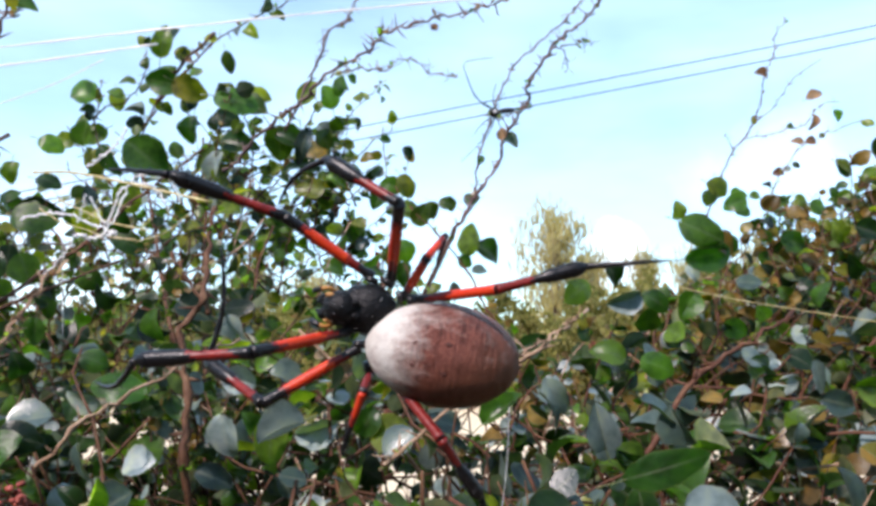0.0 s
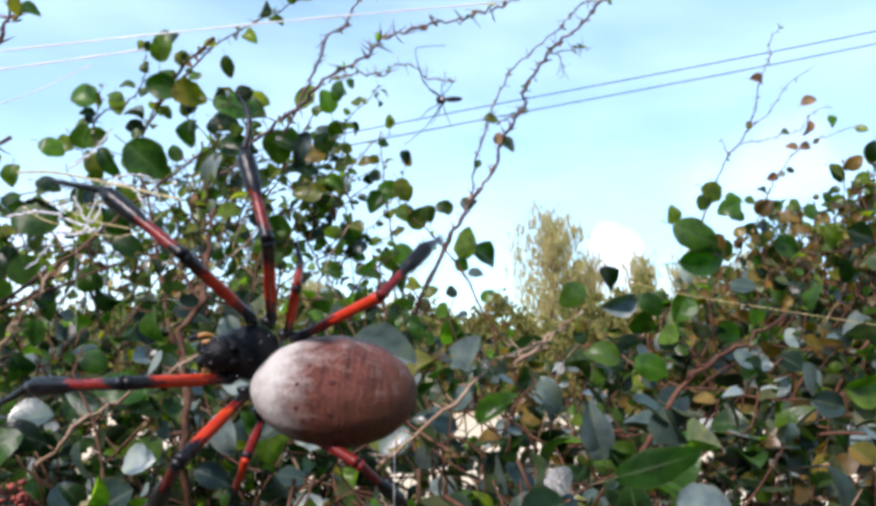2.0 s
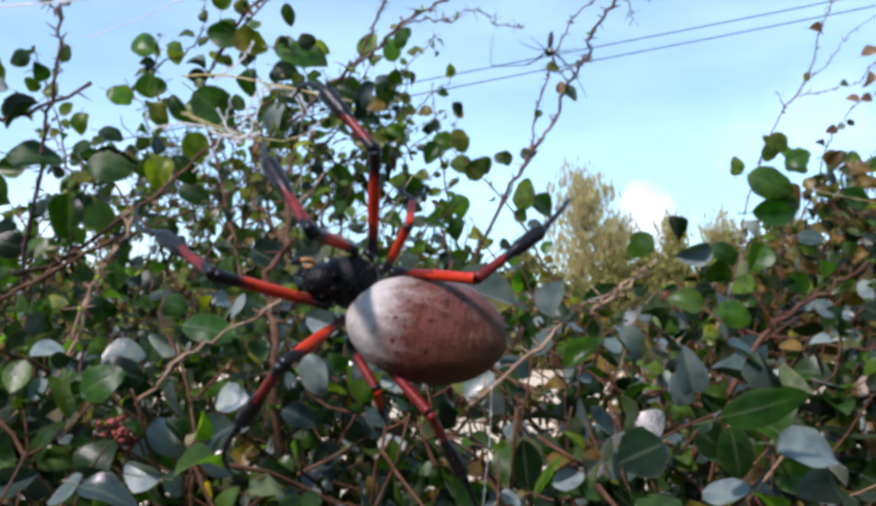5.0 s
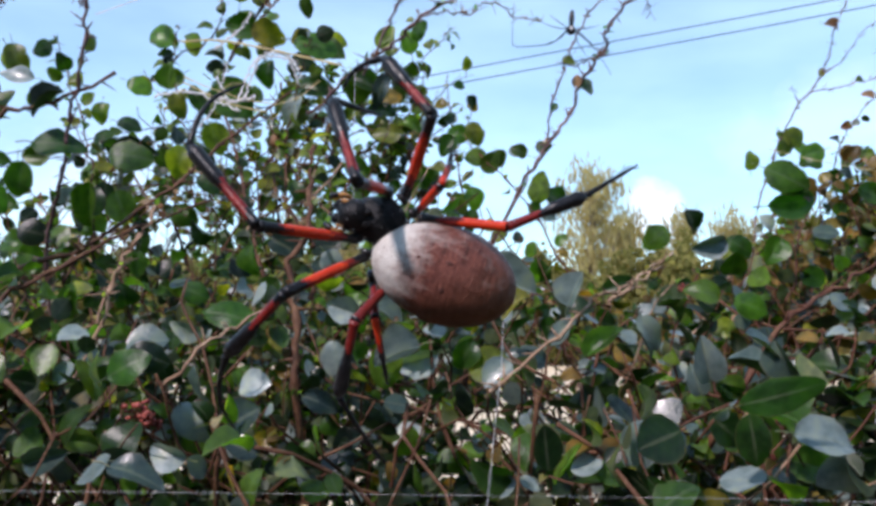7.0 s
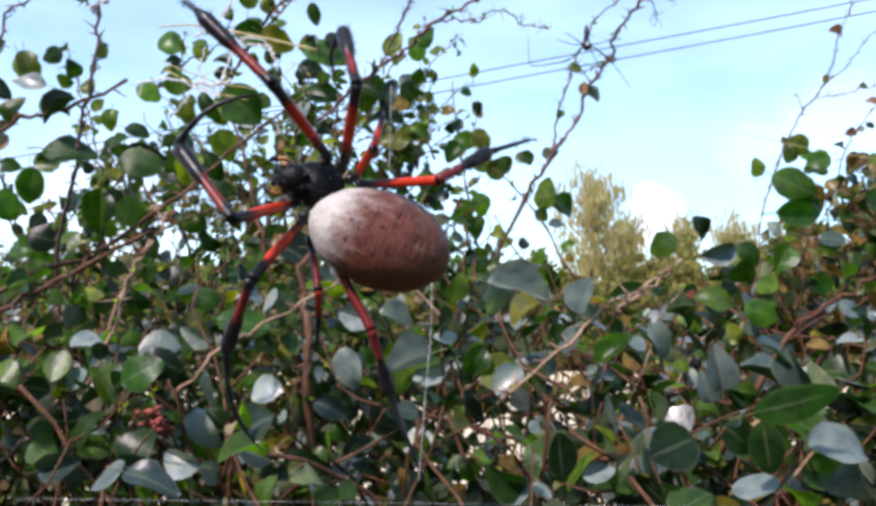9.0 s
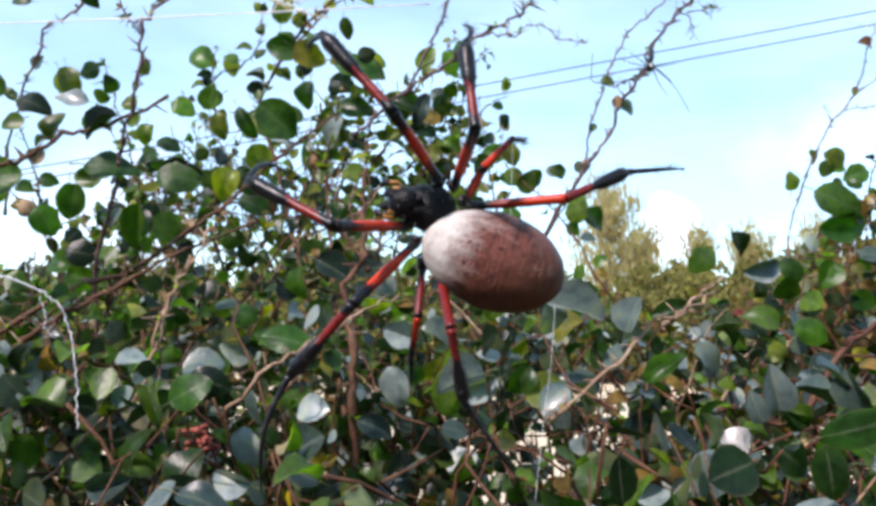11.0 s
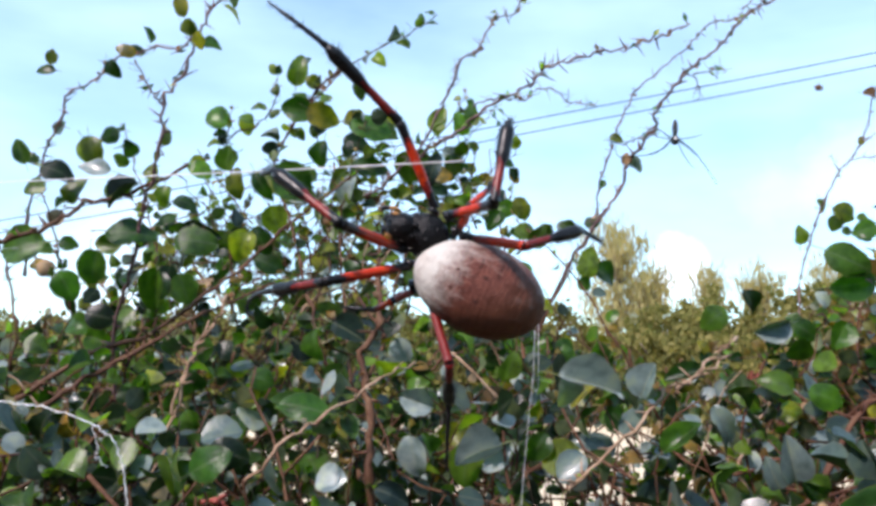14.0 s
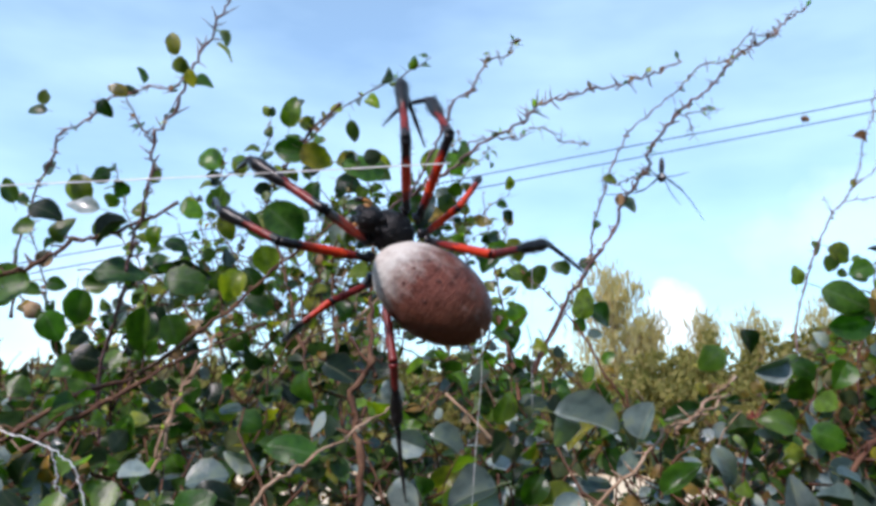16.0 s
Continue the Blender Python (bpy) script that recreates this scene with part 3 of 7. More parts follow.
# ---- the near shrubs ----
def leaf_mesh(name, seed, top, heart=0.0, fold=0.25, curl=0.1):
    """A round leaf blade 1 long and about 0.85 wide with a short stalk: folded along its rib, cupped and wavy; thin, with a paler underside."""
    rng = random.Random(seed)
    n, across = 9, (-1.0, -0.55, 0.0, 0.55, 1.0)
    beat, twist, cup = rng.uniform(0, 6), rng.gauss(0, 0.22), rng.uniform(-0.25, 0.35)
    verts, faces, which, uv = [], [], [], []
    rows = []
    for i in range(n + 1):
        u = 0.5 - 0.5 * math.cos(math.pi * i / n)
        w = 0.43 * math.sin(math.pi * (u ** (0.72 + heart * 0.2))) ** 0.62 if 0 < i < n else 0.0
        rows.append((u, w * (1 + rng.gauss(0, 0.045)), w * (1 + rng.gauss(0, 0.045))))
    for under in (0, 1):
        for i, (u, w0, w1) in enumerate(rows):
            for a in across:
                w = w0 if a < 0 else w1
                z = -curl * (u - 0.35) ** 2 * 2 + w * (fold * abs(a) + cup * a * a + twist * a * (u - 0.3)) + 0.035 * abs(a) * math.sin(u * 9 + beat + a)
                verts.append((u, w * a, z - (0.012 if under and 0 < i < n and abs(a) < 0.9 else 0.0)))
                uv.append((u, a * 0.5 + 0.5))
    m = (n + 1) * 5
    for under in (0, 1):
        for i in range(n):
            for k in range(4):
                a = under * m + i * 5 + k
                q = (a, a + 1, a + 6, a + 5)
                faces.append((a, a + 5, a + 6, a + 1) if under else q)
                which.append(under)
    stalk = [Vector((-0.28, 0, -0.05)), Vector((-0.1, 0, 0.0)), Vector((0.05, 0, -curl * 0.18))]
    tv, tf = tube(stalk, [0.018, 0.014, 0.012], 4, len(verts))
    verts += tv
    uv += [(0.5, 0.5)] * len(tv)
    faces += tf
    which += [1] * len(tf)
    return mesh_of(name, verts, faces, [top, LEAF_UNDER], which, sharp=True, uv=uv)


def small_leaf(seed, top):
    """The same blade with fewer faces: two sheets that meet at the rim."""
    rng = random.Random(seed)
    fold, curl, twist = rng.uniform(0.05, 0.8), rng.uniform(-0.1, 0.55), rng.gauss(0, 0.25)
    rows = [(0.0, 0.0), (0.06, 0.20), (0.22, 0.36), (0.45, 0.43), (0.70, 0.36), (0.91, 0.19), (1.0, 0.0)]
    verts, faces, which, uv = [], [], [], []
    for u, w in rows:
        w *= rng.uniform(0.92, 1.08)
        z = -curl * (u - 0.35) ** 2 * 2
        verts += [(u, -w, z + w * (fold - twist * (u - 0.3))), (u, 0, z), (u, w, z + w * (fold + twist * (u - 0.3))), (u, 0, z - 0.012)]
        uv += [(u, 0.0), (u, 0.5), (u, 1.0), (u, 0.5)]
    for i in range(6):
        a, b = i * 4, i * 4 + 4
        faces += [(a, a + 1, b + 1, b), (a + 1, a + 2, b + 2, b + 1), (a, b, b + 3, a + 3), (a + 3, b + 3, b + 2, a + 2)]
        which += [0, 0, 1, 1]
    return mesh_of("small_leaf", verts, faces, [top, LEAF_UNDER], which, sharp=True, uv=uv)


FILL = {"g": [small_leaf(k, LEAF_TOP) for k in range(8)], "s": [small_leaf(30 + k, SHEEN_TOP) for k in range(3)], "d": [small_leaf(50 + k, DRY_TOP) for k in range(2)], "o": [small_leaf(70 + k, BRONZE_TOP) for k in range(3)], "y": [small_leaf(80 + k, LIT_TOP) for k in range(5)]}
LEAVES = [leaf_mesh("leaf", k, LEAF_TOP, heart=0.5 * (k % 3), fold=(0.08, 0.3, 0.16, 0.5)[k % 4], curl=0.05 + 0.18 * (k % 3)) for k in range(12)]
SHEEN_LEAVES = [leaf_mesh("leaf", 20 + k, SHEEN_TOP, heart=0.3, fold=(0.6, 0.25, 0.85, 0.4)[k % 4], curl=0.1 + 0.12 * (k % 3)) for k in range(8)]
BROAD_LEAVES = [leaf_mesh("leaf", 60 + k, BROAD_TOP, heart=0.8, fold=0.10, curl=0.16) for k in range(3)]
LIT_LEAVES = [leaf_mesh("leaf", 90 + k, LIT_TOP, heart=0.5 * (k % 2), fold=(0.1, 0.35, 0.2)[k % 3], curl=0.08 + 0.15 * (k % 3)) for k in range(6)]
BRONZE_LEAVES = [leaf_mesh("leaf", 80 + k, BRONZE_TOP, heart=0.4, fold=0.3, curl=0.25) for k in range(4)]
DRY_LEAVES = [leaf_mesh("leaf", 40 + k, DRY_TOP, heart=0.3, fold=0.4, curl=0.35) for k in range(3)]


def leaf_pose(place, tip, normal, length, width):
    """The leaf's base lies half its length behind the place."""
    x = Vector(tip).normalized()
    z = Vector(normal)
    z = (z - x * z.dot(x)).normalized()
    y = z.cross(x)
    r = Matrix((x, y, z)).transposed().to_4x4()
    return Matrix.Translation(Vector(place) - x * length * 0.5) @ r @ Matrix.Diagonal((length, width / 0.86, length, 1))


SHRUBS = {}


def shrub(key, label):
    root = tagged(new("shrub"), label, "shrub", group="shrubs behind the spider")
    SHRUBS[key] = dict(root=root, leaves=0)
    return root


shrub("left", "tall round-leaved shrub with thorny bare twigs and many green leaves")
shrub("right", "dense round-leaved shrub with grey-green glossy leaves and reddish twigs")
shrub("back", "airy round-leaved shrub with long thorny bare shoots against the sky")


def leaf(key, place, tip, normal, length, width, kind="g"):
    s = SHRUBS[key]
    # Three in five high leaves take the copy with sunlight painted in.
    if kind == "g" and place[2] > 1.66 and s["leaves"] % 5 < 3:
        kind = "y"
    pool = {"g": LEAVES, "b": BROAD_LEAVES, "s": SHEEN_LEAVES, "d": DRY_LEAVES, "o": BRONZE_LEAVES, "y": LIT_LEAVES}[kind]
    me = pool[s["leaves"] % len(pool)]
    s["leaves"] += 1
    if kind == "s" and place[2] < 1.56 and length < 0.036:
        rng = random.Random(s["leaves"] * 31)
        normal = Vector(normal).normalized() + Vector((rng.gauss(0, 0.85), 0, rng.gauss(0.1, 0.75)))
    return part("leaf", me, s["root"], "", leaf_pose(place, tip, normal, length, width))


def twig(key, points, r0, r1, pale=False, knots=True, buds=0.25, leafy=0.0, spurs=0.0, bronze=0.0):
    """A crooked woody shoot with knots, short thorns and clustered spurs at its nodes."""
    rng = random.Random(int(abs(points[0][0]) * 9999) + len(points))
    line = curve_points(points, 5)
    n = len(line)
    line = [p + Vector((rng.gauss(0, 0.0013), rng.gauss(0, 0.001), rng.gauss(0, 0.0013))) for p in line]
    radii = [(r0 + (r1 - r0) * i / (n - 1)) * (1.0 + (0.45 if knots and i % 5 == 0 else 0.0) + rng.gauss(0, 0.06)) for i in range(n)]
    soup = Soup().add(tube(line, radii, 6))
    if knots:
        for i in range(2, n - 1):
            if rng.random() < 0.75:
                d = Vector((rng.gauss(0, 1), rng.gauss(0, 0.6), rng.gauss(0.3, 0.8))).normalized()
                ln = 0.005 + 0.011 * rng.random()
                soup.add(tube([line[i], line[i] + d * ln * 0.5, line[i] + d * ln], [radii[i] * 0.8, radii[i] * 0.5, 0.0002], 4))
    for i in range(4, n, 2):
        if rng.random() < spurs:
            for _ in range(rng.randint(1, 3)):
                d = Vector((rng.gauss(0, 1), rng.gauss(0, 0.5), rng.gauss(0.2, 0.9))).normalized()
                ln = rng.uniform(0.005, 0.013)
                bend = line[i] + d * ln * 0.55 + Vector((0, 0, rng.gauss(0, 0.0012)))
                soup.add(tube([line[i], bend, line[i] + d * ln], [0.0008, 0.0006, 0.0002], 5))
    for i in range(3, n):
        if rng.random() < buds:
            for _ in range(2):
                d = Vector((rng.gauss(0, 1), rng.gauss(-0.3, 0.6), rng.gauss(0.2, 0.8))).normalized()
                s = d.cross(Vector((rng.gauss(0, 1), rng.gauss(0, 1), rng.gauss(0, 1)))).normalized()
                ln = rng.uniform(0.004, 0.010)
                a = line[i]
                soup.add(([a, a + d * ln * 0.5 + s * ln * 0.3, a + d * ln, a + d * ln * 0.5 - s * ln * 0.3, a + d * ln * 0.5 + d.cross(s) * ln * 0.12], [(0, 1, 4), (1, 2, 4), (2, 3, 4), (3, 0, 4)]), 1 if rng.random() < 0.45 else 2)
    part("branch", soup.mesh("branch", [PALE_BARK if pale else (SHOOT_BARK if spurs else (ROSY_BARK if key == "right" else BARK)), DRY_TOP, LEAF_TOP]), SHRUBS[key]["root"], "bleached bare branch" if pale else "")
    for i in range(2, n, 2):
        for _ in range(2):
            if rng.random() < leafy:
                d = Vector((rng.gauss(0, 1), rng.gauss(-0.2, 0.5), rng.gauss(0.2, 0.8))).normalized()
                size = rng.uniform(0.011, 0.024)
                leaf(key, line[i] + d * size * 0.8, d, (rng.gauss(0, 0.6), rng.gauss(-0.8, 0.4), rng.gauss(0.4, 0.5)), size, size * rng.uniform(0.75, 0.95), "o" if bronze and rng.random() < bronze else ("s" if rng.random() < 0.12 else ("g" if rng.random() < 0.96 else "d")))


twig("back", [(-0.053, 1.140, 1.445), (-0.040, 1.120, 1.521), (-0.021, 1.100, 1.570), (0.013, 1.060, 1.643), (0.034, 1.030, 1.676), (0.055, 1.010, 1.709), (0.077, 1.018, 1.739), (0.085, 1.004, 1.770), (0.095, 0.970, 1.784), (0.109, 0.950, 1.803), (0.111, 0.930, 1.824), (0.129, 0.900, 1.844), (0.140, 0.870, 1.855), (0.167, 0.865, 1.873), (0.184, 0.860, 1.895), (0.200, 0.860, 1.911), (0.220, 0.860, 1.923), (0.241, 0.860, 1.935), (0.255, 0.860, 1.952), (0.278, 0.860, 1.969)], 0.0026, 0.0009, spurs=0.30)
twig("back", [(0.034, 1.040, 1.676), (0.046, 1.050, 1.694), (0.054, 1.040, 1.746), (0.065, 1.030, 1.786), (0.073, 1.030, 1.811), (0.079, 1.030, 1.833), (0.101, 1.030, 1.878), (0.128, 1.020, 1.902), (0.166, 1.010, 1.932), (0.194, 1.000, 1.959), (0.226, 0.990, 1.963), (0.237, 0.980, 1.979), (0.252, 0.980, 1.993), (0.276, 0.980, 1.991)], 0.0014, 0.0007, spurs=0.30)
twig("back", [(0.073, 1.030, 1.808), (0.084, 1.000, 1.798), (0.097, 0.970, 1.796), (0.109, 0.950, 1.803)], 0.0008, 0.0006, buds=0.0)
twig("back", [(0.135, 0.880, 1.849), (0.147, 0.880, 1.832), (0.144, 0.880, 1.815)], 0.0009, 0.0004)
twig("back", [(0.143, 0.870, 1.842), (0.166, 0.870, 1.848), (0.176, 0.870, 1.846)], 0.0007, 0.0004)
twig("left", [(-0.229, 0.840, 1.690), (-0.197, 0.800, 1.704), (-0.159, 0.740, 1.714), (-0.127, 0.700, 1.719), (-0.105, 0.660, 1.725), (-0.081, 0.642, 1.736), (-0.057, 0.635, 1.746), (-0.049, 0.630, 1.754), (-0.041, 0.630, 1.761), (-0.021, 0.625, 1.764), (-0.001, 0.620, 1.768), (0.020, 0.620, 1.771), (0.034, 0.620, 1.777), (0.050, 0.620, 1.782), (0.073, 0.620, 1.794)], 0.0016, 0.0007, spurs=0.22)
twig("left", [(-0.110, 0.790, 1.780), (-0.089, 0.800, 1.790), (-0.071, 0.800, 1.791), (-0.056, 0.810, 1.794), (-0.041, 0.810, 1.803), (-0.025, 0.810, 1.804), (-0.011, 0.810, 1.791), (0.007, 0.810, 1.787), (0.020, 0.810, 1.784)], 0.0009, 0.0005, spurs=0.22)
twig("left", [(-0.186, 0.950, 1.766), (-0.158, 0.930, 1.817), (-0.145, 0.920, 1.840), (-0.138, 0.915, 1.855), (-0.130, 0.913, 1.878), (-0.110, 0.912, 1.890), (-0.093, 0.911, 1.922), (-0.088, 0.911, 1.931), (-0.064, 0.911, 1.937), (-0.059, 0.911, 1.950), (-0.050, 0.911, 1.956)], 0.0016, 0.0007, spurs=0.22)
twig("left", [(-0.093, 0.911, 1.921), (-0.090, 0.911, 1.931), (-0.088, 0.911, 1.941)], 0.0007, 0.0004)
twig("left", [(-0.391, 0.660, 1.739), (-0.400, 0.660, 1.748), (-0.407, 0.660, 1.759), (-0.418, 0.660, 1.781)], 0.0010, 0.0005)
twig("left", [(-0.640, 0.880, 1.600), (-0.633, 0.860, 1.666), (-0.613, 0.840, 1.708), (-0.595, 0.830, 1.751), (-0.579, 0.820, 1.775), (-0.568, 0.815, 1.805), (-0.535, 0.810, 1.818), (-0.513, 0.800, 1.836), (-0.483, 0.790, 1.840), (-0.450, 0.770, 1.839), (-0.418, 0.750, 1.829), (-0.392, 0.720, 1.826), (-0.365, 0.660, 1.800)], 0.0016, 0.0009, leafy=0.10, spurs=0.2)
twig("right", [(0.480, 1.500, 1.560), (0.530, 1.640, 1.680), (0.561, 1.660, 1.766), (0.571, 1.650, 1.812), (0.591, 1.640, 1.860), (0.611, 1.620, 1.914), (0.643, 1.620, 1.944), (0.653, 1.600, 1.975), (0.663, 1.590, 2.010), (0.664, 1.570, 2.056), (0.682, 1.565, 2.095), (0.686, 1.560, 2.141), (0.708, 1.555, 2.168)], 0.0020, 0.0008, spurs=0.25)
twig("right", [(0.655, 1.600, 1.972), (0.664, 1.600, 1.978), (0.688, 1.590, 1.996), (0.699, 1.580, 2.016), (0.733, 1.580, 2.060), (0.784, 1.580, 2.092)], 0.0012, 0.0006, spurs=0.2)
twig("right", [(0.633, 1.620, 1.936), (0.674, 1.610, 1.942), (0.707, 1.600, 1.950), (0.753, 1.600, 1.963), (0.788, 1.600, 2.003), (0.825, 1.600, 2.013)], 0.0011, 0.0006, spurs=0.2)
twig("right", [(0.600, 1.400, 1.620), (0.618, 1.480, 1.690), (0.624, 1.500, 1.746), (0.628, 1.480, 1.796), (0.645, 1.470, 1.833), (0.680, 1.460, 1.880), (0.723, 1.450, 1.901), (0.796, 1.450, 1.930)], 0.0014, 0.0006, leafy=0.12, spurs=0.2)
twig("right", [(0.611, 1.620, 1.914), (0.606, 1.620, 1.928), (0.598, 1.620, 1.945)], 0.0008, 0.0004)
twig("left", [(-0.462, 0.767, 1.444), (-0.456, 0.735, 1.521), (-0.438, 0.710, 1.563), (-0.416, 0.685, 1.602), (-0.403, 0.660, 1.640), (-0.384, 0.636, 1.667), (-0.371, 0.622, 1.701), (-0.370, 0.616, 1.726), (-0.350, 0.612, 1.755), (-0.341, 0.609, 1.779), (-0.330, 0.606, 1.803), (-0.317, 0.603, 1.829), (-0.303, 0.599, 1.858)], 0.0020, 0.0009, leafy=0.15, spurs=0.2)
twig("left", [(-0.281, 0.973, 1.900), (-0.325, 0.976, 1.860), (-0.357, 0.990, 1.818), (-0.390, 1.007, 1.761)], 0.0020, 0.0010, leafy=0.5)
twig("left", [(-0.395, 1.032, 1.789), (-0.366, 1.028, 1.829), (-0.336, 1.023, 1.866), (-0.299, 1.018, 1.903), (-0.240, 1.014, 1.940), (-0.207, 1.012, 1.956), (-0.166, 1.009, 1.980)], 0.0016, 0.0006, leafy=0.3)
twig("left", [(-0.497, 1.120, 1.818), (-0.489, 1.116, 1.849), (-0.481, 1.111, 1.889)], 0.0010, 0.0005, leafy=0.6)
twig("left", [(-0.455, 1.068, 1.749), (-0.475, 1.081, 1.824), (-0.432, 1.080, 1.847), (-0.402, 1.058, 1.872), (-0.399, 1.055, 1.910)], 0.0014, 0.0006, leafy=0.5)
twig("back", [(-0.030, 1.237, 1.529), (-0.053, 1.231, 1.598), (-0.068, 1.255, 1.681), (-0.082, 1.289, 1.760), (-0.091, 1.344, 1.830), (-0.098, 1.380, 1.895)], 0.0020, 0.0008, leafy=0.4)
twig("back", [(-0.078, 1.271, 1.738), (-0.062, 1.368, 1.797), (-0.053, 1.415, 1.849), (-0.050, 1.413, 1.869)], 0.0012, 0.0005)
twig("right", [(0.095, 1.043, 1.509), (0.065, 1.039, 1.553), (0.038, 1.064, 1.607), (-0.004, 1.079, 1.662), (-0.039, 1.125, 1.701), (-0.064, 1.171, 1.743)], 0.0016, 0.0007, leafy=0.3)
twig("back", [(-0.031, 1.033, 1.544), (-0.004, 1.020, 1.602), (0.025, 1.017, 1.653)], 0.0018, 0.0008)
twig("left", [(-0.518, 0.597, 1.594), (-0.494, 0.618, 1.607), (-0.471, 0.627, 1.619), (-0.442, 0.636, 1.640), (-0.404, 0.638, 1.650), (-0.363, 0.656, 1.680)], 0.0024, 0.0014)
twig("left", [(-0.554, 0.660, 1.440), (-0.492, 0.677, 1.484), (-0.447, 0.696, 1.515), (-0.410, 0.707, 1.529), (-0.374, 0.734, 1.565), (-0.337, 0.752, 1.601), (-0.304, 0.769, 1.638), (-0.269, 0.785, 1.676), (-0.230, 0.793, 1.708)], 0.0024, 0.0013)
twig("left", [(-0.344, 0.594, 1.437), (-0.331, 0.606, 1.497), (-0.317, 0.612, 1.529), (-0.311, 0.638, 1.563)], 0.0016, 0.0011, True)
twig("left", [(-0.171, 0.571, 1.376), (-0.173, 0.562, 1.428), (-0.178, 0.572, 1.470), (-0.187, 0.582, 1.511), (-0.176, 0.595, 1.538), (-0.180, 0.622, 1.575), (-0.182, 0.648, 1.617)], 0.0031, 0.0018, leafy=0.08)
twig("left", [(-0.172, 0.597, 1.529), (-0.193, 0.607, 1.556), (-0.209, 0.620, 1.575)], 0.0016, 0.0010)
twig("right", [(-0.055, 0.806, 1.385), (-0.051, 0.818, 1.438), (-0.051, 0.840, 1.494), (-0.058, 0.901, 1.556), (-0.074, 0.971, 1.616)], 0.0036, 0.0016)
twig("right", [(-0.037, 0.532, 1.425), (-0.026, 0.537, 1.433), (0.014, 0.561, 1.465), (0.042, 0.591, 1.490), (0.067, 0.611, 1.499), (0.105, 0.651, 1.520)], 0.0014, 0.0010, True)
twig("right", [(0.122, 0.581, 1.386), (0.164, 0.599, 1.446), (0.205, 0.628, 1.484), (0.249, 0.659, 1.504), (0.311, 0.699, 1.535)], 0.0026, 0.0014)
twig("right", [(0.122, 0.699, 1.424), (0.160, 0.748, 1.462), (0.201, 0.797, 1.506), (0.239, 0.846, 1.543)], 0.0013, 0.0009, True)
twig("left", [(-0.249, 0.507, 1.427), (-0.225, 0.504, 1.452), (-0.205, 0.522, 1.468), (-0.173, 0.558, 1.493), (-0.148, 0.596, 1.509)], 0.0013, 0.0009, True)
twig("left", [(-0.235, 0.785, 1.464), (-0.264, 0.798, 1.519), (-0.288, 0.831, 1.578), (-0.318, 0.883, 1.647), (-0.352, 0.924, 1.721), (-0.374, 0.968, 1.767)], 0.0024, 0.0014, leafy=0.45)
twig("left", [(-0.463, 0.629, 1.466), (-0.429, 0.648, 1.495), (-0.396, 0.668, 1.516), (-0.359, 0.707, 1.550), (-0.306, 0.767, 1.585)], 0.0024, 0.0012)
twig("left", [(-0.339, 0.594, 1.465), (-0.331, 0.611, 1.505), (-0.330, 0.649, 1.540)], 0.0013, 0.0009, True)
twig("left", [(-0.210, 0.739, 1.371), (-0.218, 0.764, 1.432), (-0.241, 0.828, 1.510), (-0.261, 0.892, 1.589), (-0.284, 0.965, 1.688), (-0.299, 0.999, 1.769)], 0.0024, 0.0012, leafy=0.45)
twig("right", [(0.063, 0.662, 1.487), (0.089, 0.681, 1.504), (0.110, 0.700, 1.522), (0.138, 0.729, 1.538)], 0.0022, 0.0012, True)
twig("left", [(-0.568, 0.752, 1.492), (-0.563, 0.744, 1.542), (-0.584, 0.755, 1.594), (-0.601, 0.747, 1.638)], 0.0016, 0.0010)

leaf("left", (-0.415, 0.669, 1.621), (0.99, 0.16, -0.04), (0.07, -0.85, 0.52), 0.0467, 0.0325, "b")
leaf("left", (-0.390, 0.761, 1.628), (0.99, 0.11, -0.08), (0.31, -0.92, 0.24), 0.0456, 0.0319, "b")
leaf("left", (-0.498, 0.638, 1.603), (-0.98, -0.04, -0.19), (0.48, -0.82, 0.31), 0.0416, 0.0367, "b")
leaf("left", (-0.465, 0.693, 1.592), (-0.08, 0.15, -0.99), (0.21, -0.84, 0.50), 0.0346, 0.0220, "b")
leaf("left", (-0.486, 0.694, 1.574), (0.49, 0.21, -0.85), (0.23, -0.97, 0.07), 0.0314, 0.0272, "b")
leaf("left", (-0.424, 0.749, 1.577), (-0.15, 0.31, -0.94), (-0.05, -1.00, -0.03), 0.0458, 0.0257, "g")
leaf("left", (-0.479, 0.749, 1.549), (0.98, 0.11, -0.16), (-0.33, -0.92, 0.23), 0.0307, 0.0279, "g")
leaf("left", (-0.528, 0.798, 1.542), (-0.96, 0.03, 0.28), (-0.02, -0.95, 0.32), 0.0309, 0.0285, "g")
leaf("left", (-0.415, 0.800, 1.582), (0.36, 0.09, -0.93), (0.04, -0.94, 0.35), 0.0344, 0.0321, "b")
leaf("left", (-0.488, 1.063, 1.854), (-0.84, 0.09, 0.54), (-0.15, -0.97, 0.20), 0.0420, 0.0356, "g")
leaf("left", (-0.311, 0.969, 1.825), (0.86, 0.29, -0.42), (-0.07, -0.96, -0.27), 0.0453, 0.0351, "g")
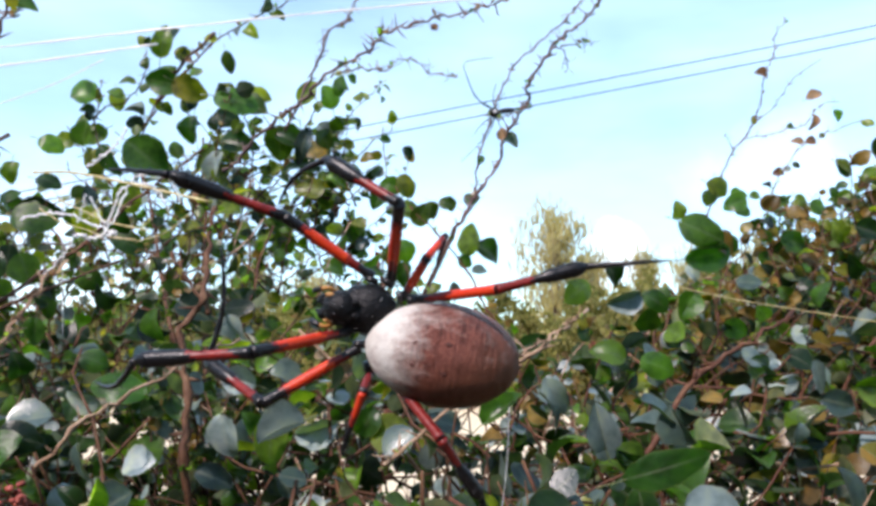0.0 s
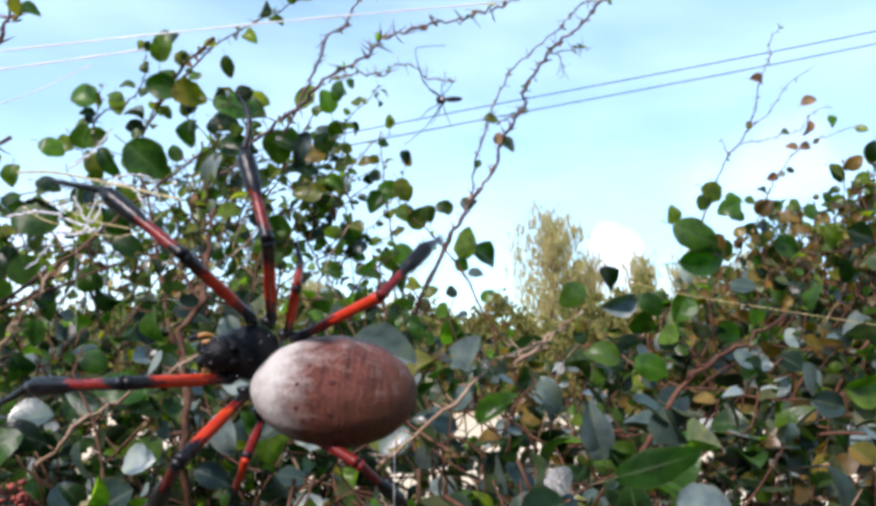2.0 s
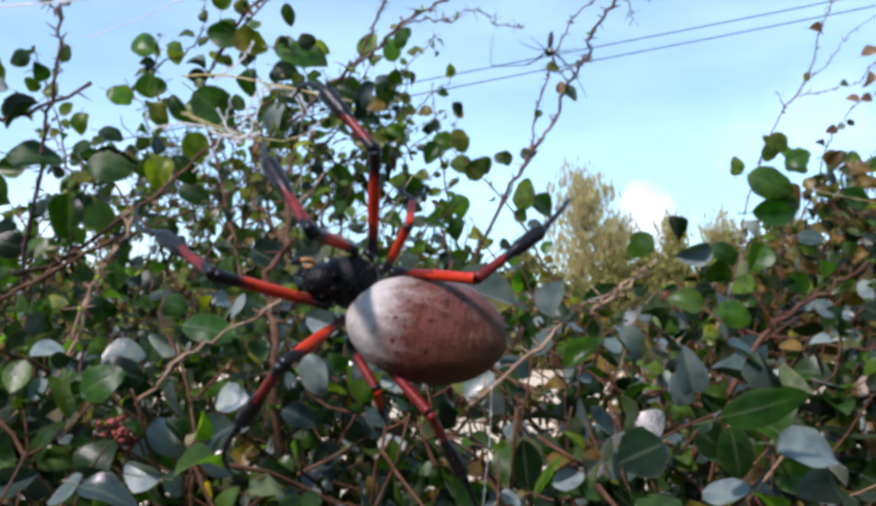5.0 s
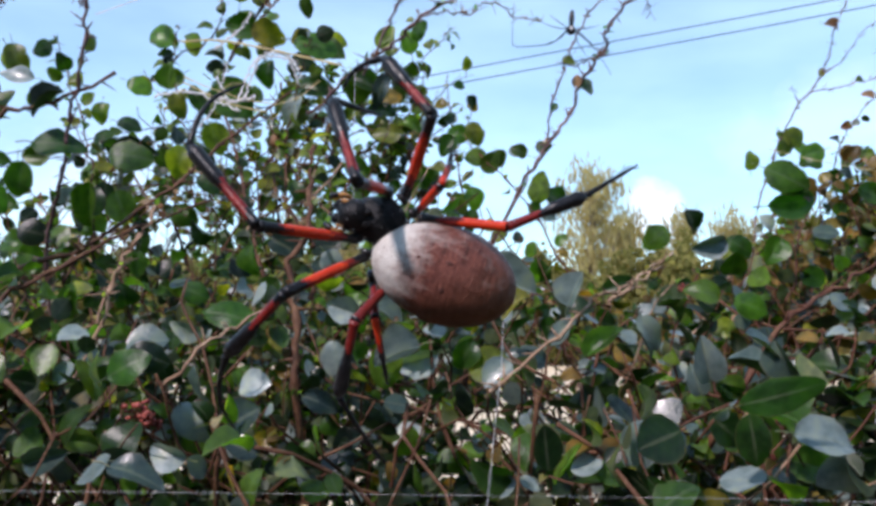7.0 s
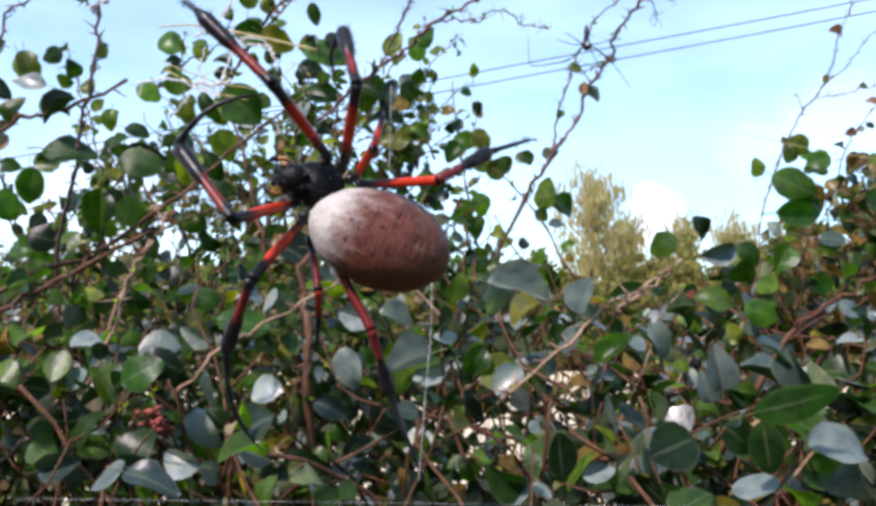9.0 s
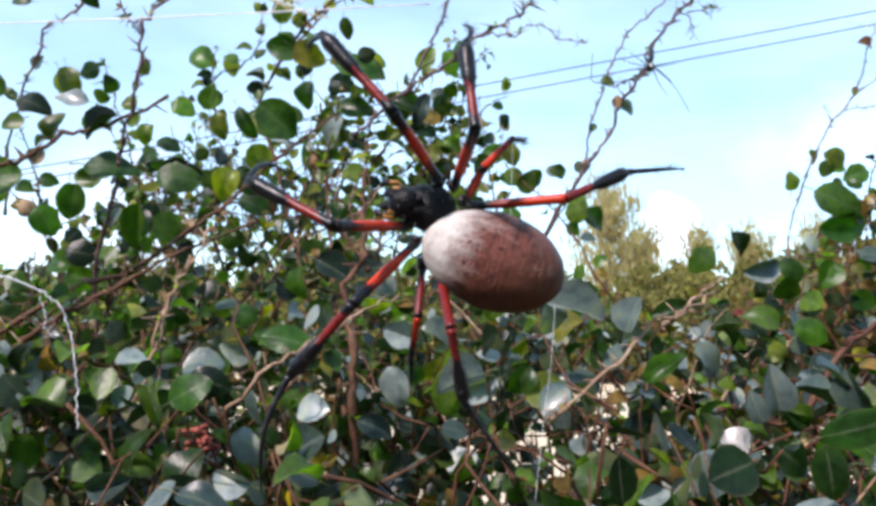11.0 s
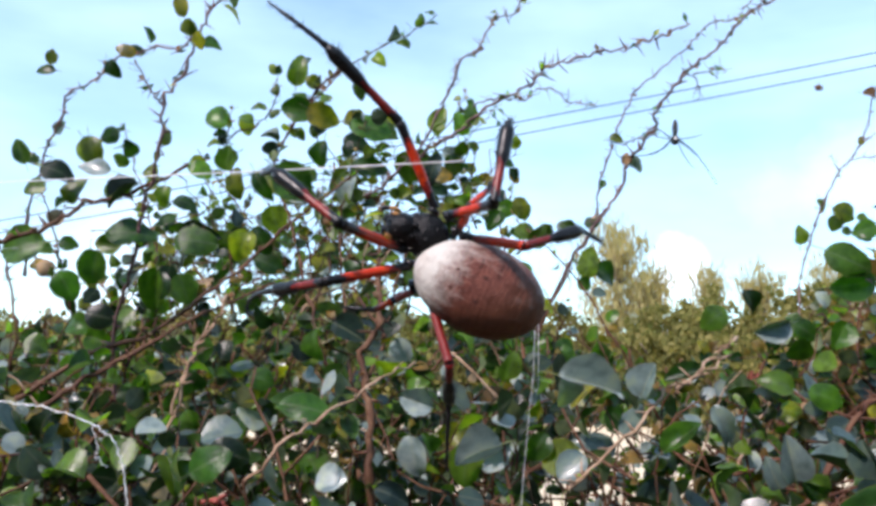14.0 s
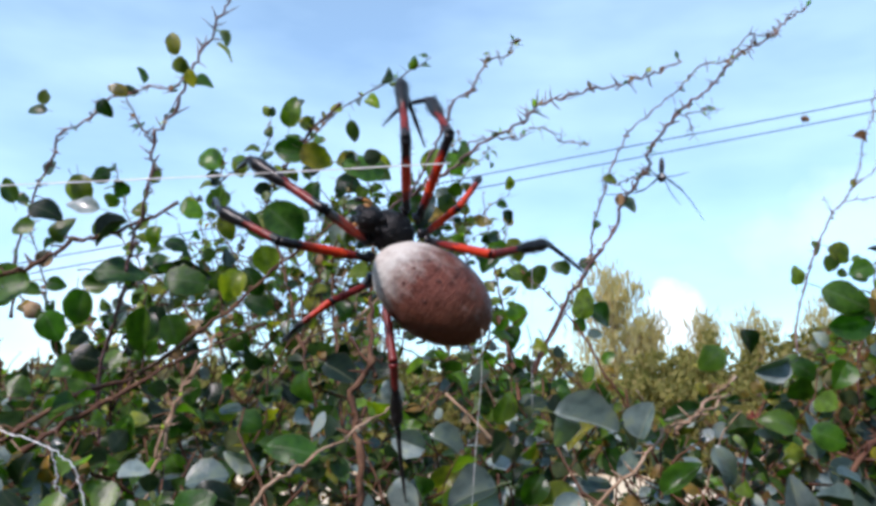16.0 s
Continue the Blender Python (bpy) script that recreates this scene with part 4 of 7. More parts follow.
leaf("left", (-0.345, 0.968, 1.834), (-0.97, -0.19, 0.13), (0.36, -0.90, -0.25), 0.0455, 0.0323, "b")
leaf("left", (-0.344, 0.960, 1.885), (0.17, -0.19, 0.97), (0.15, -0.96, 0.23), 0.0425, 0.0279, "g")
leaf("left", (-0.242, 0.930, 1.799), (0.98, 0.12, -0.17), (0.17, -0.85, 0.49), 0.0545, 0.0419, "b")
leaf("left", (-0.313, 0.838, 1.707), (0.75, 0.26, -0.61), (-0.09, -0.98, 0.16), 0.0528, 0.0440, "b")
leaf("left", (-0.352, 0.597, 1.804), (-0.16, -0.28, 0.95), (0.06, -0.99, 0.12), 0.0199, 0.0133, "g")
leaf("left", (-0.345, 0.600, 1.785), (0.77, 0.24, -0.59), (-0.39, -0.92, 0.02), 0.0152, 0.0142, "g")
leaf("left", (-0.337, 0.603, 1.775), (0.22, 0.32, -0.92), (-0.33, -0.76, 0.55), 0.0161, 0.0123, "g")
leaf("left", (-0.445, 0.692, 1.804), (-0.89, -0.30, 0.34), (-0.01, -0.98, 0.18), 0.0207, 0.0142, "g")
leaf("left", (-0.466, 0.712, 1.793), (0.50, 0.23, -0.83), (-0.35, -0.82, 0.45), 0.0201, 0.0156, "g")
leaf("left", (-0.563, 0.766, 1.828), (-0.00, -0.23, 0.97), (0.03, -0.99, 0.15), 0.0169, 0.0145, "g")
leaf("left", (-0.570, 0.767, 1.813), (-0.99, -0.11, -0.00), (-0.22, -0.94, 0.27), 0.0217, 0.0145, "g")
leaf("left", (-0.462, 0.676, 1.699), (0.26, 0.02, -0.97), (0.52, -0.81, -0.28), 0.0314, 0.0199, "g")
leaf("left", (-0.546, 0.700, 1.705), (-0.33, -0.20, 0.92), (0.30, -0.93, 0.19), 0.0261, 0.0163, "g")
leaf("left", (-0.511, 0.705, 1.687), (0.95, 0.10, -0.31), (-0.05, -0.82, 0.57), 0.0338, 0.0272, "g")
leaf("left", (-0.505, 0.728, 1.673), (0.50, -0.08, 0.86), (0.01, -0.97, 0.25), 0.0291, 0.0251, "g")
leaf("left", (-0.573, 0.772, 1.685), (-0.85, -0.23, -0.48), (0.02, -1.00, 0.09), 0.0237, 0.0202, "g")
leaf("left", (-0.413, 0.636, 1.655), (0.86, -0.01, 0.51), (-0.37, -0.76, -0.54), 0.0293, 0.0176, "g")
leaf("left", (-0.435, 0.876, 1.732), (0.93, 0.14, -0.33), (0.02, -0.93, 0.38), 0.0292, 0.0252, "g")
leaf("left", (-0.419, 0.924, 1.758), (0.16, -0.23, 0.96), (0.02, -0.93, 0.37), 0.0335, 0.0279, "g")
leaf("left", (-0.478, 0.878, 1.699), (-0.01, -0.08, -1.00), (-0.05, -0.97, 0.22), 0.0265, 0.0239, "g")
leaf("left", (-0.353, 0.797, 1.630), (-0.29, -0.16, -0.95), (0.21, -0.98, 0.07), 0.0356, 0.0297, "g")
leaf("left", (-0.332, 0.844, 1.663), (0.30, 0.29, -0.91), (0.27, -0.95, 0.17), 0.0377, 0.0302, "g")
leaf("left", (-0.537, 0.784, 1.627), (0.96, 0.22, -0.17), (0.15, -0.98, 0.11), 0.0202, 0.0166, "g")
leaf("left", (-0.333, 0.788, 1.692), (0.49, 0.05, -0.87), (-0.26, -0.95, 0.17), 0.0356, 0.0178, "g")
leaf("left", (-0.442, 0.681, 1.612), (-0.99, -0.15, -0.02), (-0.05, -1.00, -0.06), 0.0248, 0.0207, "g")
leaf("left", (-0.227, 0.576, 1.474), (-0.95, -0.22, 0.22), (0.07, -0.88, 0.46), 0.0402, 0.0235, "b")
leaf("left", (-0.440, 0.641, 1.674), (-0.98, -0.09, 0.15), (0.02, -0.96, 0.27), 0.0297, 0.0169, "s")
leaf("left", (-0.411, 0.637, 1.650), (-0.80, -0.10, -0.59), (-0.20, -0.89, 0.41), 0.0342, 0.0166, "s")
leaf("left", (-0.271, 0.500, 1.441), (0.86, 0.01, 0.50), (0.11, -0.96, 0.25), 0.0307, 0.0241, "b")
leaf("left", (-0.332, 0.757, 1.568), (0.86, 0.18, -0.48), (-0.14, -0.98, 0.11), 0.0279, 0.0246, "g")
leaf("left", (-0.222, 0.675, 1.494), (-0.44, 0.27, -0.86), (-0.15, -0.97, 0.20), 0.0274, 0.0244, "g")
leaf("left", (-0.294, 0.691, 1.492), (0.90, 0.24, -0.36), (0.15, -0.94, 0.31), 0.0241, 0.0221, "g")
leaf("left", (-0.253, 0.719, 1.523), (0.13, 0.05, -0.99), (-0.44, -0.86, 0.25), 0.0314, 0.0230, "g")
leaf("left", (-0.358, 0.713, 1.517), (-0.16, 0.20, -0.97), (-0.12, -0.97, 0.19), 0.0262, 0.0230, "g")
leaf("left", (-0.277, 0.579, 1.432), (0.54, 0.06, -0.84), (0.24, -0.97, 0.09), 0.0209, 0.0168, "g")
leaf("left", (-0.371, 0.615, 1.483), (-0.17, 0.14, -0.98), (-0.01, -0.88, 0.47), 0.0272, 0.0182, "g")
leaf("left", (-0.478, 0.707, 1.499), (0.50, 0.25, -0.83), (0.01, -1.00, -0.07), 0.0262, 0.0209, "g")
leaf("left", (-0.543, 0.749, 1.520), (0.87, 0.11, -0.47), (-0.00, -0.90, 0.43), 0.0246, 0.0223, "g")
leaf("left", (-0.299, 0.516, 1.437), (-0.18, -0.20, 0.96), (-0.06, -0.88, 0.46), 0.0234, 0.0173, "s")
leaf("left", (-0.144, 0.582, 1.480), (-0.94, -0.10, 0.31), (0.21, -0.86, 0.47), 0.0268, 0.0209, "s")
leaf("left", (-0.140, 0.537, 1.444), (0.17, 0.20, -0.96), (-0.02, -0.88, 0.47), 0.0315, 0.0223, "s")
leaf("left", (-0.095, 0.488, 1.454), (-0.94, -0.07, -0.33), (0.18, -0.87, 0.47), 0.0321, 0.0244, "s")
leaf("left", (-0.160, 0.625, 1.518), (0.66, 0.13, -0.74), (-0.09, -0.88, 0.46), 0.0227, 0.0200, "s")
leaf("back", (-0.024, 1.115, 1.692), (0.50, -0.11, 0.86), (0.28, -0.95, 0.13), 0.0353, 0.0289, "g")
leaf("back", (-0.047, 1.157, 1.741), (0.50, 0.18, -0.85), (0.20, -0.97, 0.16), 0.0385, 0.0302, "g")
leaf("back", (-0.072, 1.204, 1.751), (-0.93, -0.16, 0.32), (0.25, -0.96, -0.15), 0.0349, 0.0314, "g")
leaf("back", (-0.055, 1.393, 1.850), (0.44, 0.29, -0.85), (0.23, -0.89, 0.40), 0.0263, 0.0223, "g")
leaf("back", (0.013, 1.066, 1.698), (-0.93, -0.19, 0.33), (0.15, -0.98, 0.10), 0.0246, 0.0215, "g")
leaf("back", (0.072, 1.130, 1.640), (0.84, 0.22, -0.50), (0.20, -0.92, 0.35), 0.0450, 0.0369, "g")
leaf("back", (0.042, 1.076, 1.651), (0.19, -0.05, 0.98), (-0.08, -0.89, 0.46), 0.0461, 0.0307, "g")
leaf("right", (0.375, 0.993, 1.685), (-0.94, -0.01, -0.35), (0.23, -0.95, 0.23), 0.0307, 0.0265, "g")
leaf("right", (0.373, 1.039, 1.715), (0.92, 0.22, -0.32), (-0.39, -0.91, 0.13), 0.0367, 0.0293, "g")
leaf("right", (0.358, 1.040, 1.701), (-0.34, 0.12, -0.93), (0.00, -0.88, 0.47), 0.0235, 0.0205, "g")
leaf("right", (0.332, 1.090, 1.694), (-0.01, -0.11, 0.99), (0.17, -0.98, 0.14), 0.0277, 0.0230, "g")
leaf("back", (-0.129, 0.918, 1.799), (-0.27, -0.34, 0.90), (0.34, -0.93, 0.12), 0.0301, 0.0246, "g")
leaf("back", (-0.117, 0.917, 1.812), (0.17, -0.21, 0.96), (0.09, -0.92, 0.38), 0.0274, 0.0178, "g")
leaf("back", (-0.266, 0.979, 1.864), (0.19, 0.38, -0.91), (-0.10, -0.99, 0.05), 0.0296, 0.0178, "g")
leaf("back", (-0.289, 0.973, 1.893), (-0.99, -0.03, 0.14), (0.37, -0.92, 0.14), 0.0178, 0.0133, "g")
leaf("back", (-0.160, 1.152, 1.719), (0.43, 0.29, -0.85), (0.04, -0.79, 0.61), 0.0285, 0.0251, "g")
leaf("back", (-0.068, 1.171, 1.638), (0.36, 0.11, -0.93), (0.13, -0.97, 0.21), 0.0335, 0.0302, "g")
leaf("back", (-0.051, 1.176, 1.613), (-0.21, 0.05, -0.98), (-0.37, -0.91, 0.19), 0.0369, 0.0285, "g")
leaf("right", (0.258, 0.771, 1.616), (0.90, -0.04, -0.40), (0.30, -0.90, -0.10), 0.0480, 0.0330, "b")
leaf("right", (0.268, 0.784, 1.594), (0.96, 0.10, 0.16), (-0.10, -0.86, -0.40), 0.0520, 0.0310, "b")
leaf("right", (0.286, 0.792, 1.606), (0.70, 0.20, -0.60), (0.20, -0.90, 0.30), 0.0330, 0.0260, "o")
leaf("right", (0.128, 0.598, 1.499), (-0.93, -0.14, 0.33), (-0.26, -0.87, 0.42), 0.0268, 0.0201, "g")
leaf("right", (0.080, 0.696, 1.503), (-0.97, 0.06, -0.25), (0.02, -0.86, 0.52), 0.0352, 0.0186, "g")
leaf("right", (0.147, 0.844, 1.562), (-0.76, 0.05, -0.65), (0.19, -0.93, 0.31), 0.0332, 0.0273, "g")
leaf("right", (0.186, 0.844, 1.580), (0.51, 0.14, -0.85), (0.18, -0.92, 0.34), 0.0297, 0.0237, "g")
leaf("right", (-0.018, 0.736, 1.522), (0.48, 0.20, -0.85), (0.28, -0.86, 0.41), 0.0272, 0.0209, "g")
leaf("right", (-0.070, 0.735, 1.506), (0.36, -0.24, 0.90), (0.28, -0.96, 0.10), 0.0314, 0.0230, "g")
leaf("right", (0.206, 0.749, 1.546), (0.87, 0.10, -0.48), (-0.14, -0.97, 0.18), 0.0314, 0.0230, "g")
leaf("right", (0.225, 0.721, 1.540), (-0.50, 0.01, -0.87), (0.24, -0.85, 0.47), 0.0282, 0.0241, "g")
leaf("right", (0.165, 0.603, 1.489), (0.95, 0.05, -0.32), (0.01, -1.00, 0.07), 0.0293, 0.0209, "g")
leaf("right", (-0.052, 0.593, 1.448), (-0.49, -0.02, -0.87), (0.15, -0.99, 0.08), 0.0251, 0.0209, "g")
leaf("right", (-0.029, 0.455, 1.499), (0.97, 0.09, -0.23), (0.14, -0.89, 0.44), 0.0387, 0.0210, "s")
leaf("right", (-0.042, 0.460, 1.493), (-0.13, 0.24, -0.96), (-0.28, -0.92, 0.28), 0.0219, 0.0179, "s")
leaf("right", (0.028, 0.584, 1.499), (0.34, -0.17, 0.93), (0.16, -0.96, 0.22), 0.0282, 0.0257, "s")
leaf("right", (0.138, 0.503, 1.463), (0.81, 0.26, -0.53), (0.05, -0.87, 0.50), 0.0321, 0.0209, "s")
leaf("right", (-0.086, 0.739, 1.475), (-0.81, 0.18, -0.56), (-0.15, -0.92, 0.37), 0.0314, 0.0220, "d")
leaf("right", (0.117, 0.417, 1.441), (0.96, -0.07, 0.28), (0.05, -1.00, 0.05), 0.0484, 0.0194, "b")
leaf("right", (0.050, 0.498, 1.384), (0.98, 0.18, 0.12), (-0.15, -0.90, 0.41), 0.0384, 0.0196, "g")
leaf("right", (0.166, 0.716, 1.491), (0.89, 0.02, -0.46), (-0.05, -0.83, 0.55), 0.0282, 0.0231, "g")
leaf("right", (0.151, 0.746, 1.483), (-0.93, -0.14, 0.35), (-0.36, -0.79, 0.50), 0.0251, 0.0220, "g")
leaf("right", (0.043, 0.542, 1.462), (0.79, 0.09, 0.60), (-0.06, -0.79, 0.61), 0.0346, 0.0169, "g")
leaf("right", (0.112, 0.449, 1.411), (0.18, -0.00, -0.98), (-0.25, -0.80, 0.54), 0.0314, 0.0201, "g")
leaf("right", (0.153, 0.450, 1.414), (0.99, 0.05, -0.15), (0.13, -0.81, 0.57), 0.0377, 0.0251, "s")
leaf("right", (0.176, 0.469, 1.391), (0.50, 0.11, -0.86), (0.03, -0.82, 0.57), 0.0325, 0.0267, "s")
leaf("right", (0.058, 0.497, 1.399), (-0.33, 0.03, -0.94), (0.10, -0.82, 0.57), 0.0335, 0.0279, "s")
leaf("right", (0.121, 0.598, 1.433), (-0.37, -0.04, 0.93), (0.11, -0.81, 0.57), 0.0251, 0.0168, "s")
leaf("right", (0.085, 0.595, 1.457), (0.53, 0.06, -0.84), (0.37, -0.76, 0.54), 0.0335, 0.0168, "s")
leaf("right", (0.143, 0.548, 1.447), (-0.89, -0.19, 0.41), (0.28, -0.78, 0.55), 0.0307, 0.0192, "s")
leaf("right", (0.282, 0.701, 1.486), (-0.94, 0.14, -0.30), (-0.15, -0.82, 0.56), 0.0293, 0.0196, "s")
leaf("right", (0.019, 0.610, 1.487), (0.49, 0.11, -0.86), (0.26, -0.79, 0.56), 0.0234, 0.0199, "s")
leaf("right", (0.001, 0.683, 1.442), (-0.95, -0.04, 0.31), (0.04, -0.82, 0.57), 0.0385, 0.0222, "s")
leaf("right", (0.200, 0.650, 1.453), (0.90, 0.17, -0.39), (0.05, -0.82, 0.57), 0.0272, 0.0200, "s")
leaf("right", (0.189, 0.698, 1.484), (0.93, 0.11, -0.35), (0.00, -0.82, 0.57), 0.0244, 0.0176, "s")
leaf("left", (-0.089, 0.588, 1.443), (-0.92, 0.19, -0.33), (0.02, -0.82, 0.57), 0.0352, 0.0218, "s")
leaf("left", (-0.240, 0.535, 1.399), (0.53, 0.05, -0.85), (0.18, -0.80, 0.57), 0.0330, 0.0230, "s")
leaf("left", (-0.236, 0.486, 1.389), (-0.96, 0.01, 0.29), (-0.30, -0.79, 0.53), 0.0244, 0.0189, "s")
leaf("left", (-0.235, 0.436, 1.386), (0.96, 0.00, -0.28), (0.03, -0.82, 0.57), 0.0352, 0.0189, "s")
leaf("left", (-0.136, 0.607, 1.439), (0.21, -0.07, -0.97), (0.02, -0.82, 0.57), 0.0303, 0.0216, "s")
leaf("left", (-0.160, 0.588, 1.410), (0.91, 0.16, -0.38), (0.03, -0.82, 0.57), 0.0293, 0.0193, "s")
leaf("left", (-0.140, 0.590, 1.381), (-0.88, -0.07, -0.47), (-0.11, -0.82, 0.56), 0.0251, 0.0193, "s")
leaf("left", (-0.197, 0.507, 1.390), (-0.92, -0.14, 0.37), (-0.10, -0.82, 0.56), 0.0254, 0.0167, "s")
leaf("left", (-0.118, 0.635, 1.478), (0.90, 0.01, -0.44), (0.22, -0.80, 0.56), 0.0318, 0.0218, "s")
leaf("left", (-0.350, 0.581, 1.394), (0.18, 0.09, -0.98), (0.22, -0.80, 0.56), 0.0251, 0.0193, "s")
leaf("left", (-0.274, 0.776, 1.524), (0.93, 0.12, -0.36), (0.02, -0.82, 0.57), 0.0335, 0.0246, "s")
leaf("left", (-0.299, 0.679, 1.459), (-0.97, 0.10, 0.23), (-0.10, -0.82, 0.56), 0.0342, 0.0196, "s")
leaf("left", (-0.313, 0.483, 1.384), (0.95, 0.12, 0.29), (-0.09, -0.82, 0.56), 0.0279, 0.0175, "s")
leaf("left", (-0.262, 0.679, 1.472), (-1.00, -0.09, 0.00), (-0.30, -0.87, 0.38), 0.0362, 0.0215, "g")
leaf("left", (-0.445, 0.664, 1.588), (-0.20, 0.21, -0.96), (0.30, -0.92, 0.24), 0.0323, 0.0235, "b")
leaf("left", (-0.426, 0.765, 1.582), (0.16, -0.13, 0.98), (0.16, -0.88, 0.44), 0.0291, 0.0246, "g")
leaf("left", (-0.348, 0.959, 1.732), (0.76, 0.10, -0.64), (0.11, -0.80, 0.59), 0.0489, 0.0391, "g")
leaf("left", (-0.478, 0.704, 1.705), (0.43, 0.32, -0.84), (0.21, -0.96, 0.18), 0.0304, 0.0241, "g")
leaf("left", (-0.418, 0.956, 1.728), (0.33, 0.21, -0.92), (-0.07, -0.78, 0.62), 0.0349, 0.0251, "g")
leaf("left", (-0.181, 0.964, 1.760), (0.94, 0.11, -0.33), (0.30, -0.93, 0.23), 0.0447, 0.0307, "g")
leaf("left", (-0.165, 1.015, 1.760), (-0.96, 0.04, 0.28), (0.04, -0.90, 0.43), 0.0440, 0.0293, "g")
leaf("left", (-0.234, 0.959, 1.804), (0.96, -0.03, -0.28), (0.06, -0.88, 0.47), 0.0489, 0.0349, "g")
leaf("left", (-0.401, 0.819, 1.548), (-0.02, -0.12, -0.99), (-0.13, -0.77, 0.62), 0.0297, 0.0237, "g")
leaf("left", (-0.413, 0.772, 1.493), (0.95, 0.04, -0.32), (0.59, -0.81, 0.06), 0.0279, 0.0223, "g")
leaf("left", (-0.371, 0.822, 1.519), (-0.93, -0.11, 0.34), (-0.38, -0.83, 0.41), 0.0297, 0.0237, "g")
leaf("left", (-0.352, 0.677, 1.453), (0.51, 0.06, -0.86), (-0.27, -0.96, -0.02), 0.0244, 0.0196, "g")
leaf("left", (-0.159, 0.969, 1.698), (-1.00, -0.01, -0.03), (0.20, -0.96, 0.20), 0.0391, 0.0279, "g")
leaf("left", (-0.193, 0.971, 1.656), (0.87, 0.06, -0.48), (-0.53, -0.83, 0.17), 0.0335, 0.0279, "g")
leaf("left", (-0.039, 1.125, 1.697), (0.90, 0.16, -0.39), (0.05, -0.77, 0.63), 0.0434, 0.0337, "g")
leaf("left", (-0.115, 1.074, 1.659), (0.52, 0.13, -0.84), (-0.45, -0.80, 0.41), 0.0338, 0.0307, "g")
leaf("left", (-0.046, 1.128, 1.641), (0.20, 0.01, -0.98), (0.09, -0.85, 0.52), 0.0353, 0.0305, "g")
leaf("left", (-0.215, 0.876, 1.556), (-0.46, 0.08, 0.89), (0.31, -0.75, 0.59), 0.0352, 0.0289, "g")
leaf("left", (-0.297, 0.873, 1.554), (0.93, 0.10, -0.35), (0.00, -0.73, 0.68), 0.0277, 0.0251, "g")
leaf("left", (-0.358, 0.916, 1.624), (0.93, 0.11, -0.34), (0.27, -0.89, 0.37), 0.0398, 0.0292, "g")
leaf("left", (-0.523, 1.052, 1.728), (0.98, 0.08, -0.17), (0.35, -0.77, 0.54), 0.0338, 0.0292, "g")
leaf("left", (-0.486, 0.767, 1.525), (0.93, 0.15, -0.33), (0.28, -0.96, 0.07), 0.0313, 0.0246, "g")
leaf("left", (-0.464, 0.766, 1.548), (-1.00, 0.07, -0.07), (0.25, -0.89, 0.39), 0.0302, 0.0257, "g")
leaf("left", (-0.129, 0.977, 1.601), (0.96, -0.07, -0.25), (0.13, -0.88, 0.45), 0.0279, 0.0237, "g")
leaf("left", (-0.196, 0.968, 1.756), (-0.01, 0.18, -0.98), (0.23, -0.94, 0.26), 0.0447, 0.0405, "g")
leaf("left", (-0.248, 0.968, 1.756), (0.98, -0.16, -0.13), (-0.04, -0.96, 0.28), 0.0517, 0.0307, "g")
leaf("left", (-0.168, 0.971, 1.729), (-0.98, -0.05, 0.20), (0.31, -0.79, 0.53), 0.0461, 0.0279, "g")
leaf("left", (-0.360, 0.973, 1.733), (0.93, 0.07, -0.36), (-0.06, -0.87, 0.49), 0.0698, 0.0419, "g")
leaf("left", (-0.482, 1.096, 1.801), (-0.87, 0.12, -0.49), (0.06, -0.99, -0.10), 0.0379, 0.0300, "g")
leaf("left", (-0.529, 1.098, 1.793), (-0.94, 0.12, 0.31), (0.36, -0.93, 0.07), 0.0347, 0.0284, "g")
leaf("left", (-0.197, 0.794, 1.543), (0.98, -0.15, 0.10), (-0.04, -0.80, 0.60), 0.0324, 0.0257, "g")
leaf("left", (-0.103, 0.503, 1.444), (-0.17, 0.14, -0.97), (-0.10, -0.97, 0.22), 0.0321, 0.0230, "g")
leaf("left", (-0.261, 0.505, 1.447), (0.98, 0.04, -0.18), (-0.23, -0.92, 0.33), 0.0279, 0.0230, "g")
leaf("left", (-0.403, 0.804, 1.638), (1.00, 0.02, -0.01), (-0.37, -0.91, 0.18), 0.0481, 0.0309, "g")
leaf("left", (-0.140, 0.967, 1.761), (0.32, 0.01, -0.95), (-0.24, -0.97, 0.05), 0.0279, 0.0237, "g")
leaf("left", (-0.126, 0.973, 1.711), (0.93, 0.08, -0.36), (0.43, -0.87, 0.24), 0.0279, 0.0209, "g")
leaf("left", (-0.051, 1.428, 1.853), (0.47, 0.19, -0.86), (0.12, -0.95, 0.27), 0.0246, 0.0205, "g")
leaf("left", (-0.235, 1.009, 1.831), (0.98, 0.10, -0.19), (0.35, -0.94, 0.07), 0.0367, 0.0249, "g")
leaf("left", (-0.279, 1.009, 1.835), (-1.00, 0.04, -0.00), (-0.19, -0.98, 0.12), 0.0323, 0.0264, "g")
leaf("left", (-0.458, 1.109, 1.856), (0.19, 0.06, -0.98), (0.11, -0.82, 0.56), 0.0321, 0.0241, "g")
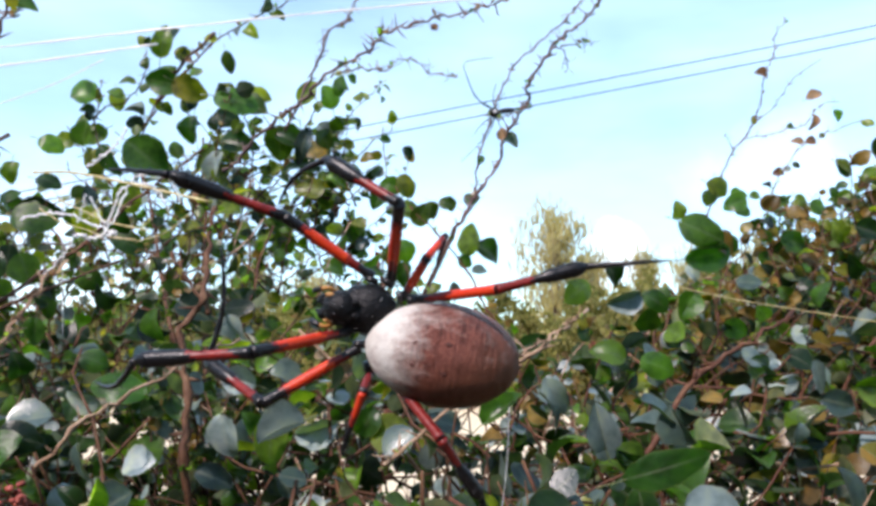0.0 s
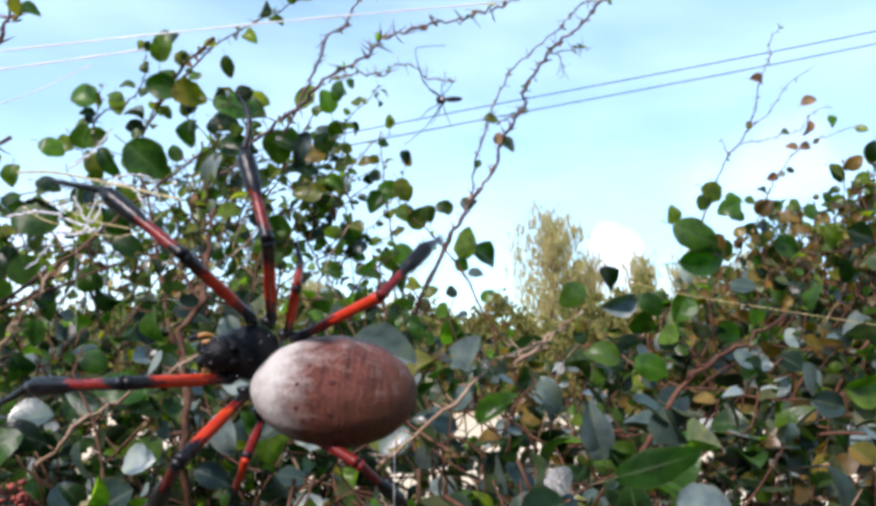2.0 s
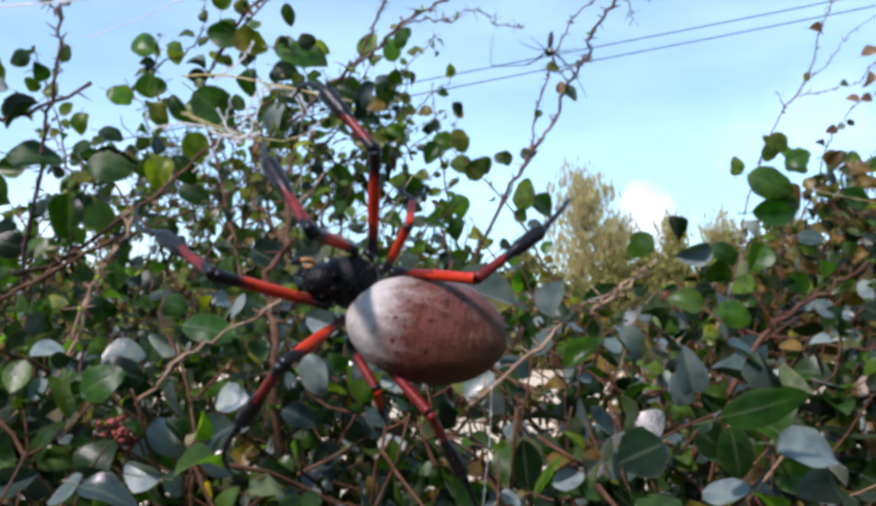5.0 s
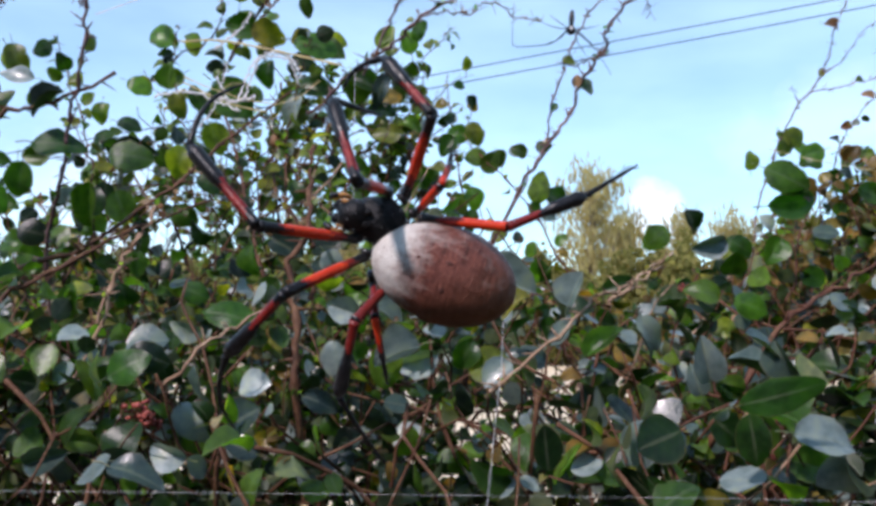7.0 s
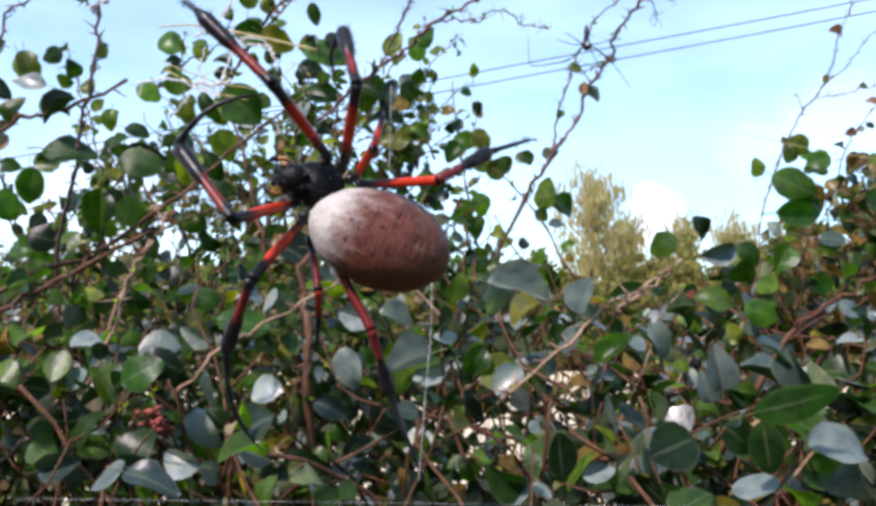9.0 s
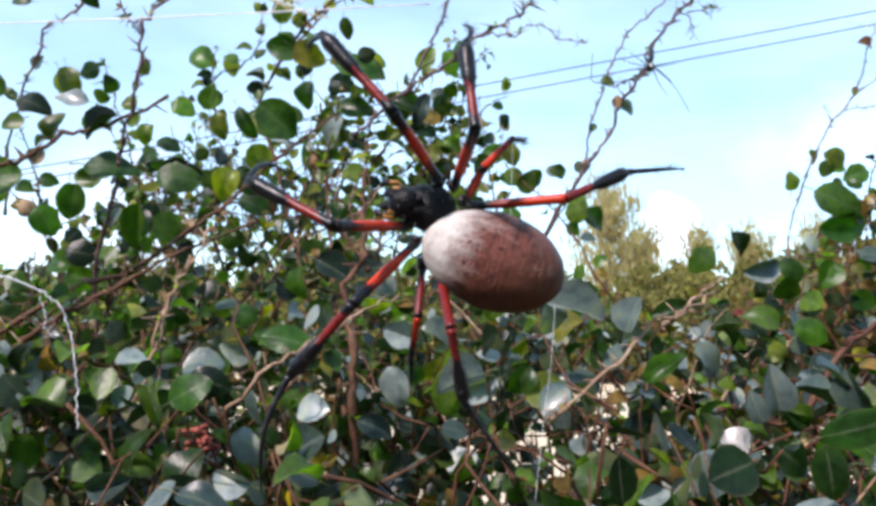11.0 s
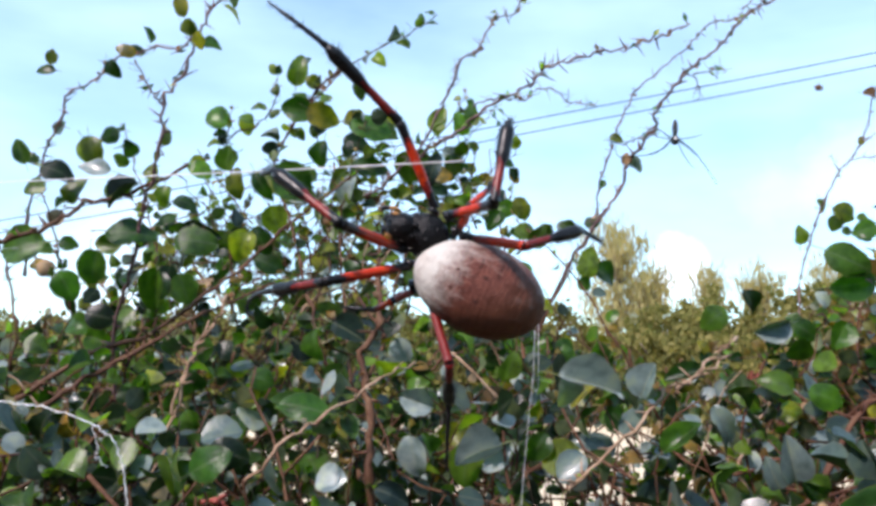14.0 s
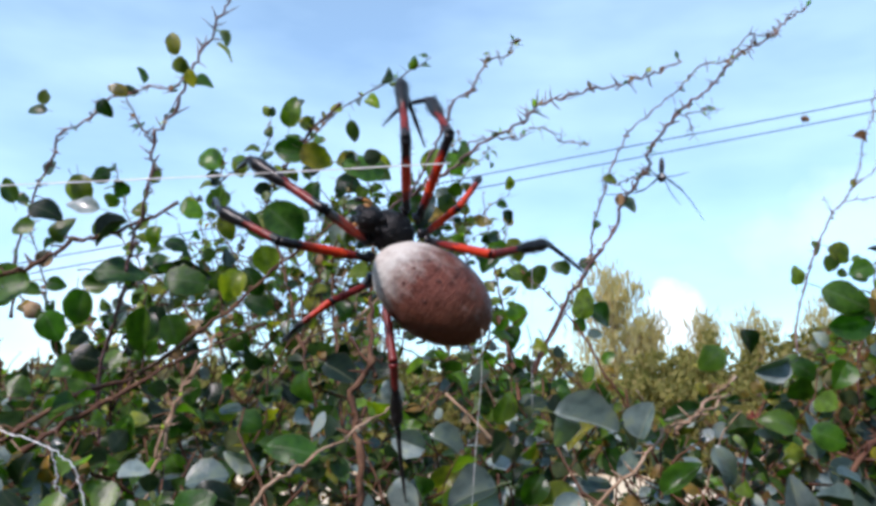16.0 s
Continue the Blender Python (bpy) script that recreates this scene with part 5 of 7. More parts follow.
leaf("left", (-0.275, 1.013, 1.802), (0.94, 0.04, -0.34), (-0.00, -1.00, 0.02), 0.0367, 0.0293, "g")
leaf("left", (-0.323, 1.015, 1.788), (-0.21, 0.02, -0.98), (-0.24, -0.92, 0.30), 0.0367, 0.0293, "g")
leaf("left", (-0.158, 0.940, 1.812), (0.51, -0.03, 0.86), (0.04, -0.96, 0.28), 0.0342, 0.0246, "g")
leaf("left", (-0.116, 1.080, 1.660), (0.92, 0.14, -0.37), (-0.01, -0.94, 0.35), 0.0338, 0.0277, "g")
leaf("left", (-0.189, 0.984, 1.635), (0.46, 0.25, -0.85), (-0.12, -0.87, 0.49), 0.0349, 0.0279, "g")
leaf("left", (-0.088, 1.172, 1.725), (-0.53, -0.07, -0.85), (-0.13, -0.99, 0.04), 0.0369, 0.0302, "g")
leaf("left", (-0.044, 1.223, 1.717), (0.99, -0.03, -0.15), (0.13, -0.90, 0.42), 0.0384, 0.0262, "g")
leaf("left", (-0.009, 1.174, 1.708), (0.45, 0.26, -0.86), (0.06, -0.92, 0.39), 0.0285, 0.0251, "g")
leaf("left", (-0.290, 0.971, 1.739), (-0.60, 0.24, -0.76), (0.05, -0.90, 0.44), 0.0391, 0.0209, "g")
leaf("left", (-0.403, 0.883, 1.647), (-0.19, 0.26, -0.95), (0.18, -0.88, 0.45), 0.0251, 0.0314, "g")
leaf("left", (-0.359, 0.883, 1.647), (0.49, 0.16, -0.85), (-0.13, -0.96, 0.26), 0.0377, 0.0277, "g")
leaf("left", (-0.166, 0.958, 1.750), (-0.34, 0.15, -0.93), (0.10, -1.00, 0.01), 0.0484, 0.0207, "s")
leaf("left", (-0.348, 1.010, 1.908), (0.50, -0.12, 0.86), (0.04, -0.89, 0.46), 0.0296, 0.0178, "s")
leaf("left", (-0.274, 0.953, 1.721), (-0.43, 0.29, -0.85), (-0.06, -0.89, 0.46), 0.0479, 0.0246, "s")
leaf("left", (-0.226, 0.744, 1.538), (0.88, -0.05, -0.46), (-0.01, -0.92, 0.40), 0.0367, 0.0293, "s")
leaf("left", (-0.243, 0.558, 1.424), (0.18, 0.18, -0.97), (-0.10, -1.00, 0.02), 0.0284, 0.0184, "s")
leaf("left", (-0.143, 0.554, 1.443), (-0.20, 0.28, -0.94), (0.23, -0.86, 0.45), 0.0269, 0.0169, "s")
leaf("right", (0.603, 1.159, 1.769), (0.84, 0.13, -0.53), (0.26, -0.89, 0.37), 0.0335, 0.0218, "g")
leaf("right", (0.548, 0.961, 1.751), (0.03, 0.25, -0.97), (-0.24, -0.93, -0.27), 0.0279, 0.0321, "g")
leaf("right", (0.452, 1.169, 1.707), (0.76, -0.14, -0.64), (-0.16, -0.98, 0.11), 0.0251, 0.0201, "g")
leaf("right", (0.439, 0.977, 1.633), (0.94, -0.07, -0.32), (-0.06, -0.98, 0.21), 0.0349, 0.0293, "g")
leaf("right", (0.470, 0.926, 1.639), (0.49, 0.17, -0.86), (-0.22, -0.80, 0.55), 0.0332, 0.0265, "g")
leaf("right", (0.477, 0.876, 1.632), (0.94, -0.06, -0.33), (-0.03, -0.99, 0.11), 0.0314, 0.0277, "g")
leaf("right", (0.518, 1.069, 1.693), (0.93, 0.11, -0.36), (-0.45, -0.79, 0.41), 0.0307, 0.0246, "g")
leaf("right", (0.498, 1.167, 1.719), (0.34, 0.09, -0.94), (0.00, -1.00, 0.05), 0.0251, 0.0218, "g")
leaf("right", (0.149, 0.499, 1.454), (0.52, -0.00, -0.85), (-0.09, -0.85, 0.52), 0.0293, 0.0209, "s")
leaf("right", (0.222, 0.499, 1.449), (0.16, 0.21, -0.96), (0.00, -0.86, 0.52), 0.0154, 0.0126, "s")
leaf("right", (0.100, 0.500, 1.454), (-0.26, -0.28, 0.93), (0.20, -0.84, 0.51), 0.0314, 0.0209, "s")
leaf("right", (0.087, 0.599, 1.467), (0.47, 0.19, -0.86), (-0.05, -0.85, 0.52), 0.0335, 0.0168, "s")
leaf("right", (0.172, 0.739, 1.547), (-0.96, -0.04, -0.28), (-0.20, -0.84, 0.51), 0.0335, 0.0230, "s")
leaf("right", (0.296, 0.598, 1.462), (0.98, 0.05, -0.20), (-0.14, -0.85, 0.51), 0.0293, 0.0209, "s")
leaf("right", (0.321, 0.591, 1.512), (0.98, 0.01, -0.17), (0.15, -0.85, 0.51), 0.0335, 0.0184, "s")

leaf("right", (0.660, 1.570, 2.058), (0.9, 0.1, -0.2), (0.1, -0.9, 0.3), 0.0330, 0.0240, "d")
leaf("right", (0.780, 1.600, 2.027), (0.85, 0.1, 0.45), (-0.2, -0.9, 0.3), 0.0430, 0.0240, "d")
leaf("right", (0.820, 1.600, 1.981), (0.3, 0.1, -0.9), (0.2, -0.95, 0.2), 0.0270, 0.0240, "g")
leaf("right", (0.771, 1.600, 1.968), (-0.2, 0.1, -0.95), (0.3, -0.9, 0.2), 0.0340, 0.0190, "d")
leaf("right", (0.728, 1.600, 1.958), (0.95, 0.1, -0.1), (0.0, -0.9, 0.4), 0.0230, 0.0180, "g")
leaf("right", (0.673, 1.460, 1.890), (-0.9, 0.1, 0.3), (0.1, -0.95, 0.2), 0.0230, 0.0160, "d")
leaf("right", (0.699, 1.460, 1.889), (0.95, 0.0, 0.1), (0.1, -0.95, 0.2), 0.0245, 0.0185, "d")
leaf("right", (0.675, 1.300, 1.802), (0.6, 0.1, -0.75), (-0.3, -0.9, 0.2), 0.0390, 0.0230, "g")
leaf("right", (0.650, 1.600, 1.973), (0.2, 0.1, 0.95), (0.2, -0.9, 0.2), 0.0210, 0.0150, "g")
leaf("right", (0.640, 1.470, 1.831), (0.95, 0.1, 0.2), (0.1, -0.9, 0.3), 0.0280, 0.0180, "d")
leaf("right", (0.591, 1.660, 1.850), (0.3, 0.1, -0.9), (0.2, -0.95, 0.1), 0.0330, 0.0210, "g")
leaf("right", (0.612, 1.600, 1.817), (0.95, 0.1, -0.2), (0.1, -0.9, 0.3), 0.0370, 0.0280, "g")
leaf("right", (0.645, 1.600, 1.814), (0.9, 0.0, 0.1), (0.1, -0.95, 0.3), 0.0240, 0.0200, "g")
leaf("right", (0.615, 1.600, 1.787), (0.95, 0.1, 0.2), (0.2, -0.95, 0.1), 0.0250, 0.0200, "g")
leaf("right", (0.646, 1.400, 1.764), (0.6, 0.1, -0.7), (0.1, -0.95, 0.2), 0.0300, 0.0240, "g")
leaf("right", (0.675, 1.400, 1.752), (0.95, 0.1, 0.3), (0.0, -0.9, 0.3), 0.0340, 0.0260, "g")
leaf("right", (0.601, 1.400, 1.752), (0.3, 0.1, 0.9), (0.1, -0.95, 0.1), 0.0240, 0.0200, "g")
leaf("right", (0.590, 1.400, 1.731), (0.9, 0.1, -0.3), (0.1, -0.95, 0.2), 0.0250, 0.0200, "g")
leaf("back", (0.093, 0.998, 1.766), (0.85, 0.0, -0.5), (0.1, -0.9, 0.3), 0.0220, 0.0190, "s")
leaf("back", (0.081, 0.990, 1.775), (0.3, 0.0, 0.9), (0.1, -0.95, 0.2), 0.0180, 0.0120, "d")
leaf("back", (0.075, 1.026, 1.811), (0.95, 0.0, -0.2), (0.0, -0.9, 0.4), 0.0200, 0.0150, "g")
leaf("back", (0.057, 1.036, 1.752), (0.5, 0.0, 0.85), (0.2, -0.95, 0.2), 0.0140, 0.0100, "g")
leaf("back", (0.045, 1.046, 1.701), (0.9, 0.0, 0.2), (0.1, -0.9, 0.3), 0.0230, 0.0190, "g")
leaf("back", (0.011, 1.096, 1.703), (0.95, 0.0, -0.1), (0.2, -0.9, 0.2), 0.0220, 0.0190, "s")


# the leafy mass: crooked stems from the ground, shoots that fill the crowns, leaves along the shoots
def top_of(x, y):
    """Height of the leafy crown over the plan."""
    d = max(y, 0.3)
    u = x / d
    if u < -0.48:
        h = max(0.08, 0.25 + 1.5 * (u + 0.48))
    elif u < -0.2:
        h = 0.25
    elif u < 0.05:
        h = 0.25 - 0.20 * (u + 0.2) / 0.25
    elif u < 0.15:
        h = 0.05 - 0.047 * (u - 0.05) / 0.10
    else:
        h = 0.003 + 0.54 * (u - 0.15)
    return 1.49 + d * (h + 0.03 * noise.noise((x * 6, y * 6, 3.0)))


def front_of(z):
    """How near the leafy face comes at a height."""
    if z < 1.39:
        return 0.43
    if z < 1.54:
        return 0.43 + (z - 1.39) / 0.15 * 0.33
    return 0.76 + (z - 1.54) * 1.35


def bare(p, rng):
    """Thin spots of the crown through which the sunlit sand shows."""
    u, h = (p.x + 0.03) / p.y, (p.z - 1.49) / p.y
    return ((u - 0.073) / 0.042) ** 2 + ((h + 0.072) / 0.024) ** 2 < 1 or (-0.08 < u < 0.10 and -0.28 < h < -0.13 and rng.random() < 0.3)


def grow(key, seed, x0, x1, shoots, stems, thin):
    rng = random.Random(seed)
    s = SHRUBS[key]
    soup = Soup()
    for k in range(stems):
        bx, by = rng.uniform(x0, x1) * 0.8, rng.uniform(0.75, 1.2)
        tip = Vector((bx + rng.gauss(0, 0.12), by + rng.gauss(-0.1, 0.12), rng.uniform(1.15, 1.45)))
        line = curve_points([(bx, by, -0.03), (bx + rng.gauss(0, 0.05), by + rng.gauss(0, 0.05), 0.5), (tip.x * 0.5 + bx * 0.5, by, 0.95), tip], 5)
        part("stem", mesh_of("stem", *tube(line, [0.009 * (1 - 0.93 * i / len(line)) * rng.uniform(0.9, 1.15) for i in range(len(line))], 7), [BARK]), s["root"])
    made = []
    for k in range(shoots):
        x = rng.uniform(x0, x1) + (rng.gauss(0, 0.10) if rng.random() < 0.3 else 0.0)
        z = rng.choice((rng.uniform(1.2, 1.90), rng.uniform(1.2, 1.90), rng.uniform(1.12, 1.45), rng.uniform(1.12, 1.45))) if rng.random() < 0.68 else rng.uniform(0.3, 1.14)
        edge = max(0.0, abs(x) - 0.38)
        y = front_of(z) + 0.6 * edge + 0.05 * max(0.0, 1.2 - z) + 0.72 * rng.random() ** 1.2 * max(0.35, 1.0 - 0.9 * edge) + 0.05 * edge * rng.gauss(0, 1)
        if z > top_of(x, y) - 0.12 * rng.random() ** 2:
            continue
        sparse = thin if x > -0.28 * y else (0.36 if x > -0.45 * y else 0.52)
        if rng.random() < sparse * min(1.0, max(0.0, (z - 1.45) / 0.20)):
            continue
        d = Vector((rng.gauss(0, 0.6), rng.gauss(-0.15, 0.4), rng.gauss(0.6, 0.45))).normalized()
        p, line = Vector((x, y, z)) - d * 0.12, []
        count = rng.randint(6, 11)
        for i in range(count):
            line.append(p.copy())
            d = (d + Vector((rng.gauss(0, 0.28), rng.gauss(0, 0.22), rng.gauss(0.06, 0.25)))).normalized()
            p = p + d * rng.uniform(0.02, 0.034)
        line = [q for q in line if q.z < top_of(q.x, q.y) + 0.012 and q.y > front_of(q.z) - 0.03]
        if len(line) < 3 or bare(line[len(line) // 2], rng):
            continue
        r = rng.uniform(0.0007, 0.0014)
        if rng.random() < 0.16:
            r *= 1.5
        soup.add(tube(line, [r * (1.2 - 0.6 * i / len(line)) for i in range(len(line))], 5), 1 if rng.random() < 0.06 else 0)
        for i, q in enumerate(line):
            if q.z > top_of(q.x, q.y) or rng.random() < (0.1 if q.z < 1.6 else 0.25) + (0.62 if noise.noise((q.x * 13, q.y * 3, q.z * 13)) > (0.16 if q.z < 1.45 or x < 0 else 0.28) else 0.0):
                continue
            for twice in range(rng.choice((1, 1, 2, 2, 3)) if q.z < 1.56 else rng.choice((0, 1, 1, 1))):
                side = Vector((rng.gauss(0, 1), rng.gauss(-0.3, 0.7), rng.gauss(0.05, 0.7))).normalized()
                normal = Vector((rng.gauss(0, 0.8), rng.gauss(-0.4, 0.7), rng.gauss(0.5, 0.7))).normalized()
                size = (0.0085 + 0.0205 * rng.random() ** 1.35) * (1.12 if q.y < 0.75 else 1.0) if q.z < 1.56 else rng.uniform(0.014, 0.031)
                roll = rng.random()
                if roll > 0.87:
                    size *= 0.55
                place = q + side * size * 0.6
                if bare(place, rng):
                    continue
                made.append((place, side, normal, size, size * rng.uniform(0.72, 0.98), roll))
    tagged(part("twig", soup.mesh("twig", [ROSY_BARK if key == "right" else BARK, PALE_BARK]), s["root"], "thin reddish-brown twigs"), kind="stuff")
    made.sort(key=lambda e: e[0].y + abs(e[0].z - 1.5) * 0.4)
    rest = []
    for place, side, normal, a, b, roll in made:
        # Leaves with painted sky sheen are commoner below 1.52 m.
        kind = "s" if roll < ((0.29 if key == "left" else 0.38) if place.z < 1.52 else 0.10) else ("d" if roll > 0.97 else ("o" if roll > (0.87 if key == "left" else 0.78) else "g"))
        # Many green leaves high in the crown get the painted-lit colour.
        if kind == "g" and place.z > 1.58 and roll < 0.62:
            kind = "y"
        if s["leaves"] < 300:
            leaf(key, place, side, normal, a, b, kind)
        else:
            rest.append((place, side, normal, a, b, kind))
    mats = [LEAF_TOP, LEAF_UNDER, SHEEN_TOP, DRY_TOP, BRONZE_TOP, LIT_TOP]
    vs, fs, ms, uvs, base = [], [], [], [], 0
    for i, (place, side, normal, a, b, kind) in enumerate(rest):
        pool = FILL[kind]
        me = pool[i % len(pool)]
        m = np.array(leaf_pose(place, side, normal, a, b))
        co = np.empty(len(me.vertices) * 3)
        me.vertices.foreach_get("co", co)
        vs.append(co.reshape(-1, 3) @ m[:3, :3].T + m[:3, 3])
        flat = np.empty(len(me.loops) * 2)
        me.uv_layers[0].data.foreach_get("uv", flat)
        uvs.append(flat)
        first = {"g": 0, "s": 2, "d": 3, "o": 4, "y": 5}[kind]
        for f in me.polygons:
            fs.append(tuple(base + v for v in f.vertices))
            ms.append(1 if f.material_index else first)
        base += len(me.vertices)
    if rest:
        me = mesh_of("foliage", np.concatenate(vs).tolist(), fs, mats, ms, sharp=True)
        me.uv_layers.new(name="blade").data.foreach_set("uv", np.concatenate(uvs).astype(np.float32))
        tagged(part("foliage", me, s["root"], "round green and grey-green leaves"), kind="stuff")


def crown_shoots(seed, count, key, u0, u1, h0, h1, d0, d1, leafy, bronze=0.0):
    """Leafy shoots that stand out of the crown against the sky."""
    rng = random.Random(seed)
    for k in range(count):
        d = rng.uniform(d0, d1)
        p = Vector((rng.uniform(u0, u1) * d, d, 1.49 + rng.uniform(h0, h1) * d))
        way = Vector((rng.gauss(0.1, 0.5), rng.gauss(0, 0.25), rng.uniform(0.6, 1.2))).normalized()
        pts = [p]
        for i in range(rng.randint(3, 5)):
            way = (way + Vector((rng.gauss(0, 0.25), rng.gauss(0, 0.15), rng.gauss(0.0, 0.2)))).normalized()
            p = p + way * rng.uniform(0.035, 0.06)
            pts.append(p)
        pts = [q for q in pts if q.x < (u1 + 0.05) * q.y]
        if key == "right":
            pts = [q for q in pts if q.z < top_of(q.x, q.y) + 0.03 + 0.3 * max(0.0, q.x - 0.34 * q.y)]
        if len(pts) > 2:
            twig(key, pts, 0.0013, 0.0005, leafy=leafy, bronze=bronze)


crown_shoots(11, 16, "back", -0.44, -0.10, 0.08, 0.20, 0.95, 1.2, 0.5)
crown_shoots(13, 13, "left", -0.34, -0.09, 0.10, 0.22, 0.95, 1.15, 0.6)
crown_shoots(12, 6, "right", 0.42, 0.66, 0.02, 0.07, 1.0, 1.3, 0.4)
crown_shoots(15, 22, "right", 0.38, 0.66, -0.02, 0.05, 0.95, 1.3, 0.7, 0.35)
crown_shoots(19, 20, "right", 0.42, 0.70, 0.02, 0.11, 1.05, 1.4, 0.7, 0.65)
crown_shoots(21, 16, "right", 0.20, 0.32, -0.155, -0.095, 0.90, 1.25, 0.7, 0.35)
crown_shoots(22, 22, "right", 0.32, 0.44, -0.07, 0.0, 0.90, 1.25, 0.75, 0.45)
crown_shoots(23, 26, "right", 0.43, 0.62, -0.02, 0.06, 0.95, 1.3, 0.75, 0.5)
crown_shoots(17, 14, "left", -0.64, -0.46, -0.02, 0.06, 0.75, 1.0, 0.6)
grow("left", 5, -0.95, 0.02, 3050, 9, 0.33)
grow("right", 6, 0.02, 1.05, 3250, 9, 0.0)


def seed_head(key, place, size, seed):
    """A cluster of dry russet capsules on short stalks."""
    rng = random.Random(seed)
    soup = Soup()
    for k in range(26):
        d = Vector((rng.gauss(0, 1), rng.gauss(0, 0.8), rng.gauss(0.2, 0.9))).normalized()
        p = Vector(place) + d * size * rng.uniform(0.3, 1.0)
        g = size * rng.uniform(0.16, 0.26)
        soup.add(blob(p, (g, g * 0.8, g * 0.8), 4, 6), 0)
        soup.add(tube([Vector(place), p], [size * 0.05, size * 0.03], 4), 1)
    part("seed_head", soup.mesh("seed_head", [RUSSET, BARK]), SHRUBS[key]["root"], "cluster of dry russet seed capsules")


seed_head("left", (-0.277, 0.533, 1.407), 0.0110, 0)
seed_head("left", (-0.271, 0.544, 1.397), 0.0080, 1)
seed_head("right", (0.187, 0.617, 1.377), 0.0060, 2)
seed_head("right", (0.129, 0.663, 1.504), 0.0050, 3)


# ---- silk ----
PULLED, HANGING = [], []
web = tagged(new("spider_web"), "torn orb web of white and golden silk threads", "spider web")


def strand(points, r, label, gold=False, sag=0.0, pulled=False, hanging=False, crumple=0.0):
    rng = random.Random(len(points) * 7 + int(r * 1e6))
    line = curve_points(points, 12)
    n = len(line)
    line = [p - Vector((0, 0, sag * 4 * (i / (n - 1)) * (1 - i / (n - 1)))) + Vector((rng.gauss(0, crumple), rng.gauss(0, crumple), rng.gauss(0, crumple))) for i, p in enumerate(line)]
    ob = part("thread", mesh_of("thread", *tube(line, [r * (1 + 0.25 * math.sin(i * 1.7)) for i in range(n)], 5), [GOLD_SILK if gold else SILK]), web, label)
    if pulled:
        PULLED.append(ob)
    if hanging:
        HANGING.append(ob)
    return ob


strand([(-0.5020, 0.6420, 1.6020), (-0.3600, 0.3500, 1.5600), (-0.2199, 0.1317, 1.5419), (-0.1873, 0.1288, 1.5433), (-0.1406, 0.1298, 1.5457), (-0.0917, 0.1300, 1.5483)], 0.00014, "taut white silk thread of the orb web")
strand([(-0.2041, 0.1389, 1.4984), (-0.1899, 0.1400, 1.4981), (-0.1804, 0.1408, 1.4971), (-0.1709, 0.1419, 1.4941), (-0.1647, 0.1431, 1.4888), (-0.1629, 0.1449, 1.4768), (-0.1626, 0.1465, 1.4657)], 0.00016, "loose crumpled white silk strand", crumple=0.0002)
strand([(-0.2267, 0.3393, 1.6293), (-0.0809, 0.3357, 1.6445), (0.0373, 0.3331, 1.6549)], 0.00046, "bright white silk thread catching the sun", pulled=True)
strand([(-0.2086, 0.2836, 1.5997), (-0.1583, 0.2843, 1.6049), (-0.1039, 0.2848, 1.6131)], 0.00040, "bright white silk thread catching the sun", pulled=True)
strand([(-0.1543, 0.2663, 1.5829), (-0.1329, 0.2661, 1.5909), (-0.1153, 0.2657, 1.5998)], 0.00020, "bright white silk thread catching the sun", pulled=True)
strand([(0.0451, 0.1497, 1.5120), (0.0572, 0.1500, 1.5094), (0.0821, 0.1504, 1.5055), (0.1064, 0.1509, 1.5019)], 0.00008, "fine golden silk thread strung across", gold=True, pulled=True)
strand([(-0.0784, 0.1519, 1.5344), (-0.0694, 0.1490, 1.5337), (-0.0591, 0.1473, 1.5315), (-0.0423, 0.1457, 1.5275)], 0.00022, "thick golden silk thread of the web", gold=True, pulled=True)
strand([(-0.0926, 0.1916, 1.5367), (-0.0856, 0.1921, 1.5336), (-0.0800, 0.1924, 1.5312), (-0.0702, 0.1928, 1.5292)], 0.00020, "thick golden silk thread of the web", gold=True, pulled=True)
strand([(-0.0778, 0.1235, 1.5146), (-0.0780, 0.1268, 1.5053), (-0.0787, 0.1300, 1.4969), (-0.0800, 0.1355, 1.4784)], 0.00006, "thin dragline thread hanging down", hanging=True)
strand([(-0.1725, 0.1841, 1.4348), (-0.0818, 0.1879, 1.4358), (0.0159, 0.1919, 1.4367), (0.0717, 0.1943, 1.4373), (0.1400, 0.3300, 1.4150), (0.1530, 0.4480, 1.4130)], 0.00003, "fine silk thread of the orb web")
strand([(-0.0751, 0.1570, 1.5342), (-0.0752, 0.1588, 1.5198), (-0.0751, 0.1608, 1.5031)], 0.00005, "thin dragline thread hanging down")
strand([(-0.0806, 0.1820, 1.5357), (-0.0759, 0.1827, 1.5291), (-0.0711, 0.1819, 1.5391), (-0.0673, 0.1818, 1.5407), (-0.0620, 0.1820, 1.5398), (-0.0596, 0.1826, 1.5342)], 0.00026, "crumpled white silk strand on the leg tips", crumple=0.0002, pulled=True)
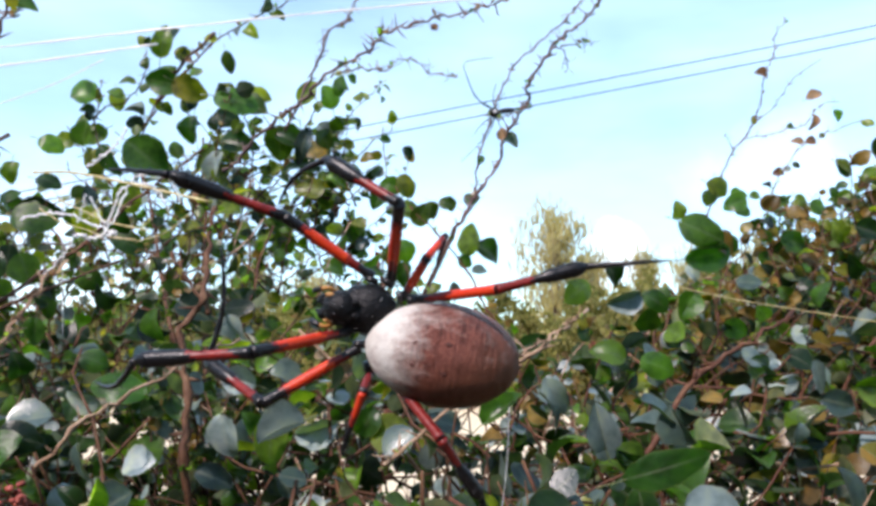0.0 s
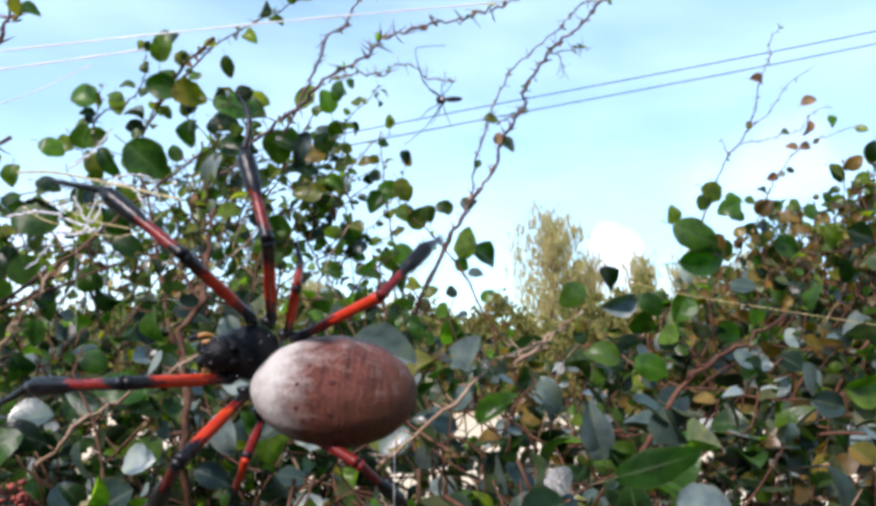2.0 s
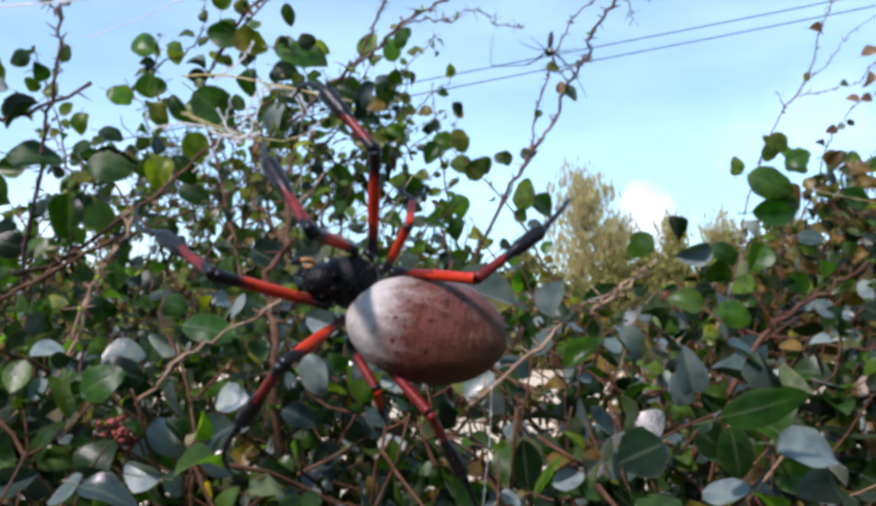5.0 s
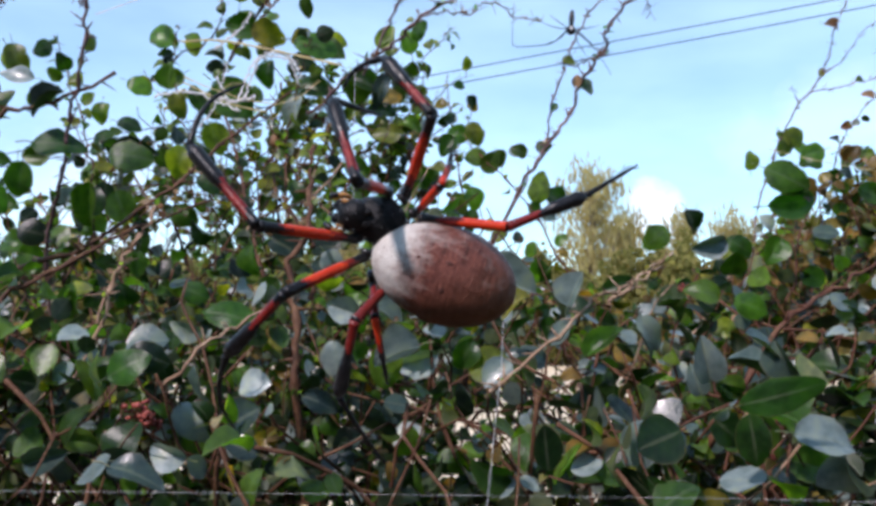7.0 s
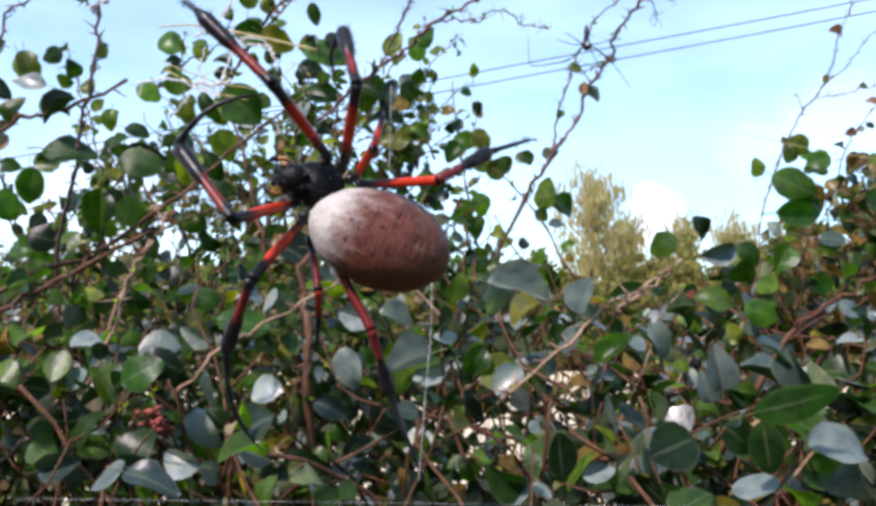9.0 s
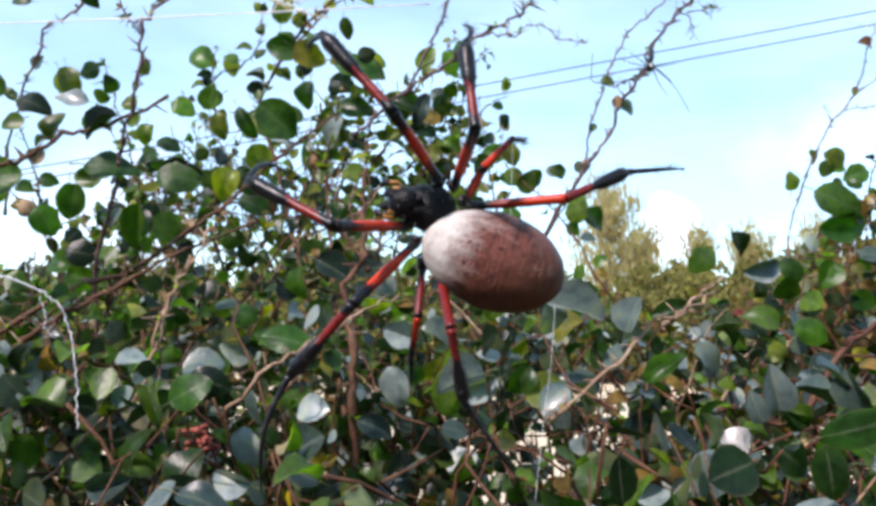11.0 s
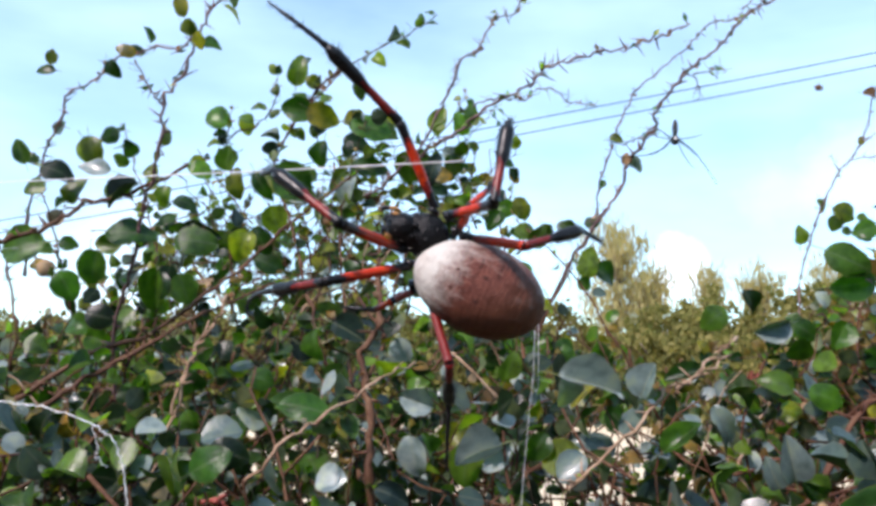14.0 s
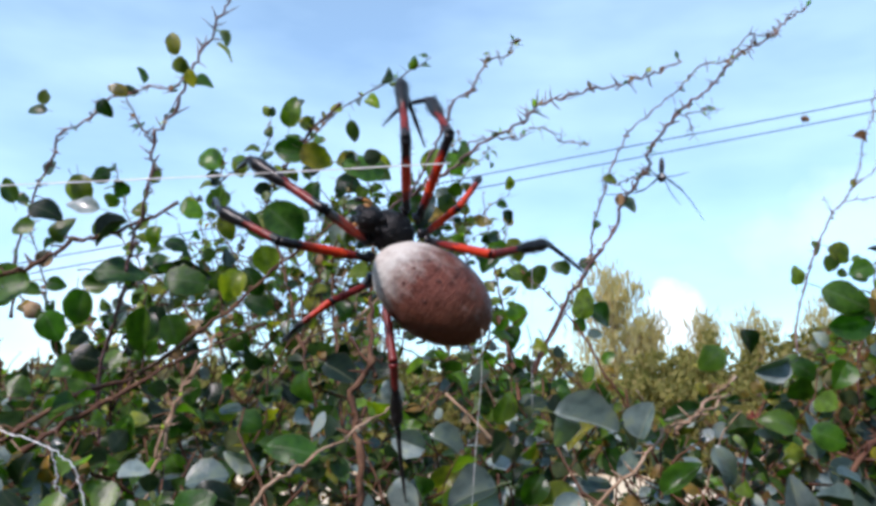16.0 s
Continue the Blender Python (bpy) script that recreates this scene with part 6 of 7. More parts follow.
strand([(-0.0965, 0.1821, 1.5303), (-0.0872, 0.1822, 1.5317), (-0.0779, 0.1827, 1.5284), (-0.0746, 0.1829, 1.5272)], 0.00028, "crumpled white silk strand on the leg tips", crumple=0.0002, pulled=True)
strand([(-0.0819, 0.1825, 1.5297), (-0.0766, 0.1822, 1.5337), (-0.0710, 0.1824, 1.5331)], 0.00010, "fine golden silk thread strung across", gold=True, pulled=True)
strand([(-0.0797, 0.1780, 1.5415), (-0.0744, 0.1775, 1.5455), (-0.0704, 0.1769, 1.5501)], 0.00028, "crumpled white silk strand on the leg tips", crumple=0.0002, pulled=True)
strand([(-0.1739, 0.1489, 1.4930), (-0.1724, 0.1495, 1.4883), (-0.1728, 0.1497, 1.4866), (-0.1702, 0.1501, 1.4837)], 0.00010, "loose crumpled white silk strand", crumple=0.0002)
strand([(-0.0796, 0.1576, 1.5283), (-0.0731, 0.1530, 1.5249), (-0.0686, 0.1532, 1.5235), (-0.0647, 0.1534, 1.5222), (-0.0585, 0.1536, 1.5214)], 0.00013, "thick golden silk thread of the web", gold=True, pulled=True)
strand([(-0.0647, 0.1534, 1.5227), (-0.0625, 0.1529, 1.5289), (-0.0610, 0.1526, 1.5317), (-0.0575, 0.1527, 1.5323), (-0.0547, 0.1528, 1.5312), (-0.0524, 0.1532, 1.5273)], 0.00024, "crumpled white silk strand on the leg tips", crumple=0.0002, pulled=True)
strand([(-0.0703, 0.1533, 1.5224), (-0.0663, 0.1534, 1.5218), (-0.0624, 0.1534, 1.5229)], 0.00034, "crumpled white silk strand on the leg tips", crumple=0.0002, pulled=True)
strand([(-0.0763, 0.1538, 1.5149), (-0.0732, 0.1537, 1.5174), (-0.0706, 0.1534, 1.5216)], 0.00018, "crumpled white silk strand on the leg tips", crumple=0.0002, pulled=True)
strand([(-0.0585, 0.1537, 1.5211), (-0.0529, 0.1536, 1.5229), (-0.0483, 0.1534, 1.5266)], 0.00010, "thick golden silk thread of the web", gold=True, pulled=True)
strand([(-0.0699, 0.1531, 1.5248), (-0.0688, 0.1528, 1.5279), (-0.0684, 0.1526, 1.5304)], 0.00016, "crumpled white silk strand on the leg tips", crumple=0.0002, pulled=True)



def prey():
    """A tiny dried insect wrapped in silk."""
    soup = Soup().add(blob((0, 0, 0), (0.00095, 0.00075, 0.00085), 10, 14, 0, lambda d: 1 + 0.22 * noise.noise(d * 3)), 0)
    soup.add(blob((0.0006, -0.0004, -0.0005), (0.0005, 0.0004, 0.0004), 6, 8), 1)
    for k in range(5):
        a = k * 1.26
        soup.add(tube([Vector((0, 0, 0)), Vector((math.cos(a) * 0.0011, -0.0003, math.sin(a) * 0.0011)), Vector((math.cos(a + 0.5) * 0.0016, 0, math.sin(a + 0.5) * 0.0016))], [0.0001, 0.00008, 0.00004], 4), 0)
    return part("prey", soup.mesh("prey", [BARK, DRY_TOP]), web, "tiny dried insect caught in the web")


caught = prey()

# ---- the large spider ----
def bands(length, radii, colours, sides=10, hair=0.0, seed=0, bow=0.0, swing=0.0):
    """One leg segment along +x. radii: (along, r) stops; colours: (from, slot)."""
    rng = random.Random(seed)
    n = 22
    pts, rad = [], []
    for i in range(n + 1):
        u = i / n
        k = max(j for j in range(len(radii)) if radii[j][0] <= u + 1e-6)
        k = min(k, len(radii) - 2)
        (u0, r0), (u1, r1) = radii[k], radii[k + 1]
        w = (u - u0) / (u1 - u0)
        pts.append(Vector((u * length, swing * length * math.sin(math.pi * u), bow * length * math.sin(math.pi * u))))
        rad.append(r0 + (r1 - r0) * (3 * w * w - 2 * w ** 3))
    verts, faces = tube(pts, rad, sides)
    which = []
    for i in range(n):
        u = (i + 0.5) / n
        which += [[c for c in colours if c[0] <= max(0.0, u + 0.035 * math.sin(k * 2.1 + seed))][-1][1] for k in range(sides)]
    which += [colours[0][1], colours[-1][1]]
    soup = Soup()
    soup.v, soup.f, soup.m = verts, faces, which
    for _ in range(int(hair)):
        u = 0.04 + 0.95 * rng.random()
        i = int(u * n)
        slot = [c for c in colours if c[0] <= u][-1][1]
        a = rng.random() * 2 * math.pi
        out = Vector((0.75, math.cos(a), math.sin(a))).normalized()
        p = pts[i] + Vector((0, math.cos(a), math.sin(a))) * rad[i] * 0.9
        ln = rng.uniform(0.0005, 0.0011) * (1.5 if slot == 1 else 0.8)
        soup.add(tube([p, p + out * ln], [0.00006, 0.00001], 3), 1)
    return soup.mesh("leg_segment", [RED, BLACK, GREY_TIP, DARK_RED])


def big_spider():
    root = tagged(new("orb_weaver_spider"), "large orb-weaver spider with rose-brown abdomen and red-black banded legs", "spider")

    def swell(d):
        s = 1.0 + 0.045 * d.x
        s -= 0.03 * abs(d.y) * (1 if d.x > 0.2 else 0)
        s += 0.012 * noise.noise(Vector((d.x * 3, d.y * 5, d.z * 5)))
        for k in range(4):
            for side in (-1, 1):
                c = Vector((0.55 - 0.38 * k, side * 0.22, 0.95)).normalized()
                s -= 0.022 * math.exp(-((d - c).length / 0.07) ** 2)
        return s

    soup = Soup().add(blob((0, 0, 0), (0.0140, 0.0094, 0.0090), 40, 56, 0, swell))
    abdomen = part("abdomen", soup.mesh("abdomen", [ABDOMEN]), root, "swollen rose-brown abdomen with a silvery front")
    for k in range(2):
        for side in (-1, 1):
            d = Vector((0.42 - 0.40 * k, side * (0.20 + 0.05 * k), 0.95)).normalized()
            spot = blob((d.x * 0.0140, d.y * 0.0094, d.z * 0.0088), (0.00075, 0.00055, 0.0003), 8, 12)
            part("dimple", mesh_of("dimple", *spot, [PIT]), root, "dark dimple on the back")
    spin = Soup()
    for a in (-1, 0, 1):
        spin.add(tube([Vector((-0.0112, a * 0.0009, -0.0048)), Vector((-0.0124, a * 0.0012, -0.0064)), Vector((-0.0127, a * 0.0010, -0.0072))], [0.0008, 0.0006, 0.0002], 8))
    part("spinneret", spin.mesh("spinneret", [BLACK]), root)

    turn = Matrix.Translation((0.0162, -0.0056, -0.0005)) @ pose(0, 0, 0, 0, 0, 6) @ Matrix.Diagonal((0.86, 0.95, 1.0, 1))

    def shell(d):
        s = 1.0 + 0.05 * noise.noise(d * 5)
        s -= 0.10 * math.exp(-((d.x - 0.25) / 0.13) ** 2)
        return s

    front = Soup()
    front.add(blob((-0.0010, 0, 0), (0.0062, 0.0050, 0.0034), 20, 28, 0, shell))
    front.add(blob((0.0042, 0, 0.0008), (0.0040, 0.0034, 0.0033), 16, 22, 0, lambda d: 1.0 + 0.05 * noise.noise(d * 4)))
    for a in (-1, 1):
        front.add(blob((0.0012, a * 0.0012, 0.0034), (0.0008, 0.0006, 0.0007), 8, 10))
    part("cephalothorax", front.mesh("cephalothorax", [CARAPACE]), root, "glossy black carapace with pale flecks", turn)
    felt = Soup()
    rng = random.Random(8)
    for _ in range(40):
        a, u = rng.uniform(-math.pi, math.pi), rng.uniform(-0.9, 0.95)
        w = math.sqrt(1 - u * u)
        p = Vector((-0.0010 + 0.0062 * u, 0.0050 * w * math.cos(a), 0.0034 * abs(w * math.sin(a))))
        if rng.random() < 0.5:
            p = Vector((0.0042 + 0.0040 * u, 0.0034 * w * math.cos(a), 0.0008 + 0.0033 * abs(w * math.sin(a))))
        d = Vector((0.6, rng.gauss(0, 0.4), 0.5 + rng.random())).normalized()
        felt.add(tube([p, p + d * rng.uniform(0.0005, 0.0011)], [0.00005, 0.00001], 3))
    part("hair", felt.mesh("hair", [SILVER_HAIR]), root, "sparse silvery hairs", turn)
    for a in (-1, 1):
        jaw = Soup().add(blob((0.0074, a * 0.0013, -0.0012), (0.0022, 0.0014, 0.0017), 12, 16))
        jaw.add(tube([Vector((0.0090, a * 0.0012, -0.0018)), Vector((0.0098, a * 0.0007, -0.0024)), Vector((0.0100, a * 0.0003, -0.0029))], [0.0005, 0.0003, 0.00008], 6))
        part("jaw", jaw.mesh("jaw", [CARAPACE]), root, "", turn)
        palp = Soup()
        palp.add(tube(curve_points([(0.0050, a * 0.0026, -0.001), (0.0070, a * 0.0036, 0.0004), (0.0086, a * 0.0034, 0.0006)], 4), [0.00045] * 9, 8), 1)
        palp.add(tube(curve_points([(0.0086, a * 0.0034, 0.0006), (0.0100, a * 0.0030, 0.0), (0.0106, a * 0.0024, -0.0010)], 4), [0.0006, 0.0006, 0.0006, 0.00065, 0.0006, 0.0006, 0.0005, 0.0004, 0.0002], 8), 0)
        part("palp", palp.mesh("palp", [BLACK, OCHRE]), root, "black palp with an ochre base", turn)
        part("fleck", mesh_of("fleck", *blob((0.0066, a * 0.0024, 0.0020), (0.0011, 0.0005, 0.0005), 8, 10), [OCHRE]), root, "ochre fleck beside the eyes", turn)
    eyes = Soup()
    for a in (-1, 1):
        for x, y, z, r in ((0.0078, 0.0007, 0.0026, 0.00028), (0.0073, 0.0008, 0.0033, 0.00025), (0.0070, 0.0020, 0.0026, 0.00022)):
            eyes.add(blob((x, a * y, z), (r, r, r), 8, 10))
    part("eye", eyes.mesh("eye", [BLACK]), root, "", turn)
    part("waist", mesh_of("waist", *tube([Vector((0.0120, -0.0036, -0.001)), Vector((0.0140, -0.0046, -0.001))], [0.0019, 0.0016], 12), [CARAPACE]), root)
    legs = {}
    for name, (base, lens, slim) in LEG_PLAN.items():
        fa, ti, me = lens
        k = slim * (0.80 if name.endswith("fourth") else 0.88)
        hind = name.endswith("fourth")
        black_knee = 1.5 if hind else (0.80 if slim > 0.9 else 0.95)
        shin_bands = [(0, 3), (0.40, 1)] if hind else [(0, 1), (0.13, 3), (0.50, 1)]
        # Left third and fourth thighs are painted dark for the abdomen's shadow.
        thigh = bands(fa, [(0, 0.0012 * k), (0.12, 0.00095 * k), (0.4, 0.00115 * k), (0.86, 0.00112 * k), (1, 0.00125 * k)], [(0, 1), (0.17, 3), (0.30 if not hind else 0.45, 3 if name in ("left_third", "left_fourth") else 0), (black_knee - 0.07, 3), (black_knee, 1)], hair=70, seed=len(legs))
        shin = bands(ti, [(0, 0.00125 * k), (0.12, 0.00105 * k), (0.45, 0.00095 * k), (0.62, 0.00155 * k), (0.9, 0.0017 * k), (1, 0.0009 * k)] if slim > 0.9 else [(0, 0.0010 * k), (0.5, 0.0009 * k), (1, 0.0008 * k)], shin_bands if slim > 0.9 else [(0, 0), (0.6, 3), (0.85, 1)], hair=150 if slim > 0.9 else 40, seed=20 + len(legs))
        foot = bands(me, [(0, 0.00085 * k), (0.15, 0.00060 * k), (0.6, 0.00048 * k), (1, 0.00018 * k)], [(0, 2), (0.35, 1)], hair=60, seed=40 + len(legs), bow=0.05, swing={"left_first": 0.13, "left_second": -0.09, "right_second": -0.12}.get(name, 0.0))
        parts = [part("thigh", thigh, root, "red thigh with black joints"), part("shin", shin, root, "dark red shin with a black brush"), part("foot", foot, root, "thin black foot")]
        hip = part("hip", mesh_of("hip", *tube([Vector(base) * 0.82 + Vector((0.0166, -0.0058, 0)) * 0.18, Vector(base)], [0.0016 * k, 0.0013 * k], 10), [BLACK]), root)
        legs[name] = parts
    return root, legs


LEG_PLAN = {
    "right_first": ((0.0153, -0.0116, -0.0005), (0.0190, 0.0203, 0.0149), 1.00),
    "right_second": ((0.0120, -0.0116, -0.0005), (0.0191, 0.0172, 0.0120), 1.00),
    "right_third": ((0.0091, -0.0093, -0.0005), (0.0106, 0.0080, 0.0065), 0.82),
    "right_fourth": ((0.0068, -0.0089, -0.0005), (0.0171, 0.0157, 0.0135), 1.00),
    "left_first": ((0.0181, -0.0012, -0.0005), (0.0215, 0.0200, 0.0174), 1.00),
    "left_second": ((0.0155, 0.0013, -0.0005), (0.0193, 0.0172, 0.0213), 1.00),
    "left_third": ((0.0129, 0.0058, -0.0030), (0.0106, 0.0078, 0.0070), 0.82),
    "left_fourth": ((0.0098, 0.0050, -0.0030), (0.0185, 0.0144, 0.0193), 1.00),
}
spider, spider_legs = big_spider()


# ---- the small spider ----
def small_spider():
    root = tagged(new("small_spider"), "small slender dark spider with long thin legs", "spider")
    part("abdomen", mesh_of("abdomen", *blob((0, 0, 0.0042), (0.0013, 0.0013, 0.0046), 14, 16), [BLACK]), root, "narrow black abdomen")
    part("cephalothorax", mesh_of("cephalothorax", *blob((0, 0, -0.0015), (0.0021, 0.0018, 0.0024), 14, 16, 0, lambda d: 1 + 0.04 * noise.noise(d * 6)), [CARAPACE]), root)
    part("marking", mesh_of("marking", *blob((0, -0.0015, -0.0013), (0.0009, 0.0005, 0.0011), 8, 10), [SILVER_HAIR]), root, "pale pinkish patch")
    for side, ang, reach, bend in ((1, -35, 0.0290, -18), (1, -22, 0.0130, -12), (1, 10, 0.0140, 14), (1, -58, 0.0160, 10), (-1, 4, 0.0150, 18), (-1, -45, 0.0140, 20), (-1, 30, 0.0120, 10)):
        a, b = radians(ang), radians(ang + bend)
        k = Vector((side * math.cos(a) * reach * 0.5, 0.001, math.sin(a) * reach * 0.5 - 0.0008))
        e = k + Vector((side * math.cos(b) * reach * 0.5, 0.0015, math.sin(b) * reach * 0.5))
        line = curve_points([(side * 0.0012, 0, -0.0010), k, e], 5)
        part("leg", mesh_of("leg", *tube(line, [0.0003 - 0.0002 * i / len(line) for i in range(len(line))], 6), [GREY_TIP]), root)
    line = curve_points([(-0.0012, 0, -0.0010), (-0.0080, 0.0006, -0.0082), (-0.0163, 0.001, -0.0104), (-0.0255, 0.0015, -0.0112), (-0.0270, 0.0015, -0.0060), (-0.0271, 0.0015, 0.0034)], 5)
    part("leg", mesh_of("leg", *tube(line, [0.00032 - 0.0002 * i / len(line) for i in range(len(line))], 6), [GREY_TIP]), root, "long front leg bent at a right angle")
    return root


little = small_spider()


# ---- movement ----
AHEAD = Vector((-math.sin(radians(2)) * math.cos(radians(5)), math.cos(radians(2)) * math.cos(radians(5)), math.sin(radians(5))))
RIGHT = AHEAD.cross(Vector((0, 0, 1))).normalized()
UP = RIGHT.cross(AHEAD)


def body_pose(x, y, z, turn, lean=0.0):
    """The spider faces out of the web; turn: degrees by which its rear end points down from the right."""
    a = radians(turn)
    fx = -(RIGHT * math.cos(a) - UP * math.sin(a))
    fz = -AHEAD
    m = Matrix((fx, fz.cross(fx), fz)).transposed().to_4x4()
    return Matrix.Translation((x, y, z)) @ m @ pose(0, 0, 0, 0, lean, 0)


def heading(azimuth, rise):
    a, e = radians(azimuth), radians(rise)
    return Vector((math.cos(a) * math.cos(e), math.sin(a) * math.cos(e), math.sin(e)))


def glide(rows, t):
    """The three directions of a leg at a time, eased between the rows."""
    k = max(i for i in range(len(rows)) if rows[i][0] <= t + 1e-6)
    if k == len(rows) - 1:
        return [heading(rows[k][1 + 2 * j], rows[k][2 + 2 * j]) for j in range(3)]
    w = (t - rows[k][0]) / (rows[k + 1][0] - rows[k][0])
    w = w * w * (3 - 2 * w)
    return [heading(rows[k][1 + 2 * j], rows[k][2 + 2 * j]).slerp(heading(rows[k + 1][1 + 2 * j], rows[k + 1][2 + 2 * j]), w) for j in range(3)]


def stride(name, rows):
    """Walk the three segments of a leg; rows: seconds, then azimuth and rise of thigh, shin and foot in the body's space."""
    base, lens, _ = LEG_PLAN[name]
    tracks = [[], [], []]
    for k in range(161):
        t = k / 10
        p = Vector(base)
        for j, d in enumerate(glide(rows, t)):
            y = Vector((0, 0, 1)).cross(d)
            y = y.normalized() if y.length > 0.05 else Vector((0, 1, 0))
            m = Matrix((d, y, d.cross(y))).transposed().to_4x4()
            tracks[j].append((t, Matrix.Translation(p) @ m))
            p = p + d * lens[j]
    for ob, track in zip(spider_legs[name], tracks):
        walk(ob, track)


BODY_ROWS = [
    (0.0, body_pose(0.0014, 0.1448, 1.4993, 9.5)),
    (0.5, body_pose(-0.0015, 0.1385, 1.4946, 5.0)),
    (1.0, body_pose(-0.0080, 0.1330, 1.4920, 4.4)),
    (1.5, body_pose(-0.0082, 0.1309, 1.4933, 3.1)),
    (2.0, body_pose(-0.0160, 0.1286, 1.4914, 2.8)),
    (2.5, body_pose(-0.0246, 0.1232, 1.4917, 2.8)),
    (3.0, body_pose(-0.0287, 0.1262, 1.4919, 3.7)),
    (3.5, body_pose(-0.0346, 0.1289, 1.4866, 7.4)),
    (4.0, body_pose(-0.0396, 0.1277, 1.4845, 8.6)),
    (6.5, body_pose(-0.0513, 0.1354, 1.4852, 12.1)),
    (7.0, body_pose(-0.0534, 0.1350, 1.4888, 17.2)),
    (7.5, body_pose(-0.0594, 0.1327, 1.4897, 16.1)),
    (8.0, body_pose(-0.0654, 0.1315, 1.4930, 15.5)),
    (8.5, body_pose(-0.0693, 0.1309, 1.4962, 18.1)),
    (9.0, body_pose(-0.0734, 0.1336, 1.4974, 18.6)),
    (9.5, body_pose(-0.0775, 0.1372, 1.4968, 19.0)),
    (12.0, body_pose(-0.0796, 0.1380, 1.5038, 16.0)),
    (12.5, body_pose(-0.0829, 0.1377, 1.5067, 16.8)),
    (13.0, body_pose(-0.0856, 0.1350, 1.5156, 20.1)),
    (13.5, body_pose(-0.0886, 0.1386, 1.5161, 22.4)),
    (14.0, body_pose(-0.0880, 0.1362, 1.5229, 22.7)),
    (14.5, body_pose(-0.0894, 0.1361, 1.5287, 24.3)),
    (15.0, body_pose(-0.0920, 0.1401, 1.5295, 28.4)),
    (15.5, body_pose(-0.0945, 0.1449, 1.5312, 33.0)),
    (16.0, body_pose(-0.0958, 0.1503, 1.5261, 34.0)),
]


def motions():
    walk(spider, BODY_ROWS)
    stride("right_first", [
        (0, -25, 11, -10, 18, 1, -30),
        (0.5, -30, 14, -19, -13, -8, -13),
        (1, -31, 35, -21, -20, -15, -7),
        (1.5, -34, 43, -26, -19, -12, -20),
        (2, -50, 49, -32, -23, -9, -30),
        (2.5, -51, 68, -36, -26, -11, -45),
        (3, -59, 69, -33, -29, -18, -57),
        (3.5, -53, 76, -37, -29, -12, -56),
        (4, -24, 72, -39, -36, -19, -57),
        (6.5, -11, 78, -50, -47, -128, -63),
        (7, 11, 78, -51, -36, -170, -57),
        (7.5, -36, 38, -24, -13, 2, -49),
        (8, -46, 70, -25, -13, 92, -80),
        (8.5, -39, 38, -37, -20, -43, -38),
        (9, -36, 46, -24, -12, -22, -55),
        (9.5, -26, 48, -30, -13, -30, -57),
        (12, -41, 47, -30, -13, 41, -72),
        (12.5, -51, 59, -29, -20, 47, -68),
        (13, -39, 75, -28, -22, 67, -66),
        (13.5, -66, 67, -16, -17, 98, -54),
        (14, -44, 13, -21, 20, -14, 0),
        (14.5, -59, 28, -57, -51, -175, -54),
        (15, -66, 27, -52, -51, 155, -49),
        (15.5, -68, 48, -53, -42, 139, -26),
        (16, -60, 54, -48, -38, 145, -14),
    ])
    stride("right_second", [
        (0, -88, 49, -24, -28, 50, -17),
        (0.5, -85, 49, -38, -32, 49, -34),
        (1, -89, 56, -43, -29, 51, -51),
        (1.5, -86, 49, -41, -36, 57, -50),
        (2, -95, 49, -68, -24, -75, -27),
        (2.5, -62, 42, -31, -22, -16, -47),
        (3, -90, 33, -37, -42, -3, -5),
        (3.5, -88, 6, -46, -26, 13, -24),
        (4, -88, 44, -46, -35, 3, -65),
        (6.5, -80, 8, -32, -16, 18, -42),
        (7, -93, 41, -34, -32, 45, -37),
        (7.5, -104, 44, -42, -41, 50, -38),
        (8, -68, 17, -49, -44, -55, -51),
        (8.5, -106, 53, -46, -36, 57, -48),
        (9, -89, 49, -53, -40, 93, -49),
        (9.5, -97, 75, -68, -19, -82, -42),
        (12, -96, 57, -64, -20, -57, -67),
        (12.5, -113, 62, -67, -7, -73, -71),
        (13, -141, 70, -72, -17, -70, -74),
        (13.5, -145, 62, -74, -23, -129, -80),
        (14, -154, 64, -77, -19, -46, -80),
        (14.5, -152, 61, -83, -24, 100, -53),
        (15, -147, 57, -85, -28, 94, -47),
        (15.5, -110, 42, -117, 15, -146, 13),
        (16, -78, 26, -33, -46, 64, -2),
    ])
